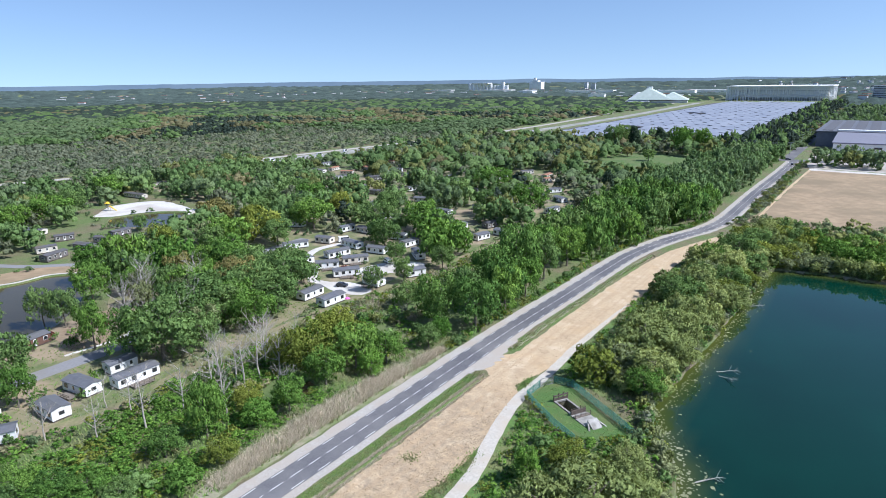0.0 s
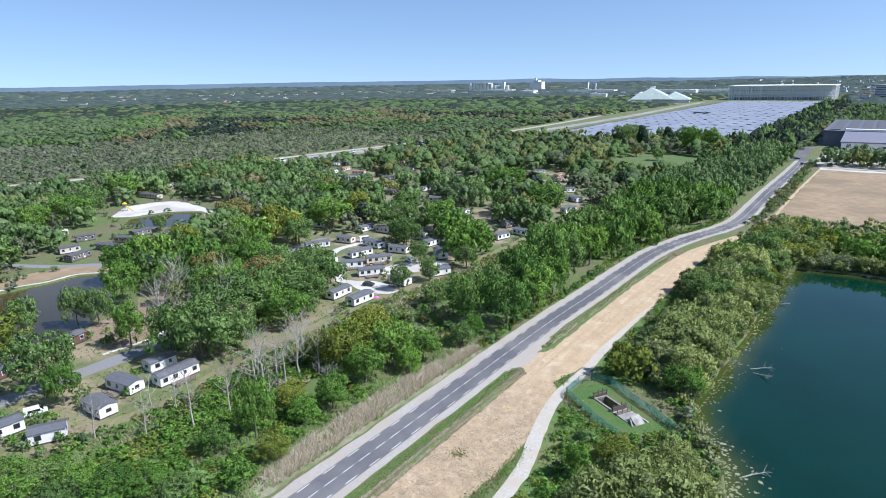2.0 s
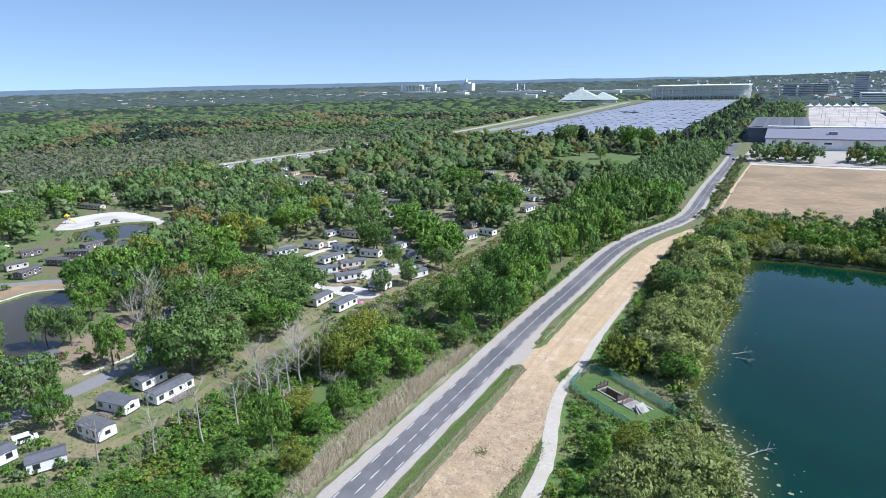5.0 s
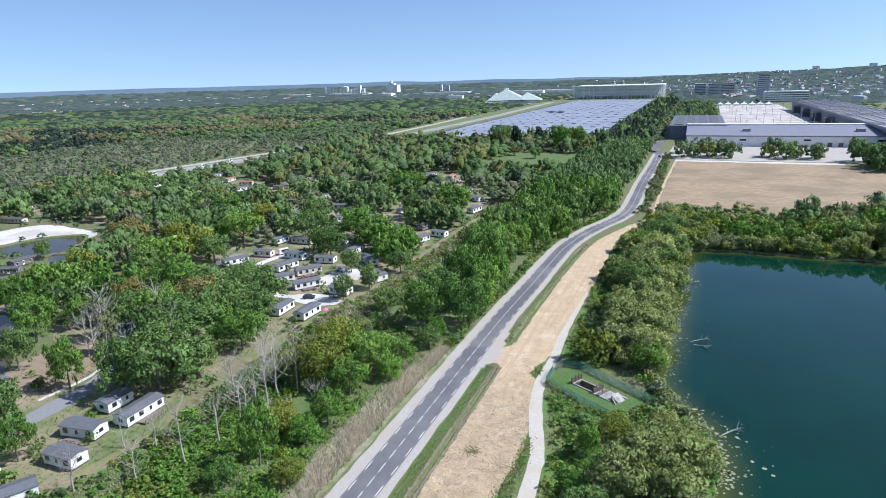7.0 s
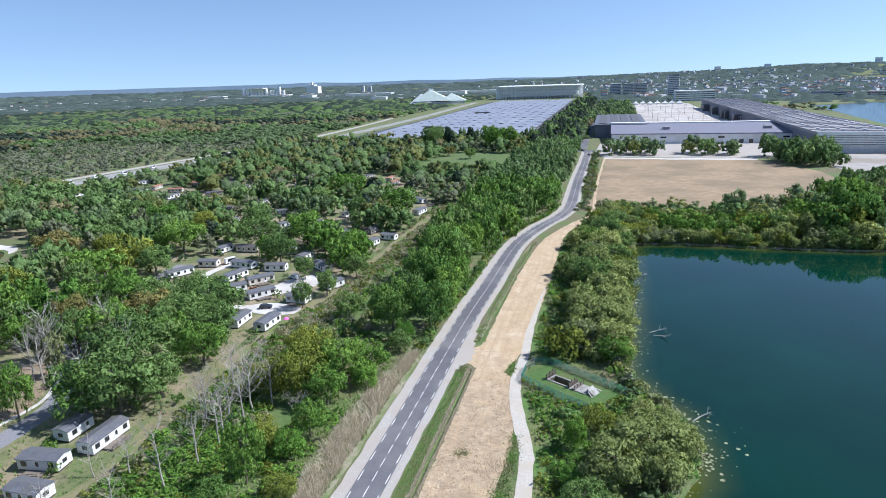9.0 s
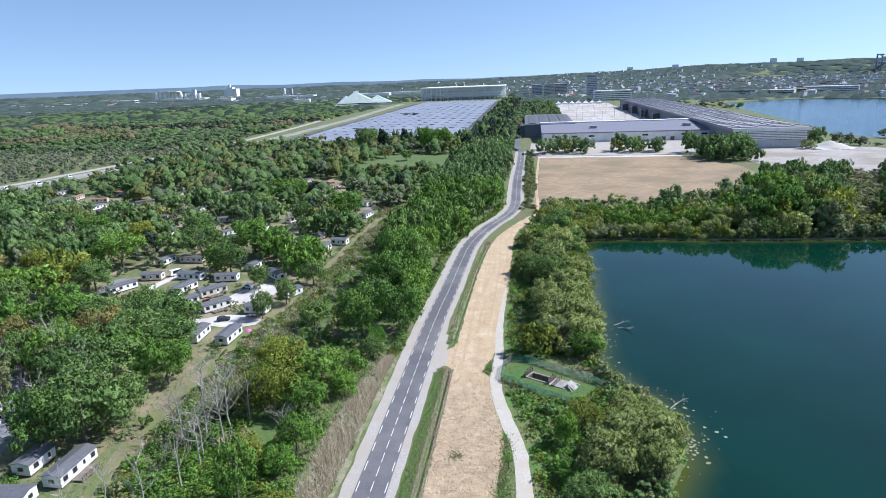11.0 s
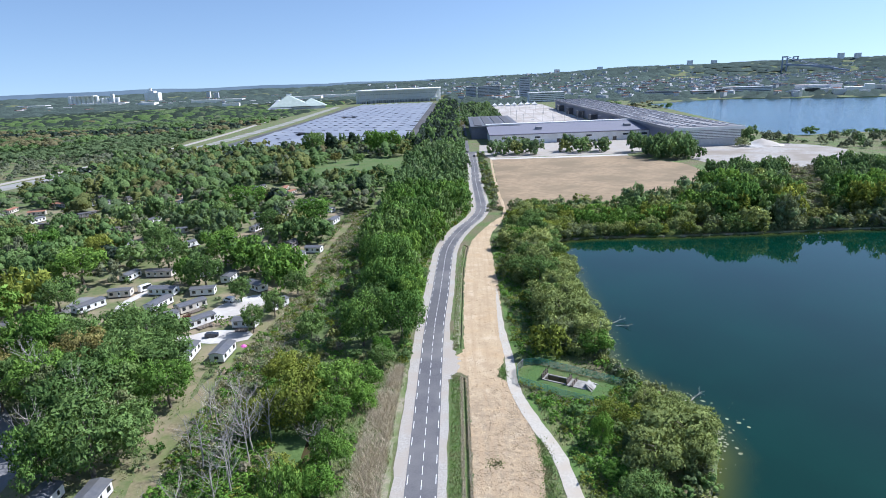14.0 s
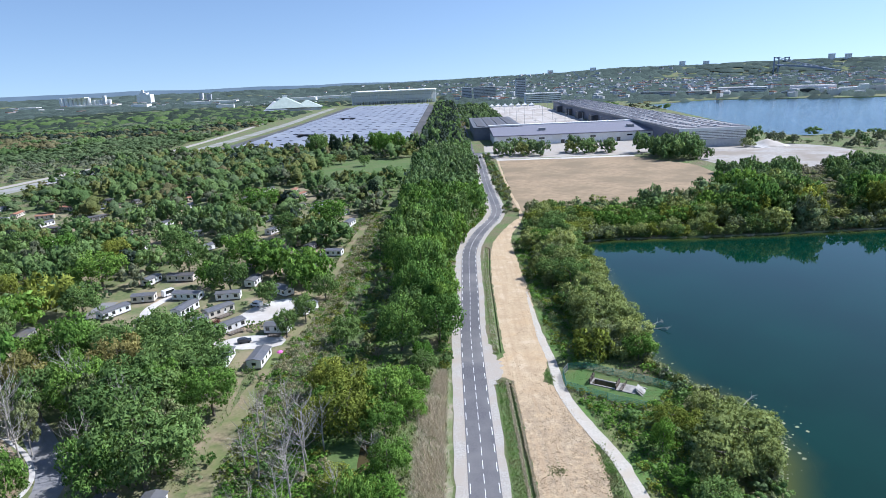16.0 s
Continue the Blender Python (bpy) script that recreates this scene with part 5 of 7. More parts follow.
# office blocks and hotels behind the halls and along the big lake
block("office_block", "dark glazed office block with white floor bands", "office", 165, 1660, 92, 40, 24, "white_wall", 0, 5)
block("tower_block", "pale high-rise block behind the halls", "tower", 140, 1950, 30, 26, 62, "far_wall", 0, 12)
for x, w in ((-40, 34), (0, 34), (38, 40)):
    block("apartment_block", "grey apartment block with balconies", "apartments", x + 20, 2150, w, 20, 38, "far_grey", 0, 8)
block("apartment_block", "low pale waterside block with evenly spaced windows", "apartments", 480, 1690, 90, 22, 13, "far_wall", -35, 3)
block("apartment_block", "low pale waterside block with evenly spaced windows", "apartments", 575, 1660, 60, 22, 12, "cream_wall", -35, 3)
block("office_block", "brick-red block beside the lake", "office", 640, 1700, 50, 18, 12, "tile", -30, 3)
block("office_block", "glazed waterside office with blue-grey floor bands", "office", 702, 1690, 118, 30, 16, "white_wall", -27, 4)
ob = thing("conference_hall", "white waterside hall under a shallow arched roof", "hall", at=pose(795, 1545, 0, 0, 0, -30))
bm = bmesh.new()
prism(bm, [(-64 + 128 * k / 16, 2 + 13 * math.sin(math.pi * k / 16)) for k in range(17)] + [(64, 0), (-64, 0)], -16, 24)
part("roof", bm, "white_wall", ob)
bm = bmesh.new()
prism(bm, [(-55 + 110 * k / 12, 1 + 11.5 * math.sin(math.pi * k / 12)) for k in range(13)] + [(55, 0.5), (-55, 0.5)], -16.8, -15.8)
part("glazing", bm, "glass", ob)
bm = bmesh.new()
tube(bm, [(-66 + 132 * k / 16, -18, 1 + 14.5 * math.sin(math.pi * k / 16)) for k in range(17)], [1.5] * 17, 5)
part("arch", bm, "white_wall", ob)
part("wing", boxed(64, -16, 0, 104, 20, 13), "white_wall", ob)
part("wing", boxed(104, -12, 0, 124, 20, 19), "white_wall", ob)
part("wing", boxed(-40, 26, 0, 60, 50, 19), "far_wall", ob)

# the suspension bridge on the right skyline
M["steel_blue"] = rough_mat("blue_grey_bridge_steel", (0.22, 0.26, 0.34), (0.28, 0.32, 0.40), 0.05, 0.6)
ob = thing("suspension_bridge", "grey suspension bridge with two portal towers", "bridge")
T1, T2 = Vector((1862, 3820, 0)), Vector((2049, 4062, 0))
for T in (T1, T2):
    for s in (-13, 13):
        part("tower_leg", boxed(T.x + s - 2.6, T.y - 4, 0, T.x + s + 2.6, T.y + 4, 108), "steel_blue", ob)
    part("tower_beam", boxed(T.x - 16, T.y - 4, 103, T.x + 16, T.y + 4, 109), "steel_blue", ob)
for s in (-13, 13):
    bm = bmesh.new()
    tube(bm, [(T1.x + s + 10 * t, T1.y - 470 * t, 106 - 62 * t + 22 * t * (t - 1)) for t in np.linspace(0, 1, 7)], [2.0] * 7, 4)
    part("cable", bm, "steel_blue", ob)
bm = bmesh.new()
tube(bm, [(T2.x - 130, T2.y + 330, 60), (T2.x, T2.y, 62), (T1.x, T1.y, 62), (T1.x + 30, T1.y - 240, 52), (T1.x + 10, T1.y - 470, 38), (T1.x - 40, T1.y - 700, 26)], [6.5, 6.5, 6.5, 6.5, 6.0, 5.0], 4)
part("deck", bm, "steel_blue", ob)

# the town on the slopes
r = np.random.RandomState(21)
bm_w, bm_r = bmesh.new(), bmesh.new()
for k in range(1050):
    az, rr = radians(r.uniform(-8, 42)), 1500 + 3000 * r.beta(1.5, 1.3)
    x, y = -60 + rr * math.sin(az), -20 + rr * math.cos(az)
    if inside(x, y, BIG_LAKE) or (x < 260 and y < 1750) or (x < -60 and y < 2500):
        continue
    z = float(rise(np.array(x), np.array(y)))
    w, d, h = r.uniform(8, 30), r.uniform(8, 14), r.uniform(9, 15)
    m_ = pose(x, y, z, 0, 0, r.uniform(0, 180))
    box(bm_w, -w / 2, -d / 2, -4, w / 2, d / 2, h, m_)
    if k % 3 == 0:
        box(bm_r, -w / 2 - 0.5, -d / 2 - 0.5, h, w / 2 + 0.5, d / 2 + 0.5, h + 1.5, m_)
for k in range(95):
    az, rr = radians(r.uniform(-66, -8)), 2300 + 2100 * r.beta(1.6, 1.1)
    x, y = -60 + rr * math.sin(az), -20 + rr * math.cos(az)
    z = float(rise(np.array(x), np.array(y)))
    w, d, h = r.uniform(10, 36), r.uniform(10, 20), r.uniform(8, 12)
    m_ = pose(x, y, z, 0, 0, -math.degrees(az) + r.uniform(-30, 30))
    box(bm_w, -w / 2, -d / 2, -4, w / 2, d / 2, h, m_)
    if k % 2:
        box(bm_r, -w / 2 - 0.5, -d / 2 - 0.5, h, w / 2 + 0.5, d / 2 + 0.5, h + 1.5, m_)
solid("town_houses", bm_w, "far_wall", "pale houses and blocks of the far town", "town", kind="stuff")
solid("town_roofs", bm_r, "tile", "tiled roofs of the far town", "town", kind="stuff")
for x, y, h in ((1500, 4350, 40), (1640, 4300, 34), (2260, 3950, 44), (2330, 3900, 40), (900, 4350, 34), (620, 4400, 36)):
    block("tower_block", "pale apartment tower on the wooded hill", "tower", x, y, 34, 18, h * 0.8, "white_wall", 12, 0, "towers on the hill", float(rise(np.array(x), np.array(y))))


# ---- what grows where ----
def free_of(x, y, pad=2.0):
    """Whether nothing built stands at the places."""
    ok = np.ones(np.shape(x), bool)
    for loop in (LAKE, POND_SOUTH, POND_BEACH, POND_CAMP, POND_ROAD, POND_TREE, SAND, FIELD, BEACH, BIG_LAKE):
        ok &= ~inside(x, y, loop)
    d = np.min(np.hypot(np.subtract.outer(x, ROAD[:, 0]), np.subtract.outer(y, ROAD[:, 1])), axis=-1)
    ok &= d > 6.0 + pad
    d = np.min(np.hypot(np.subtract.outer(x, PATH_LINE[:, 0]), np.subtract.outer(y, PATH_LINE[:, 1])), axis=-1)
    ok &= d > 2.0 + pad
    for lane in LANES:
        d = np.min(np.hypot(np.subtract.outer(x, lane[:, 0]), np.subtract.outer(y, lane[:, 1])), axis=-1)
        ok &= d > 3.6 + pad
    for hx, hy, turn, length in ALL_HOMES:
        c, s = math.cos(radians(turn)), math.sin(radians(turn))
        u, v = (x - hx) * c + (y - hy) * s, -(x - hx) * s + (y - hy) * c
        ok &= ~((abs(u) < length / 2 + pad) & (abs(v) < 2 + pad))
    return ok


OPEN = [  # ground without trees
    [(-206, 160), (-200, 200), (-172, 200), (-140, 196), (-128, 180), (-128, 140), (-132, 126), (-150, 126), (-160, 145), (-190, 156)],
    [(-270, 60), (-256, 110), (-225, 112), (-186, 80), (-186, 45), (-230, 40)],
    [(-150, 40), (-148, 74), (-128, 76), (-120, 60), (-114, 30), (-150, 20)],
    [(-136, 60), (-136, 130), (-132, 200), (-131, 300), (-120, 300), (-121, 200), (-126, 130), (-128, 90), (-120, 60)],
    [(-195, 52), (-168, 46), (-148, 52), (-150, 70), (-160, 84), (-166, 90), (-178, 104), (-192, 116), (-198, 110), (-190, 84)],
    [(-378, 168), (-376, 214), (-322, 222), (-262, 165), (-238, 120), (-248, 108), (-262, 99), (-290, 104), (-318, 140)],
    [(-345, 232), (-338, 262), (-300, 262), (-312, 232)],
    [(-132, 225), (-150, 222), (-156, 258), (-132, 262)],
    [(-140, 292), (-134, 318), (-148, 322), (-170, 326), (-172, 366), (-150, 360), (-138, 340), (-128, 300)],
    [(-232, 395), (-180, 378), (-176, 430), (-220, 436)],
    [(-206, 460), (-122, 445), (-118, 580), (-190, 590)],  # the meadow
    [(-60, 128), (-58, 106), (-38, 96), (-28, 112), (-36, 124), (-50, 131)],
    [(-315, 300), (-280, 300), (-280, 340), (-320, 340)],
    [(-382, 336), (-340, 336), (-336, 366), (-380, 372)],
]


def scatter(x0, y0, x1, y1, step, seed, pad=2.0, shy=True):
    r = np.random.RandomState(seed)
    gx, gy = np.meshgrid(np.arange(x0, x1, step), np.arange(y0, y1, step))
    gx = (gx + r.uniform(-0.42, 0.42, gx.shape) * step).ravel()
    gy = (gy + r.uniform(-0.42, 0.42, gy.shape) * step).ravel()
    ok = free_of(gx, gy, pad)
    if shy:
        for loop in OPEN:
            ok &= ~inside(gx, gy, loop)
    return np.stack([gx[ok], gy[ok]], 1)


# trees and bushes that stand out, as kind, x, y, height, crown radius
ROADSIDE = [
    ("olive", -106, 96, 12, 7.0), ("oak", -98, 104, 11.5, 6.5), ("olive", -107, 107, 11, 6.0), ("shrub", -92, 103, 6, 3.6), ("oak", -111, 101, 9, 5.0), ("olive", -113, 94, 9, 4.4), ("ash", -102, 112, 7, 4.4),
    ("oak", -93, 110, 8, 4.4), ("ash", -90, 124, 6, 3.6), ("olive", -113, 112, 10, 5.0),
    ("beech", -97, 139, 15, 7.0), ("beech", -86.5, 142, 15, 7.4), ("ash", -96, 152, 14, 6.2), ("beech", -89, 161, 16, 7.0), ("beech", -95, 165, 18, 6.8), ("shrub", -91, 131, 6, 3.4), ("oak", -97.5, 93, 9, 4.8), ("oak", -95.5, 80, 8, 4.0), ("olive", -105, 76.5, 5, 3.6), ("shrub", -96, 72, 6, 3.8), ("oak", -100, 62.5, 13, 3.9), ("olive", -91.5, 59.5, 5, 3.4), ("beech", -102, 54.5, 5.5, 3.6), ("oak", -124, 26.5, 5.5, 3.8), ("ash", -118.5, 30.5, 5, 4.0), ("oak", -112.5, 33, 5.5, 4.0), ("beech", -107, 36.5, 5, 3.8), ("oak", -101.5, 40, 5, 3.8), ("ash", -96, 42.5, 4, 3.2), ("oak", -116.5, 25, 6, 4.0), ("ash", -109.5, 28.5, 5.5, 4.0), ("oak", -103, 33, 5.5, 4.0),
    ("oak", -85.5, 158, 15, 6.4), ("oak", -85.5, 171, 14, 6.0), ("beech", -92, 178, 22, 7.8), ("beech", -97, 187, 20, 7.0), ("ash", -90, 194, 16, 6.4), ("oak", -97, 205, 17, 7.0), ("oak", -90, 214, 15, 6.2)]
VILLAGE = [
    ("oak", -220, 206, 15, 10.5), ("olive", -228, 234, 13, 6.5), ("oak", -170, 228, 15, 11.0), ("oak", -146, 292, 16, 11.5), ("ash", -192, 221, 14, 8.6), ("ash", -166, 196, 13, 7.0), ("ash", -206, 246, 14, 8.0), ("oak", -256, 238, 15, 9.5), ("pine", -250, 226, 14, 5.6),
    ("bronze", -269, 186, 13, 10.5), ("olive", -244, 140, 12, 7.4), ("oak", -228, 104, 14, 7.4), ("oak", -203, 91, 14, 6.5), ("bronze", -170, 123, 13, 7.8), ("bronze", -190, 115, 13, 6.4), ("oak", -178, 117, 12, 5.8), ("ash", -179, 136, 12, 7.4), ("ash", -181, 106, 13, 6.0),
    ("oak", -139.5, 106, 12, 6.6), ("oak", -154, 110, 12, 6.2), ("ash", -151, 126, 12, 5.8), ("ash", -139, 88, 11, 6.4), ("ash", -154, 91, 12, 5.6), ("beech", -150.5, 75.5, 13.5, 6.2), ("birch", -166, 101, 14, 5.0), ("oak", -197, 131, 12, 6.0), ("ash", -147, 180, 9, 4.2), ("ash", -133.5, 151, 9, 3.4),
    ("ash", -159, 143, 9, 3.8), ("ash", -210, 175, 12, 7.6), ("ash", -222, 150, 12, 6.6), ("ash", -196, 73, 12, 4.0), ("ash", -189, 76, 12, 4.2), ("oak", -166, 73, 13, 4.6), ("ash", -291, 158, 8, 4.0), ("oak", -341, 122, 14, 7.4), ("oak", -348, 142, 15, 11.5), ("ash", -366, 160, 14, 9.0),
    ("oak", -392, 195, 15, 9.5), ("olive", -246, 189, 12, 5.2), ("ash", -286, 257, 13, 9.0), ("oak", -196, 340, 16, 13.0), ("ash", -197, 299, 13, 7.6), ("ash", -164, 277, 13, 8.0), ("pine", -131, 366, 15, 7.0), ("ash", -114, 145, 8, 4.8), ("ash", -141, 205, 10, 6.0), ("ash", -128, 185, 9, 4.8),
    ("ash", -130.5, 164, 9, 4.2), ("ash", -157, 48, 15, 7.0), ("oak", -147.5, 47, 10, 3.8), ("ash", -137, 26, 8, 4.0), ("ash", -199, 60, 12, 5.2), ("oak", -237, 164, 12, 7.0), ("ash", -262, 206, 12, 7.0), ("birch", -186, 99, 14, 4.6), ("birch", -174, 92, 13, 4.2)]
BY_MEADOW = [("ash", -219, 617, 23, 10), ("pine", -204, 632, 24, 9), ("pine", -196, 612, 21, 8), ("oak", -147, 600, 24, 10), ("oak", -160, 632, 23, 10), ("ash", -222, 652, 22, 10), ("pine", -182, 646, 22, 9), ("oak", -136, 628, 22, 9), ("bronze", -185, 560, 9, 6), ("ash", -160, 540, 10, 6)]
SHORE = [
    ("willow", -38, 146, 11, 9.0), ("willow", -33, 134, 9, 6.4), ("willow", -42, 156, 10, 6.8), ("willow", -34, 160, 10, 7.0), ("willow", -36, 174, 10, 7.2), ("ash", -40, 186, 11, 7.4), ("willow", -32.5, 190, 9, 6.2), ("willow", -39, 201, 11, 7.2),
    ("ash", -32.5, 213, 9, 6.0), ("ash", -41, 215, 8, 5.6), ("willow", -36, 228, 11, 7.6), ("ash", -29.5, 238, 8, 5.6), ("oak", -42, 240, 9, 6.0), ("ash", -36, 251, 11, 7.6), ("olive", -29, 257, 8, 5.6), ("ash", -33, 267, 11, 7.4), ("olive", -21, 261, 7, 5.8), ("willow", -31, 148, 8, 5.4), ("oak", -33, 128, 7, 4.6)]
POINT = [
    ("willow", -27.5, 83, 10, 8.6), ("willow", -25.5, 77, 8, 4.8), ("willow", -33, 76, 9, 6.6), ("willow", -24, 93, 7, 4.8), ("olive", -36, 94, 5, 4.0), ("shrub", -40.5, 86, 7, 2.6), ("ash", -38, 66, 7, 4.6), ("willow", -21, 86, 8, 5.2),
    ("shrub", -40, 74, 4, 3.4), ("willow", -27, 100, 5, 3.4), ("olive", -31, 91, 5, 4.0)]
placed = []
for some in (ROADSIDE, VILLAGE, SHORE, POINT, BY_MEADOW):
    for kind, x, y, h, rad in some:
        tree(kind, x, y, h, rad, len(placed) * 3 + len(kind))
        placed.append((x, y, rad))
P_ = np.array(placed)


def clear_of_placed(p):
    return np.array([np.min(np.hypot(P_[:, 0] - x, P_[:, 1] - y) - 0.85 * P_[:, 2]) > 0 for x, y in p])


rnd = random.Random(3)


def in_sight(x, y):
    """Whether a place lies in the open garden on the south-east side of a mobile home."""
    for hx, hy, turn, length in ALL_HOMES:
        d = Vector((-40 - hx, -20 - hy)).normalized()
        u, v = (x - hx) * d.x + (y - hy) * d.y, (x - hx) * -d.y + (y - hy) * d.x
        if 0 < u < (11 if hy < 200 and hx > -210 else 0.115 * math.hypot(hx + 60, hy)) and abs(v) < 5.4:
            return True
    return False


# the roadside belt
belt = scatter(-104, 215, -64, 600, 8.6, 31)
belt = belt[(belt[:, 0] < np.interp(belt[:, 1], [215, 260, 300, 330, 600], [-85, -78, -72, -65, -62.5]))]
belt = belt[clear_of_placed(belt)]
far_belt, near_belt = [], []
for k, (x, y) in enumerate(belt):
    kind = rnd.choice(["beech", "beech", "oak", "ash", "shrub" if y < 300 else "beech"])
    h = rnd.uniform(11, 17) if kind != "shrub" else rnd.uniform(4, 6)
    if y < 225:
        tree(kind, x, y, h, rnd.uniform(4.0, 6.4), k)
    elif y < 350:
        near_belt.append((kind, x, y, 0, h, rnd.uniform(5.0, 8.4)))
    else:
        far_belt.append((kind, x, y, 0, h, rnd.uniform(5.0, 8.4)))
woods("woods", near_belt, 1, "dense belt of green roadside trees")
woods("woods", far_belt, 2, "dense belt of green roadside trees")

# low growth between the road and the village
low = []
for k, (x, y) in enumerate(scatter(-128, 26, -88, 130, 3.7, 33, 0.4, False)):
    if clear_of_placed([(x, y)])[0] and not inside(x, y, CLEARING) and not (x > -96 and y > 56 and y < 120) and not (x < -112 and y < 90 and rnd.random() < 0.35):
        kind = rnd.choice(["shrub", "shrub", "oak", "shrub", "shrub", "olive"] if x > -120 else ["shrub", "shrub", "scrub", "straw"])
        tall = rnd.uniform(0.9, 2.0) if rnd.random() < 0.9 or x < -108 else rnd.uniform(2.5, 4.5)
        low.append((kind, x, y, 0, tall, 0.4 * tall + rnd.uniform(1.3, 2.0)))

# a close carpet of weeds over the same slope
for x, y in scatter(-127, 24, -92, 92, 2.1, 59, 0.2, False):
    if clear_of_placed([(x, y)])[0] and not inside(x, y, CLEARING) and noise.noise(Vector((x / 11.0, y / 11.0, 5.2))) > -0.32:
        low.append(("shrub" if rnd.random() < 0.85 else "olive", x, y, 0, rnd.uniform(0.5, 1.3), rnd.uniform(1.6, 2.3)))

# pale scrub on the strip between the belt and the village
for x, y in scatter(-132, 80, -103, 330, 2.3, 52, 0.0, False):
    if not inside(x, y, CLEARING) and clear_of_placed([(x, y)])[0]:
        dry = x < -120 + 2 * math.sin(y / 17.0)
        if rnd.random() < (0.8 if dry else 0.5):
            low.append((rnd.choice(["straw", "straw", "scrub", "olive", "shrub", "shrub"] if dry else ["shrub", "shrub", "olive", "scrub", "straw"]), x, y, 0, rnd.uniform(0.5, 1.4) if dry else rnd.uniform(0.8, 3.0), rnd.uniform(1.4, 2.4)))
solid("meadow", slab(ragged([(-206, 460), (-122, 447), (-118, 580), (-190, 590)], 0.5, 6.0, 17), -0.1, 0.035), "turf", "rough green meadow with single trees", "meadow", kind="structure")

# scrub round the southern mobile homes
for x, y in scatter(-152, 16, -126, 44, 2.6, 58, 0.2, False):
    if rnd.random() < 0.6:
        low.append((rnd.choice(["shrub", "scrub", "ash", "shrub"]), x, y, 0, rnd.uniform(0.8, 2.8), rnd.uniform(1.2, 2.0)))

# scrub at the foot of the roadside belt
for k, y in enumerate(np.arange(126, 330, 1.7)):
    x = np.interp(y, ROAD[:, 1], ROAD[:, 0]) - rnd.uniform(6.6, 8.6)
    low.append((rnd.choice(["shrub", "oak", "olive"]), x, y, 0, rnd.uniform(0.8, 2.6), rnd.uniform(1.2, 2.2)))

# the lake shore thicket
for k, (x, y) in enumerate(scatter(-56, 40, -22, 330, 4.2, 34, 0.3)):
    shore = np.interp(y, [40, 62, 75, 88, 102, 113, 124, 153, 203, 250], [-35, -30, -23, -18, -20, -26, -31, -29.5, -27.5, -25])
    left = np.interp(y, [40, 70, 100, 128, 150, 200, 260, 300, 330], [-44, -44, -46, -45, -46, -48.5, -47, -38, -37])
    if x > shore - 0.5 and y < 252 or x < left or not clear_of_placed([(x, y)])[0]:
        continue
    kind = rnd.choice(["willow", "willow", "willow", "ash", "scrub", "olive"]) if y > 128 else rnd.choice(["shrub", "ash", "shrub"])
    tall = rnd.uniform(4, 8.5) if y > 128 else rnd.uniform(1.4, 3.0)
    if y > 128 and k % 3 == 0:
        tree(kind, x, y, tall, tall * rnd.uniform(0.5, 0.66) + 0.8, k)
    else:
        low.append((kind, x, y, 0, tall, tall * rnd.uniform(0.5, 0.66) + 0.9))

for y in np.arange(56, 250, 1.3):
    x = np.interp(y, [40, 62, 75, 88, 102, 113, 124, 153, 203, 250], [-34, -29, -22, -17, -19, -25, -30, -28.5, -26.5, -24]) - rnd.uniform(0.2, 2.4)
    low.append((rnd.choice(["willow", "scrub", "willow", "shrub", "olive"]), x, y, -0.5, rnd.uniform(1.2, 3.6), rnd.uniform(1.4, 2.4)))
for x, y in scatter(-56, 126, -44, 262, 2.0, 53, -0.4, False):
    if rnd.random() < 0.75 and x > np.interp(y, [126, 150, 185, 262], [-53.5, -54, -55, -53]) and x < -42:
        low.append((rnd.choice(["shrub", "shrub", "olive", "scrub"]), x, y, 0, rnd.uniform(0.5, 1.5), rnd.uniform(1.1, 1.8)))
for x, y in scatter(-56, 50, -30, 114, 2.3, 51, -0.6, False):
    if x > np.interp(y, [50, 72, 84, 93, 102, 108, 114], [-45, -46, -47, -49.5, -51.8, -53, -54]) and clear_of_placed([(x, y)])[0] and not inside(x, y, LAWN) and not inside(x, y, LOCK_PIT):
        low.append((rnd.choice(["shrub", "shrub", "olive"]), x, y, 0, rnd.uniform(0.6, 1.5), rnd.uniform(1.3, 2.0)))
woods("undergrowth", [q for q in low if q[4] > 4.0], 1, "tall green bushes of the lake bank")
woods("undergrowth", [q for q in low if 2.3 < q[4] <= 4.0], 2, "bright green scrub and brambles")
woods("undergrowth", [q for q in low if q[4] <= 2.3], 5, "low green and straw-coloured scrub")

# the belt along the north shore, and trees round the field
north = []
for x, y in scatter(-16, 258, 320, 322, 8.0, 35, 0.5):
    rising = np.interp(x, [-30, 12, 50, 62, 96, 104, 120, 130, 165, 215, 320], [7, 8, 11, 16, 18, 6, 5, 15, 15, 13, 12])
    kind = rnd.choice(["oak", "ash", "oak", "olive", "willow"]) if y > 266 else rnd.choice(["willow", "ash", "willow", "scrub"])
    h = rising * (0.75 if y < 266 else 1.0) * rnd.uniform(0.75, 1.15)
    if abs(x - 101 - 0.5 * (y - 270)) < 10:
        kind, h = rnd.choice(["willow", "straw", "olive"]), rnd.uniform(2.5, 4.5)
    if h > 11 and rnd.random() < 0.35:
        kind = "beech"
    north.append((kind, x, y, 0, h, 0.42 * h + 2.6))
for x in np.arange(-24, 320, 2.0):
    y = np.interp(x, [-23, -5, 40, 110, 200, 320], [251, 254, 252, 254, 257, 258]) + rnd.uniform(0.6, 3.2)
    north.append((rnd.choice(["willow", "willow", "scrub", "olive", "ash"]), x, y, -0.3, rnd.uniform(1.6, 6.5), rnd.uniform(2.0, 4.4)))
north.append(("ash", 27, 306, 0, 15, 7.5))
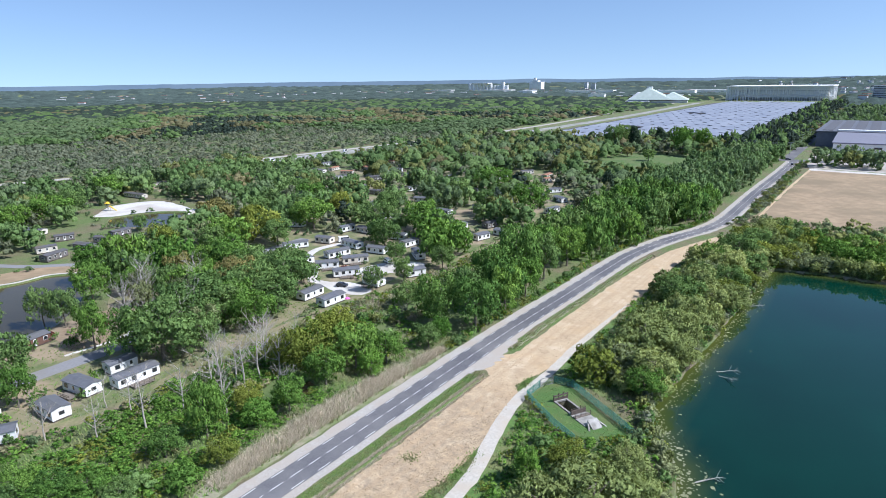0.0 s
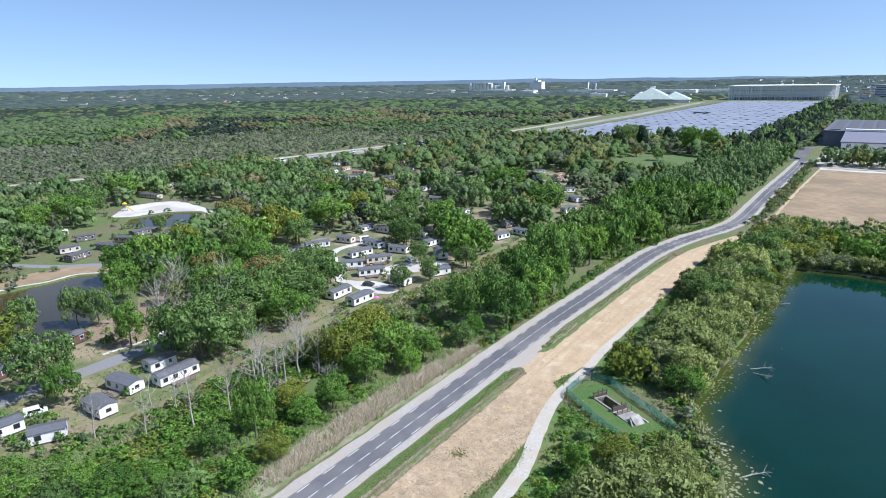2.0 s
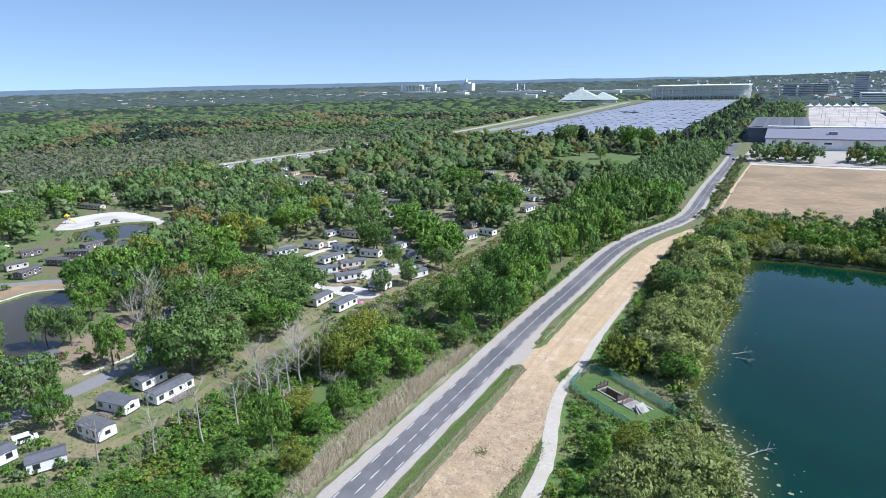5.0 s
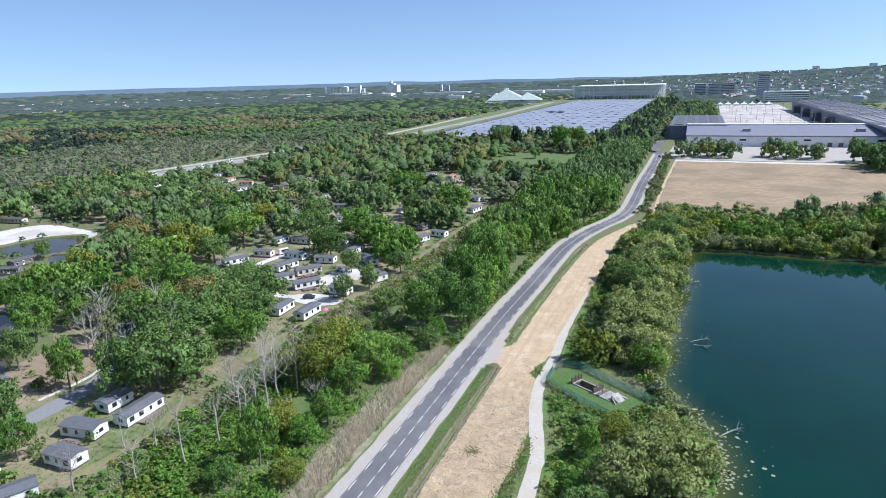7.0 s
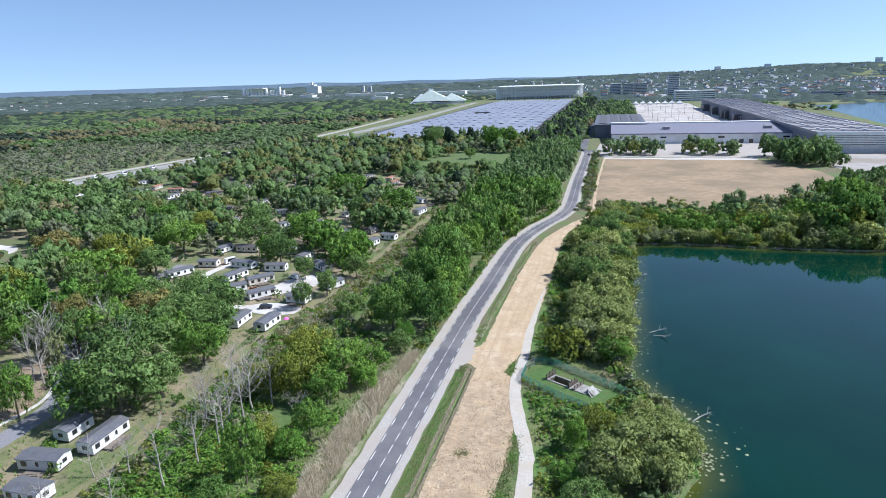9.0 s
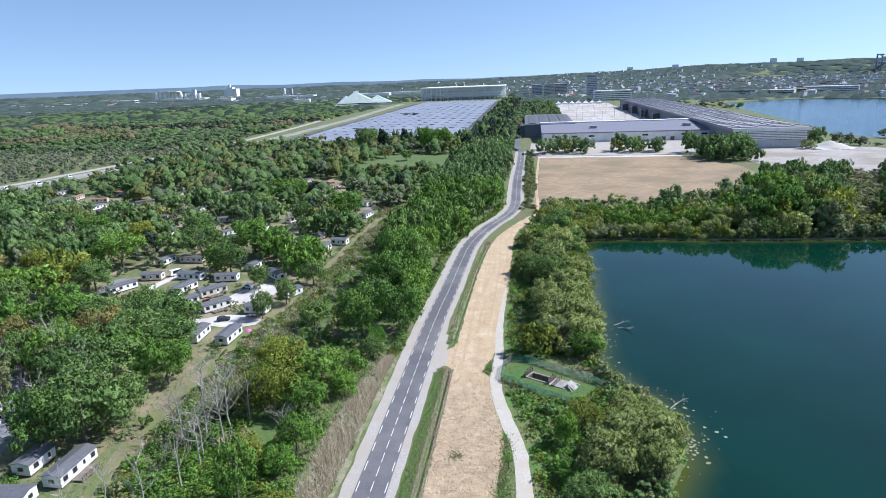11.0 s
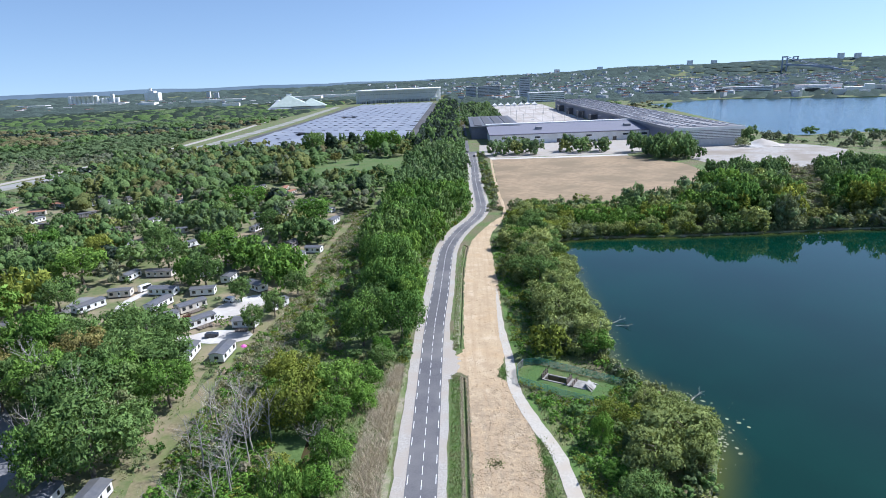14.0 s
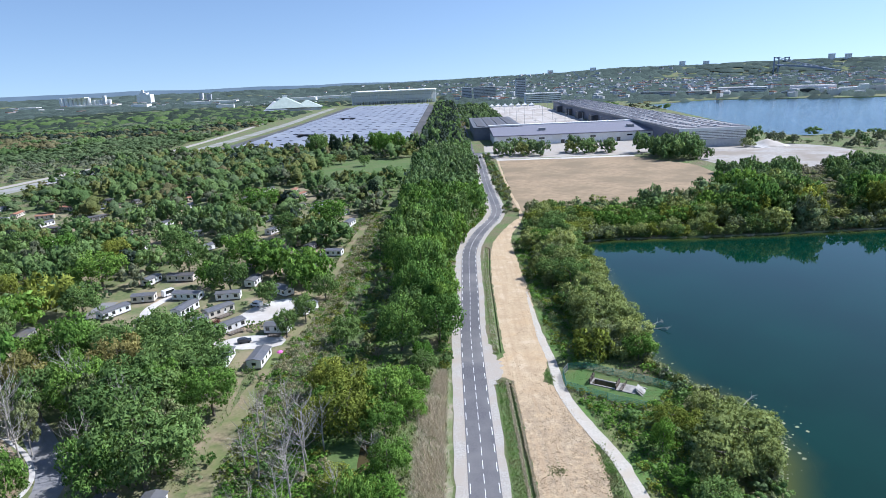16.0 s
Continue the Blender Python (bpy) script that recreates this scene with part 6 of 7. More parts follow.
for x, y in scatter(112, 322, 330, 430, 8.0, 36, 0.5):
    if abs(x - 101 - 0.5 * (y - 270)) < 11:
        north.append((rnd.choice(["willow", "olive", "straw"]), x, y, 0, rnd.uniform(1.5, 3.0), rnd.uniform(4, 5.5)))
    else:
        north.append((rnd.choice(["beech", "oak", "ash"]), x, y, 0, rnd.uniform(6, 12), rnd.uniform(4, 5.5)))
north += [("beech", 214, 591, 0, 17, 9.0), ("willow", 197, 566, 0, 8, 8.0), ("scrub", 236, 598, 0, 10, 7.0), ("scrub", 252, 612, 0, 8, 7.0), ("oak", 300, 640, 0, 9, 9.0)]
for k, x in enumerate((-33, -27, -19, -14, -8, -1, 3, 34, 40, 47, 52, 57, 66, 71)):
    h = (15, 12, 16, 13, 15, 13, 15, 12, 16, 15, 10, 6, 14, 11)[k]
    north.append((("ash", "oak", "ash", "olive")[k % 4], x, 566 + 9 * (k % 3), 0, h, 0.5 * h + rnd.uniform(1.5, 3.0)))
    north.append(("shrub", x + rnd.uniform(-3, 3), 562 + 9 * (k % 3), 0, rnd.uniform(2.5, 4.5), rnd.uniform(2.6, 3.6)))
for x, y in scatter(205, 520, 400, 705, 11.0, 57, 0.5):
    if not inside(x, y, YARD) and rnd.random() < (0.5 if y < 610 else 0.25):
        north.append((rnd.choice(["ash", "scrub", "oak", "scrub"]), x, y, 0, rnd.uniform(2.5, 10), rnd.uniform(3.5, 5.5)))
for x, y in scatter(98, 498, 136, 560, 8.6, 38, 0.5):
    h = rnd.uniform(8, 20)
    north.append((rnd.choice(["beech", "ash", "oak"]), x, y, 0, h, 0.32 * h + rnd.uniform(1.0, 2.4)))
for x, y in scatter(-52, 318, -43.5, 590, 3.2, 39, -1.0):
    if rnd.random() < 0.75:
        north.append((rnd.choice(["shrub", "olive", "scrub"]), x, y, 0, rnd.uniform(0.7, 2.6), rnd.uniform(1.5, 2.5)))
tall_ones = [q for q in north if 250 < q[2] < 335 and q[1] >= 70 and q[4] > 12]
north = [q for q in north if q not in tall_ones]
woods("woods", tall_ones, 1, "tall green trees behind the lake shore")
woods("woods", [q for q in north if q[2] < 290 and q[1] < 70], 1, "green trees and bushes along the lake")
woods("woods", [q for q in north if q[2] >= 290 or q[1] >= 70], 2, "green trees and bushes round the field")

solid("grass_strip", slab(ragged([(-121, 60), (-104, 60), (-104, 130), (-103, 200), (-102, 330), (-113, 332), (-122, 330), (-122, 200), (-121, 130)], 0.6, 5.0, 19), -0.1, 0.03), "turf", "green grass strip behind the roadside trees", "grass", kind="structure")

# the pale waterline of the north shore
edge = curve([(-21, 252.6), (-5, 254.6), (40, 252.6), (110, 254.6), (200, 257.6), (318, 258.6)], 2.0)
solid("shore_edge", slab_between(offset(edge, -1.0) + rng.normal(0, 0.35, edge.shape), offset(edge, 0.9) + rng.normal(0, 0.45, edge.shape), -0.9, -0.05), "litter", "pale strip of dry litter along the waterline", "bank", kind="structure")

# the village woods
def stand(x, y):
    """Kinds keep together in loose groups."""
    g_ = noise.noise(Vector((x / 34.0, y / 34.0, 7.1))) + 0.5 * noise.noise(Vector((x / 9.0, y / 9.0, 1.1)))
    return "ash" if g_ < -0.3 else "birch" if g_ < -0.16 else "ash" if g_ < -0.04 else "oak" if g_ < 0.28 else "olive" if g_ < 0.42 else "bronze" if g_ < 0.55 else "pine"


camp = []
for x, y in scatter(-440, 20, -134, 330, 12.2, 41, 1.6):
    if not clear_of_placed([(x, y)])[0] or in_sight(x, y):
        continue
    kind = rnd.choice([stand(x, y)] * 5 + ["oak"])
    h = rnd.uniform(8.0, 16) * (0.92 if y > 230 else 1.0)
    row = (kind, x, y, h, (h * 0.38 if kind == "birch" else h * 0.54) + rnd.uniform(0.4, 3.2))
    if x > -200 and y < 190 and math.hypot(x + 50, y + 20) < 212:
        tree(*row, int(x * 7 + y * 3) % 97)
    else:
        camp.append((kind, x, y, 0, *row[3:]))
hedges = []
for x, y in scatter(-420, 30, -134, 420, 4.6, 48, 0.3, False):
    if clear_of_placed([(x, y)])[0] and not any(inside(x, y, q) for q in YARDS) and rnd.random() < 0.27 and noise.noise(Vector((x / 26.0, y / 26.0, 2.0))) > -0.18:
        tall = rnd.uniform(0.9, 3.2)
        hedges.append((rnd.choice(["shrub", "beech", "ash", "oak", "scrub", "ash"]), x, y, 0, tall, 0.4 * tall + rnd.uniform(0.7, 1.4)))
woods("hedges", [q for q in hedges if math.hypot(q[1] + 50, q[2] + 20) < 215], 5, "garden hedges and shrubs between the mobile homes")
woods("hedges", [q for q in hedges if math.hypot(q[1] + 50, q[2] + 20) >= 215], 3, "garden hedges and shrubs between the mobile homes")
woods("woods", [q for q in camp if math.hypot(q[1] + 50, q[2] + 20) < 262], 1, "mixed green trees of the holiday village")
woods("woods", [q for q in camp if math.hypot(q[1] + 50, q[2] + 20) >= 262], 2, "mixed green trees behind the village")
mid = []
for x, y in scatter(-760, 330, -118, 680, 12.4, 42, 1.2):
    if math.hypot(x + 60, y + 20) < 330 and x < -420:
        continue
    beyond = x - np.interp(y, BYPASS[:, 1], BYPASS[:, 0])
    if -9 < beyond < (62 if y < 520 else 30) and (beyond < 36 or rnd.random() < 0.6):
        continue
    wild = beyond < 0
    if not wild and in_sight(x, y):
        continue
    kind = rnd.choice(["scrub", "scrub", "scrub", "birch", "ash"] if wild else [stand(x, y)] * 6 + ["oak", "olive"])
    h = rnd.uniform(2.5, 6.5) if wild else rnd.uniform(6, 15) * (0.6 if beyond < 100 and y < 520 else 1.0)
    mid.append((kind, x, y, 0, h, (rnd.uniform(3.6, 7.5) if wild else h * 0.55 + rnd.uniform(1.6, 4.4))))
for x, y in scatter(-760, 60, -440, 330, 8.6, 43, 1.2):
    if -9 < x - np.interp(y, BYPASS[:, 1], BYPASS[:, 0]) < 34:
        continue
    mid.append((rnd.choice(["scrub", "ash", "scrub", "scrub"]), x, y, 0, rnd.uniform(2.5, 6.5), rnd.uniform(3.6, 7.0)))
woods("woods", mid, 3, "mixed green woods behind the village")

# the far woods, in ever larger clumps, each stand mostly of one kind
far, last = [], []
r = np.random.RandomState(44)
CLEAR_FAR += [(x, y, w) for x, y, w, _ in SHEDS]
ring = 600.0
while ring < 4750:
    step = max(8.8, (0.0142 if ring < 1500 else 0.0108) * ring)
    az = np.arange(-72, 44, np.degrees(step / ring))
    az = np.radians(az + r.uniform(-0.4, 0.4, len(az)) * np.degrees(step / ring))
    rr = ring + r.uniform(-0.9, 0.9, len(az)) * step
    x, y = -60 + rr * np.sin(az), -20 + rr * np.cos(az)
    ok = ~inside(x, y, BIG_LAKE) & ~((x > -455) & (x < -108) & (y > 640) & (y < 2280)) & ~((x > -66) & (x < 225) & (y > 560) & (y < 1600)) & ~((x > -760) & (y < 680))
    ok &= ~((x > 100) & (x < 345) & (y < 1400) & ((y < 1100) | (r.uniform(size=len(x)) < 0.72))) & ~((x > 200) & (y > 1280) & (y < 1560) & (x < 1150) & (r.uniform(size=len(x)) < 0.8))
    ok &= ~((abs(x + 830) < 150) & (abs(y - 1540) < 75)) & ~((abs(x + 1300) < 200) & (abs(y - 1900) < 60))
    for cx, cy, cw in CLEAR_FAR:
        u = (x - cx) - (y - cy) * (cx + 40) / (cy + 20)
        ok &= ~((abs(u) < cw / 2 + 12) & (y > cy - 0.09 * cy) & (y < cy + 40))
    town = (x > -60 + 0.02 * y) & (y > 1500)
    ok &= ~(town & (r.uniform(size=len(x)) < 0.12))
    zz = rise(x, y)
    for xi, yi, zi, good in zip(x, y, zz, ok):
        if good:
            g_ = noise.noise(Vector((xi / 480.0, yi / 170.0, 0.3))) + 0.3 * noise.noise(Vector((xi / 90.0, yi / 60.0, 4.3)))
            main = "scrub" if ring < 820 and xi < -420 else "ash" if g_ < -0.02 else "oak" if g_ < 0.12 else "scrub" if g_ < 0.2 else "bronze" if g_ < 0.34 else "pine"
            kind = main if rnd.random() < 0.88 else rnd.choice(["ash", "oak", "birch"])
            # half turned to blue-green pine, standing in for the bluish tone of distance
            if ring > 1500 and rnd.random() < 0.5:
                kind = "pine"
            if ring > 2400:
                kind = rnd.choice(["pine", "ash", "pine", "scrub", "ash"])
            h = rnd.uniform(5.0, 8.0) if main in ("scrub", "birch", "ash") else rnd.uniform(8, 12)
            if ring > 2000:
                h = rnd.uniform(6, 12)
            sunk = 0.6 if zi < 2 else 7.0
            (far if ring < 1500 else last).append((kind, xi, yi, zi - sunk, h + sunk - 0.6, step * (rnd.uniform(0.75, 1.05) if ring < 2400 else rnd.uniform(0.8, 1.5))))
    ring += step
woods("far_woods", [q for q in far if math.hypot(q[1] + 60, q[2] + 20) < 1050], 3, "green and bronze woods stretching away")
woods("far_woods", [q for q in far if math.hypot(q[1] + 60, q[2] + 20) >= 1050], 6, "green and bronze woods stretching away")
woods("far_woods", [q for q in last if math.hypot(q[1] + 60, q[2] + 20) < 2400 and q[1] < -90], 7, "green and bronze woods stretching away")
woods("far_woods", [q for q in last if math.hypot(q[1] + 60, q[2] + 20) >= 2400 or q[1] >= -90], 4, "woods near the horizon in painted haze blue")

# the dark avenue beside the car park
avenue = []
for x, y in scatter(-108, 600, -66, 1650, 11.0, 46, 0.0, False):
    avenue.append((rnd.choice(["pine", "pine", "pine", "oak"]), x, y, 0, rnd.uniform(12, 20), rnd.uniform(6.5, 9.5)))
for x, y in scatter(-200, 650, -110, 682, 9.0, 47, 0.0, False):
    if rnd.random() < 0.55:
        avenue.append((rnd.choice(["pine", "oak", "ash"]), x, y, 0, rnd.uniform(11, 18), rnd.uniform(5, 7)))
for x, y in scatter(-52, 920, 8, 1540, 13.0, 49, 0.0, False):
    avenue.append((rnd.choice(["pine", "oak", "ash", "ash"]), x, y, 0, rnd.uniform(8, 15), rnd.uniform(6, 9)))
woods("woods", avenue, 3, "dark avenue trees beside the car park")

# bare trees by the village edge
for k, (x, y, h) in enumerate(((-112, 81, 13), (-118, 92, 12), (-121, 80, 13), (-113, 86, 14), (-116, 82, 12), (-110, 90, 12), (-114, 76, 12), (-124, 96, 11), (-113, 66, 12), (-124, 60, 9), (-104, 70, 9), (-150, 90, 12), (-158, 84, 13), (-172, 86, 14), (-128, 44, 10), (-119, 50, 9), (-127, 100, 10), (-176, 112, 14), (-182, 98, 14), (-113, 73, 12), (-115, 58, 13), (-99, 82, 9), (-125, 84, 9), (-122, 106, 9), (-131, 58, 8))):
    bare_tree(x, y, h, k + 1)
for k, (x, y, h) in enumerate(((-181, 96, 15), (-184, 99, 16), (-179, 89, 13), (-170, 108, 14), (-156, 98, 13))):
    bare_tree(x, y, h, k + 31, "pale_bark")


solid("reed_bed", slab(ragged([(-83.4, 50), (-83.6, 124), (-86, 125), (-90, 104), (-91.5, 84), (-91, 66), (-87, 50)], 0.35, 2.0, 63), -0.1, 0.035), "litter", "brown litter of dry reeds beside the road", "verge", kind="structure")


def reeds():
    """A strip of dry reed stems along the road."""
    r = np.random.RandomState(8)
    n_ = 20000
    y = r.uniform(54, 124, n_)
    x = -84.5 - r.beta(1.1, 1.6, n_) * np.interp(y, [54, 70, 100, 124], [4, 7, 7, 2])
    h = r.uniform(0.6, 1.9, n_)
    thin = np.sin(y / 3.1) + np.sin(y / 1.7 + x / 1.3) + r.normal(0, 0.7, n_) < -1.0
    h[thin] *= 0.3
    an = r.uniform(0, 2 * math.pi, n_)
    lx, ly = r.normal(0, 0.75, n_), r.normal(0, 0.75, n_)
    w = 0.05
    a_ = np.stack([x - w * np.cos(an), y - w * np.sin(an), 0 * x], 1)
    c_ = np.stack([x + w * np.cos(an), y + w * np.sin(an), 0 * x], 1)
    d_ = np.stack([x + lx, y + ly, h], 1)
    v = np.stack([a_, c_, d_], 1).reshape(-1, 3)
    tagged(new("reeds", np_mesh("reeds", v, np.arange(len(v)).reshape(-1, 3), "reed")), "dry straw-coloured reeds beside the road", "reeds", kind="stuff")


reeds()


# ---- the sluice and its fence ----
def sluice():
    ob = thing("sluice", "old concrete sluice with a dark basin and steel gate", "sluice", at=lock_pose)
    for y0, y1 in ((-1.75, -1.3), (1.3, 1.75)):
        part("basin_wall", boxed(-4.9, y0, -2.4, 1.2, y1, 0.25), "concrete", ob)
    part("basin_wall", boxed(-5.0, -1.75, -2.4, -4.6, 1.75, 0.32), "concrete", ob)
    part("basin_floor", boxed(-4.6, -1.3, -2.3, 1.2, 1.3, -2.0), "rust", ob)
    part("slab", boxed(1.2, -2.0, -0.4, 6.2, 2.0, 0.22), "concrete", ob)
    gate = part("gate", boxed(1.3, -1.9, 0.2, 1.55, 1.9, 1.1), "rust", ob)
    for y in (-1.9, -0.7, 0.6, 1.8):
        part("post", boxed(1.25, y, 0.2, 1.4, y + 0.12, 2.0 if abs(y) < 1 else 1.5), "rust", gate)
    for z in (1.15, 1.45):
        part("rail", boxed(1.28, -1.9, z, 1.36, 1.92, z + 0.07), "rust", gate)
    walk_ = part("footbridge", boxed(2.3, -2.0, 0.2, 3.1, 2.0, 0.42), "wood", ob)
    for y in (-1.95, -0.6, 0.7, 1.9):
        part("post", boxed(3.0, y, 0.2, 3.1, y + 0.1, 1.4), "rust", walk_)
    part("rail", boxed(3.0, -1.95, 1.32, 3.08, 2.0, 1.4), "rust", walk_)
    head = part("head_frame", boxed(-5.15, -1.95, 1.35, -4.9, 1.95, 1.6), "rust", ob)
    for y in (-1.9, -0.65, 0.55, 1.7):
        part("post", boxed(-5.12, y, 0.1, -4.93, y + 0.2, 2.1 if abs(y) < 1 else 1.7), "rust", head)
    part("screen_board", boxed(-5.08, -1.8, 0.3, -5.0, 1.8, 0.95), "rust", head)
    # splayed wing walls at the outlet
    for s in (-1, 1):
        bm = bmesh.new()
        pts = [(6.0, s * 1.2), (9.2, s * 3.0), (9.4, s * 2.7), (6.0, s * 0.9)]
        low = [bm.verts.new((x, y, -1.6)) for x, y in pts]
        up = [bm.verts.new((x, y, 1.0 if x < 7 else -0.5)) for x, y in pts]
        bm.faces.new(up)
        bm.faces.new(low[::-1])
        for i in range(4):
            j = (i + 1) % 4
            bm.faces.new((low[i], low[j], up[j], up[i]))
        bmesh.ops.recalc_face_normals(bm, faces=bm.faces)
        part("wing_wall", bm, "concrete", ob)
    bm = bmesh.new()
    prism(bm, [(6.0, 0.0), (6.0, 1.3), (8.6, -0.3), (8.6, -0.6)], -1.2, 1.2)
    part("headwall", bm, "concrete", ob)
    part("grating", boxed(5.9, -0.9, 0.1, 6.02, 0.9, 0.95), "glass", ob)


sluice()
lp, pit = LAWN, LOCK_PIT
vs, _, fs, *_ = delaunay_2d_cdt([Vector(p) for p in lp] + [Vector(p) for p in pit], [(i, (i + 1) % len(lp)) for i in range(len(lp))] + [(len(lp) + i, len(lp) + (i + 1) % 4) for i in range(4)], [], 1, 1e-4)
bm = bmesh.new()
bv = [bm.verts.new((v[0], v[1], 0.05)) for v in vs]
for f in fs:
    c = sum((vs[i] for i in f), Vector((0, 0))) / len(f)
    if not inside(c.x, c.y, pit):
        bm.faces.new([bv[i] for i in f])
bmesh.ops.recalc_face_normals(bm, faces=bm.faces)
solid("lawn", bm, "lawn", "bright mown grass round the sluice", "lawn", kind="structure")


def wire_fence(points, label, height=1.9):
    ob = thing("fence", label, "fence")
    for (x0, y0), (x1, y1) in zip(points, points[1:]):
        n_ = max(1, round(math.hypot(x1 - x0, y1 - y0) / 2.5))
        turn = math.degrees(math.atan2(y1 - y0, x1 - x0))
        span = math.hypot(x1 - x0, y1 - y0) / n_
        for k in range(n_):
            m_ = pose(x0 + (x1 - x0) * k / n_, y0 + (y1 - y0) * k / n_, 0, 0, 0, turn)
            bm = bmesh.new()
            box(bm, -0.045, -0.045, -0.1, 0.045, 0.045, height + 0.05)
            part("post", bm, "green_wire", ob).matrix_basis = m_
            bm = bmesh.new()
            for j in range(1, 21):
                px = span * j / 21
                box(bm, px - 0.016, -0.012, 0.05, px + 0.016, 0.012, height)
            for z in (0.1, 0.5, 0.95, 1.4, height - 0.06):
                box(bm, 0.0, -0.022, z - 0.022, span, 0.022, z + 0.022)
            part("mesh_panel", bm, "green_wire", ob).matrix_basis = m_


wire_fence([(-52.6, 123.4), (-48.4, 124.0), (-42, 119.6), (-35.3, 115.2), (-29.8, 111.2)], "green wire mesh fence along the sluice lawn")
wire_fence([(-54.6, 119.6), (-54.9, 113.8), (-50.2, 110.2), (-44.4, 106.0), (-38.5, 102.6)], "green wire mesh fence along the sluice lawn")
ob = thing("gate", "pale grey steel gate in the wire fence", "gate", at=pose(-54.6, 119.9, 0, 0, 0, 60))
part("gate_frame", boxed(0.0, -0.05, 0.05, 0.1, 0.05, 2.1), "steel", ob)
part("gate_frame", boxed(3.5, -0.05, 0.05, 3.6, 0.05, 2.1), "steel", ob)
for z in (0.1, 1.0, 2.0):
    part("gate_rail", boxed(0.1, -0.04, z, 3.5, 0.04, z + 0.08), "steel", ob)
for k in range(1, 16):
    part("gate_bar", boxed(0.1 + k * 0.215, -0.02, 0.1, 0.13 + k * 0.215, 0.02, 2.0), "steel", ob)


# ---- vehicles ----
def vehicle(x, y, turn, paint, label, long=4.6, tall=1.9, name="van"):
    ob = thing(name, label, name, at=pose(x, y, 0.06, 0, 0, turn))
    L = long / 2
    bm = bmesh.new()
    nose = 0.75 if name == "van" else 1.1
    prism(bm, [(-L, 0.35), (L, 0.35), (L, 0.95), (L - nose, 1.1), (L - nose - 0.75, tall), (-L + (0.08 if name == "van" else 0.7), tall), (-L, 1.1)], -0.9, 0.9)
    bmesh.ops.bevel(bm, geom=[e_ for e_ in bm.edges], offset=0.06, segments=1, affect="EDGES")
    body = part("body", bm, paint, ob)
    for s in (-1, 1):
        y0, y1 = sorted((s * 0.89, s * 0.93))
        part("side_window", boxed(-L + 0.9, y0, 1.12, L - nose - 0.6, y1, tall - 0.25), "glass", ob)
    bm = bmesh.new()
    q = [bm.verts.new(v) for v in ((L - nose + 0.02, -0.75, 1.14), (L - nose + 0.02, 0.75, 1.14), (L - nose - 0.66, 0.7, tall - 0.06), (L - nose - 0.66, -0.7, tall - 0.06))]
    bm.faces.new(q)
    bmesh.ops.solidify(bm, geom=bm.faces[:], thickness=-0.03)
    part("windscreen", bm, "glass", ob)
    for wx in (-L + 0.85, L - 0.85):
        for wy in (-0.82, 0.82):
            bm = bmesh.new()
            tube(bm, [(wx, wy - 0.11, 0.33), (wx, wy + 0.11, 0.33)], [0.33, 0.33], 10)
            part("wheel", bm, "rubber", ob)
    return ob


vehicle(-151.6, 180.2, 155, "paint_white", "white delivery van parked on pale gravel")
vehicle(-189.2, 195.6, 60, "paint_white", "white camper van parked between mobile homes", 6.0, 2.6)
vehicle(-145.8, 148.6, 20, "paint_dark", "dark hatchback parked on white gravel", 4.1, 1.5, "car")
vehicle(-160.8, 96.0, 300, "paint_white", "white estate car on the camp lane", 4.4, 1.5, "car")
vehicle(-148.6, 41.5, 70, "paint_white", "white van parked beside a mobile home")
vehicle(-166.0, 152.5, 40, "paint_white", "white camper van beside the camp lane", 6.0, 2.6)
lot = offset(BYPASS, 22)
for k, y in enumerate((318, 330, 344, 352, 371, 380, 396, 409, 433, 452, 470)):
    x = float(np.interp(y, lot[:, 1], lot[:, 0])) + (6, -4, 2)[k % 3]
    if k % 3:
        vehicle(x, y, 80 + 9 * (k % 4), "paint_white", "white camper van on the gravel parking lot", 6.2, 2.7)
    else:
        vehicle(x, y, 75 + 11 * (k % 4), "paint_dark", "dark car on the gravel parking lot", 4.3, 1.5, "car")
vehicle(-60.5, 600.0, 15, "paint_dark", "dark car turning at the junction", 4.4, 1.5, "car")
vehicle(-53.5, 566.0, 92, "paint_dark", "dark car on the grey road", 4.4, 1.5, "car")

solid("road", slab([(-66, 607), (-66, 1500), (-56, 1500), (-57, 607)], -0.1, 0.065), "asphalt", "grey asphalt avenue beyond the field", "road", kind="structure")
solid("road", slab([(-92, 592.2), (-30, 592.2), (-26, 606), (-92, 606)], -0.1, 0.07), "asphalt", "grey asphalt junction beyond the bare field", "road", kind="structure")


# ---- the gravel crossing over the ditch ----
solid("gravel_crossing", slab(ragged([(-74.0, 114.0), (-74.0, 142.0), (-71.6, 138.5), (-70.4, 131), (-69.6, 127), (-70.2, 122.6), (-71.4, 118)], 0.45, 0.8, 62), -0.1, 0.075), "gravel", "pale gravel crossing between road and sand", "crossing", kind="structure")


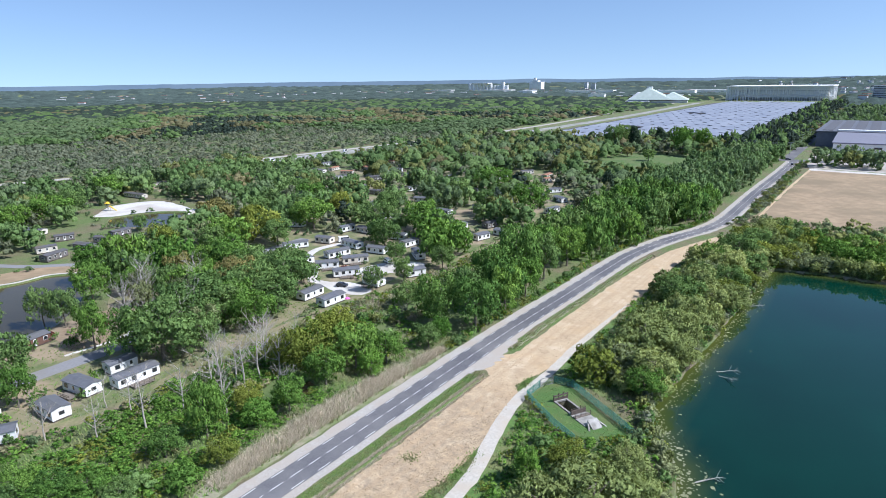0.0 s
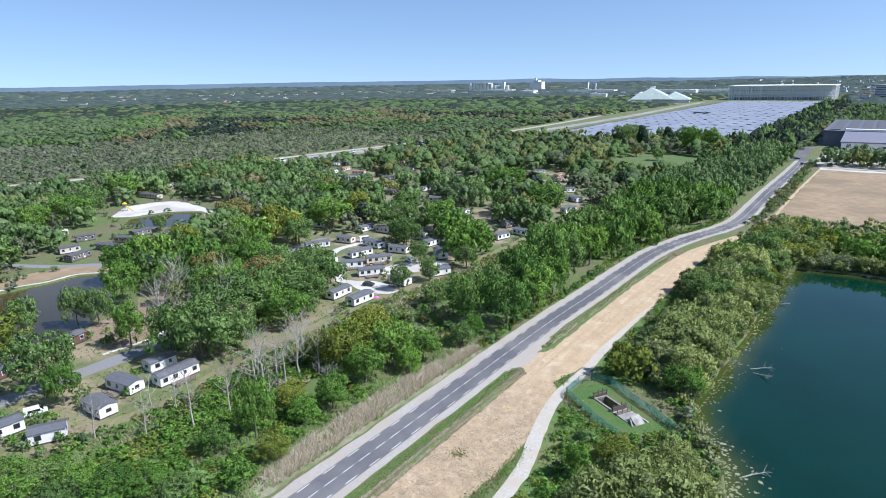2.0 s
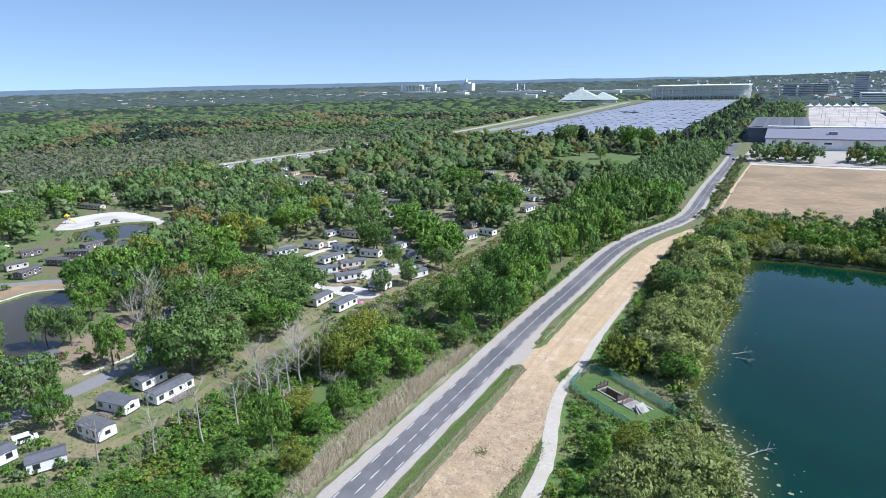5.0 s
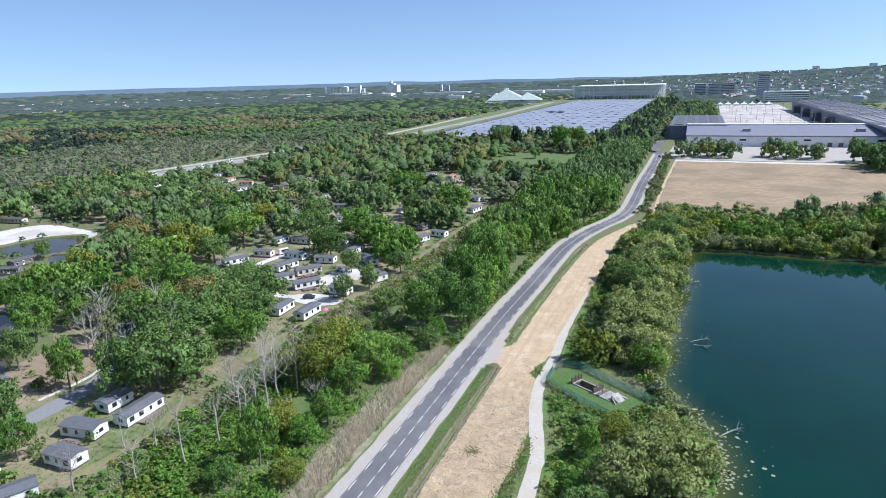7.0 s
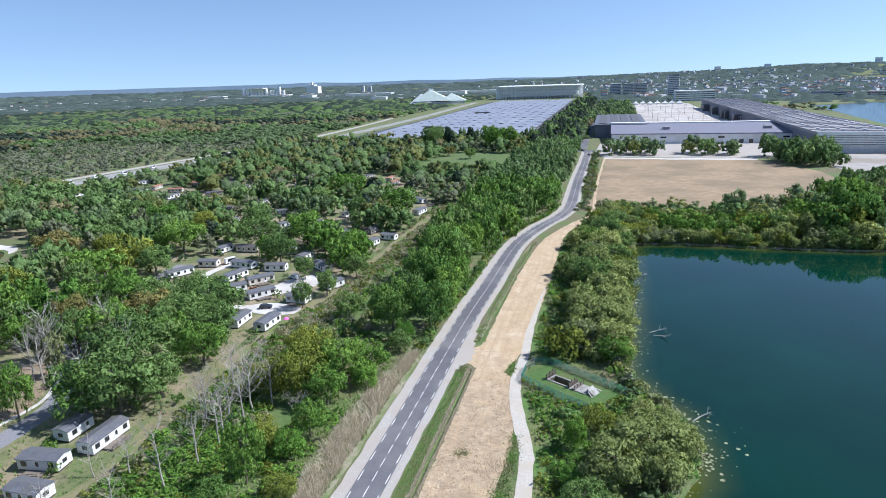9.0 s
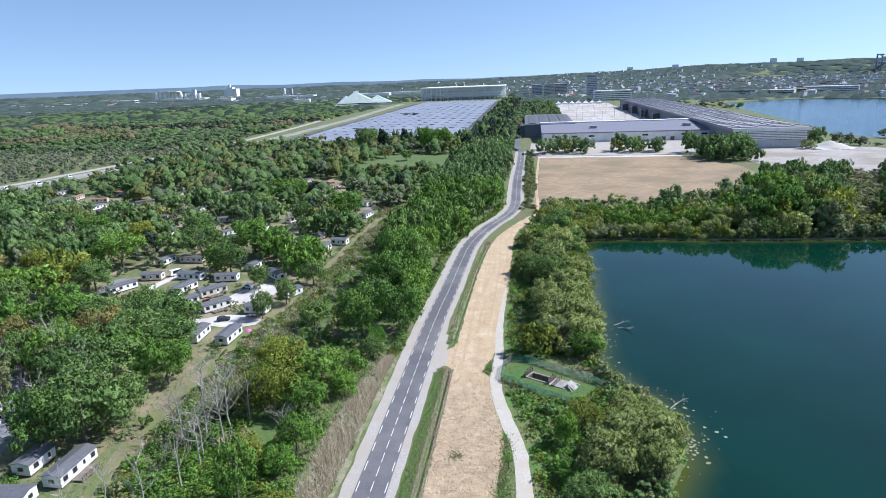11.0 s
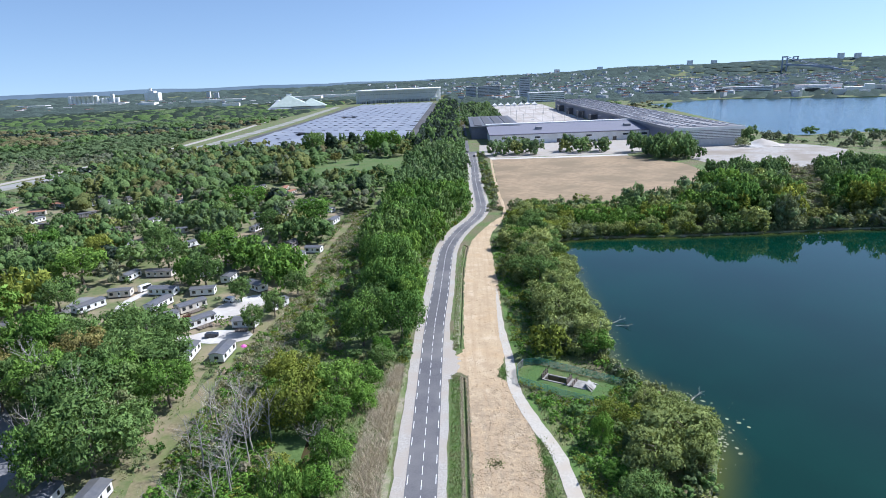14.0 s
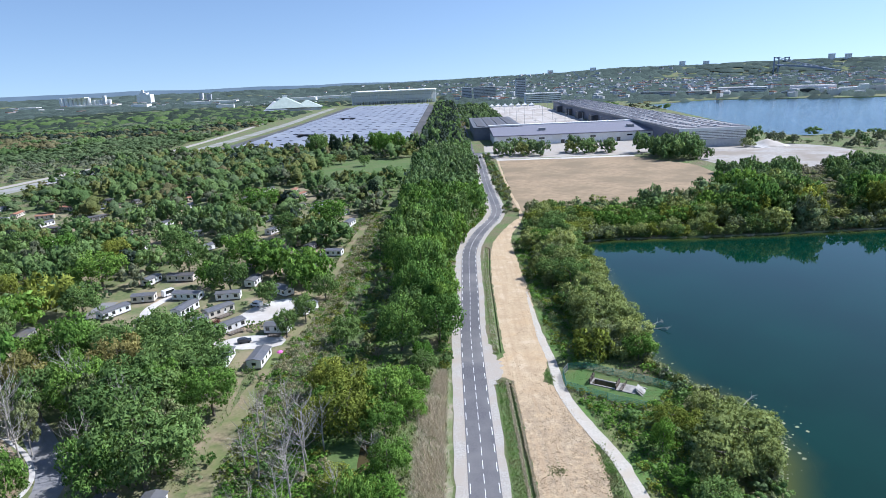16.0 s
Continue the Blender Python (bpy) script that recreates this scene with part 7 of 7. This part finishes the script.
# ---- tufts, pads and driftwood ----
def tufts(name, label, spots, tall, material, seed, blades=7, wide=0.05):
    """Clumps of thin blades standing on the ground."""
    r = np.random.RandomState(seed)
    x, y = spots
    x, y = np.repeat(x, blades), np.repeat(y, blades)
    h = r.uniform(0.5, 1.2, len(x)) * tall
    an, lean = r.uniform(0, 2 * math.pi, len(x)), r.uniform(0.1, 0.9, len(x)) * tall
    bx, by = x + r.normal(0, tall * 0.3, len(x)), y + r.normal(0, tall * 0.3, len(x))
    z = np.full(len(x), 0.03)
    a_ = np.stack([bx - wide * np.sin(an), by + wide * np.cos(an), z], 1)
    c_ = np.stack([bx + wide * np.sin(an), by - wide * np.cos(an), z], 1)
    d_ = np.stack([bx + lean * np.cos(an), by + lean * np.sin(an), h], 1)
    v = np.stack([a_, c_, d_], 1).reshape(-1, 3)
    tagged(new(name, np_mesh(name, v, np.arange(len(v)).reshape(-1, 3), material)), label, "grass", kind="stuff")


M["dry_grass"] = rough_mat("dry_tuft", (0.24, 0.18, 0.10), (0.40, 0.31, 0.19), 3.0, 0.95)
M["green_grass"] = rough_mat("green_tuft", (0.12, 0.22, 0.04), (0.21, 0.32, 0.08), 3.0, 0.95, (0.23, 0.22, 0.10), 0.2)
r = np.random.RandomState(71)
tx, ty = r.uniform(-69, -44, 60000), 40 + 262 * r.beta(0.8, 2.2, 60000)
patchy = np.array([noise.noise(Vector((x / 2.6, y / 4.2, 3.3))) + 0.6 * noise.noise(Vector((x / 0.9, y / 0.9, 8.3))) for x, y in zip(tx, ty)])
ok = inside(tx, ty, SAND) & (patchy > np.interp(ty, [40, 95, 112, 130, 260], [0.12, 0.16, 0.24, 0.42, 0.46]))
tufts("dry_tufts", "small dry brown tufts on the sand", (tx[ok], ty[ok]), 0.13, "dry_grass", 72, 3, 0.06)
clod = inside(tx, ty, SAND) & (patchy < -0.22) & (r.uniform(size=len(tx)) < 0.5)
cx, cy = tx[clod], ty[clod]
cs, ca = r.gamma(2.0, 0.055, len(cx)) + 0.04, r.uniform(0, 2 * math.pi, len(cx))
ring4 = np.stack([np.stack([cx + cs * r.uniform(0.7, 1.2, len(cx)) * np.cos(ca + q), cy + cs * r.uniform(0.7, 1.2, len(cx)) * np.sin(ca + q), np.full(len(cx), 0.04)], 1) for q in (0, 1.57, 3.14, 4.71)], 1)
peak = np.stack([cx, cy, 0.05 + cs * 0.8], 1)
v = np.concatenate([ring4.reshape(-1, 3), peak])
at4, tip = 4 * np.arange(len(cx)), 4 * len(cx) + np.arange(len(cx))
f = np.concatenate([np.stack([at4 + q, at4 + (q + 1) % 4, tip], 1) for q in range(4)])
tagged(new("clods", np_mesh("clods", v, f, "sand")), "loose clods of ochre soil on the sand", "soil", kind="stuff")
edge_line = curve([(-54.2, 40), (-53.2, 72), (-52.3, 82), (-53.0, 89)], 0.3)
g_ = np.repeat(edge_line, 9, 0) + r.normal(0, 0.75, (9 * len(edge_line), 2))
g_ = np.vstack([g_, np.stack([-58.2 + r.normal(0, 0.6, 260), 119.5 + r.normal(0, 1.7, 260)], 1), np.stack([-62.5 + r.normal(0, 0.9, 130), 80.5 + r.normal(0, 0.9, 130)], 1)])
tufts("rough_grass", "low green grass along the footpath", (g_[:, 0], g_[:, 1]), 0.26, "green_grass", 81, 5, 0.08)
line = curve([(-70.3, 40), (-70.2, 80), (-70.2, 118), (-70.4, 134), (-69.9, 165), (-68.6, 211), (-66.4, 246)], 0.35)
g_ = np.repeat(line - (0.25, 0), 10, 0) + r.uniform(-1.0, 1.0, (10 * len(line), 2)) * np.where(line[:, 1] < 120, 1.25, 0.8).repeat(10)[:, None]
g_ = g_[(g_[:, 1] < 119) | ((g_[:, 1] > 134) & (r.uniform(size=len(g_)) < 0.45))]
tufts("grass_strip", "green roadside grass strip", (g_[:, 0], g_[:, 1]), 0.30, "green_grass", 73, 5, 0.07)
line = curve([(-69.0, 40), (-69.0, 80), (-69.1, 118)], 0.3)
g_ = np.vstack([np.repeat(line, 4, 0), np.repeat(line + (1.5, 0), 3, 0)])
g_ = g_ + r.normal(0, 0.13, g_.shape)
tufts("dry_tufts", "straw-coloured grass along the ditch edge", (g_[:, 0], g_[:, 1]), 0.42, "reed", 74, 6, 0.06)
tx, ty = r.uniform(-128, -84, 8000), r.uniform(30, 135, 8000)
ok = free_of(tx, ty, 0.0)
tufts("rough_grass", "rough green and straw meadow grass", (tx[ok], ty[ok]), 0.7, "green_grass", 75, 3, 0.12)
tx, ty = r.uniform(-56, -30, 5000), r.uniform(104, 125, 5000)
ok = inside(tx, ty, LAWN) & ~inside(tx, ty, LOCK_PIT) & (edge_distance(tx, ty, LOCK_PIT) > 1.2)
tufts("lawn_grass", "uneven green grass round the sluice", (tx[ok][::3], ty[ok][::3]), 0.2, "green_grass", 80, 4, 0.07)
tx, ty = r.uniform(-132, -115, 9000), r.uniform(78, 320, 9000)
ok = free_of(tx, ty, 0.0) & ~inside(tx, ty, CLEARING) & (r.uniform(size=9000) < np.interp(tx, [-132, -124, -115], [0.9, 0.8, 0.25]))
tufts("straw_scrub", "tangled straw-coloured dry grass along the village edge", (tx[ok][::2], ty[ok][::2]), 1.0, "reed", 78, 6, 0.08)
tufts("rough_grass", "green grass among the dry stems along the village edge", (tx[ok][1::2], ty[ok][1::2]), 0.8, "green_grass", 82, 6, 0.1)
tx, ty = r.uniform(-178, -130, 7000), r.uniform(30, 135, 7000)
ok = free_of(tx, ty, 0.4) & ~inside(tx, ty, CLEARING) & (r.uniform(size=7000) < 0.6)
tufts("rough_grass", "rough green grass between the mobile homes", (tx[ok], ty[ok]), 0.4, "green_grass", 79, 5, 0.09)
tx, ty = r.uniform(-60, -26, 9000), r.uniform(50, 260, 9000)
ok = free_of(tx, ty, 0.2) & ~inside(tx, ty, LAWN) & ~inside(tx, ty, LOCK_PIT)
tufts("rough_grass", "rough green grass on the lake bank", (tx[ok], ty[ok]), 0.6, "green_grass", 76, 3, 0.12)


def pads():
    """Floating leaves and scum along the shore."""
    r = np.random.RandomState(77)
    n_ = 1500
    t = r.uniform(60, 235, n_)
    keep = r.uniform(size=n_) < np.interp(t, [60, 84, 90, 115, 125, 150, 200, 235], [0.1, 0.25, 1, 1, 0.35, 0.45, 0.5, 0.2])
    t = t[keep]
    shore = np.interp(t, [60, 75, 88, 102, 113, 124, 153, 203, 235], [-29, -22, -17, -19, -25, -29, -28, -26, -25])
    x = shore + 0.5 + r.exponential(np.where((t < 114) & (t > 88), 2.4, 1.3))
    v, f = [], []
    for xi, yi in zip(x, t):
        s, a0, k = r.uniform(0.08, 0.26) * (2.0 if yi < 114 and r.uniform() < 0.35 else 1.0), r.uniform(0, 6.28), len(v)
        for j in range(6):
            q = s * r.uniform(0.6, 1.2)
            v.append((xi + q * math.cos(a0 + j * 1.047), yi + q * math.sin(a0 + j * 1.047), -0.685))
        f.append(list(range(k, k + 6)))
    me = np_mesh("lily_pads", np.array(v), np.array(f), "pad")
    tagged(new("lily_pads", me), "pale floating leaves and scum along the shore", "lily pads", kind="stuff")


M["pad"] = rough_mat("floating_leaf", (0.17, 0.18, 0.08), (0.33, 0.33, 0.2), 1.5, 0.7)
pads()
for k, (x, y, turn) in enumerate(((-22.5, 152, 20), (-21.5, 150, -25), (-25, 205, 10), (-16, 104, 40))):
    ob = thing("driftwood", "grey dead branch lying in the shallow water", "branch", "dead branches", at=pose(x, y, -0.75, 0, 78, turn))
    part("branch", trunk_bm(90 + k, 5.0, 0.16, 6), "pale_bark", ob)

# a mound of white stone in the yard
bm = bmesh.new()
bmesh.ops.create_icosphere(bm, subdivisions=4, radius=1.0)
bmesh.ops.delete(bm, geom=[v for v in bm.verts if v.co.z < -0.05], context="VERTS")
for v in bm.verts:
    k = 1 + 0.12 * noise.noise(v.co * 2.3)
    v.co = Vector((216 + v.co.x * 21 * k, 566 + v.co.y * 13 * k, max(-0.1, 7.0 * (1 - math.hypot(v.co.x, v.co.y)) * k + 0.6 * noise.noise(v.co * 6.0) if v.co.z > 0.05 else -0.1)))
for f in bm.faces:
    f.smooth = True
solid("stone_heap", bm, "white_sand", "heap of white crushed stone in the yard", "heap")
for k, (x, y, w) in enumerate(((-186, 70, 1.6), (-176, 72, 1.3), (-160.5, 165, 1.5), (-168, 168, 1.4), (-171, 108, 1.4), (-181, 84, 1.2))):
    verts, _ = template("shrub", 1, k % 3)
    v = verts.reshape(-1, 3) * np.array([w, w, 1.5])
    ob = new("red_shrub", np_mesh("red_shrub", v, np.arange(len(v)).reshape(-1, 3), "red"))
    ob.location = (x, y, -0.15)
    tagged(ob, "dark red garden shrub beside a mobile home", "shrub", "red garden shrubs")
ob = thing("parasol", "bright pink parasol beside a mobile home", "parasol", at=pose(-131.6, 136.5, 0))
bm = bmesh.new()
tube(bm, [(0, 0, -0.1), (0, 0, 2.3)], [0.04, 0.04], 5)
part("pole", bm, "steel", ob)
bm = bmesh.new()
tube(bm, [(0, 0, 2.0), (0, 0, 2.25), (0, 0, 2.6)], [0.95, 0.7, 0.05], 8)
part("canopy", bm, "pink", ob)
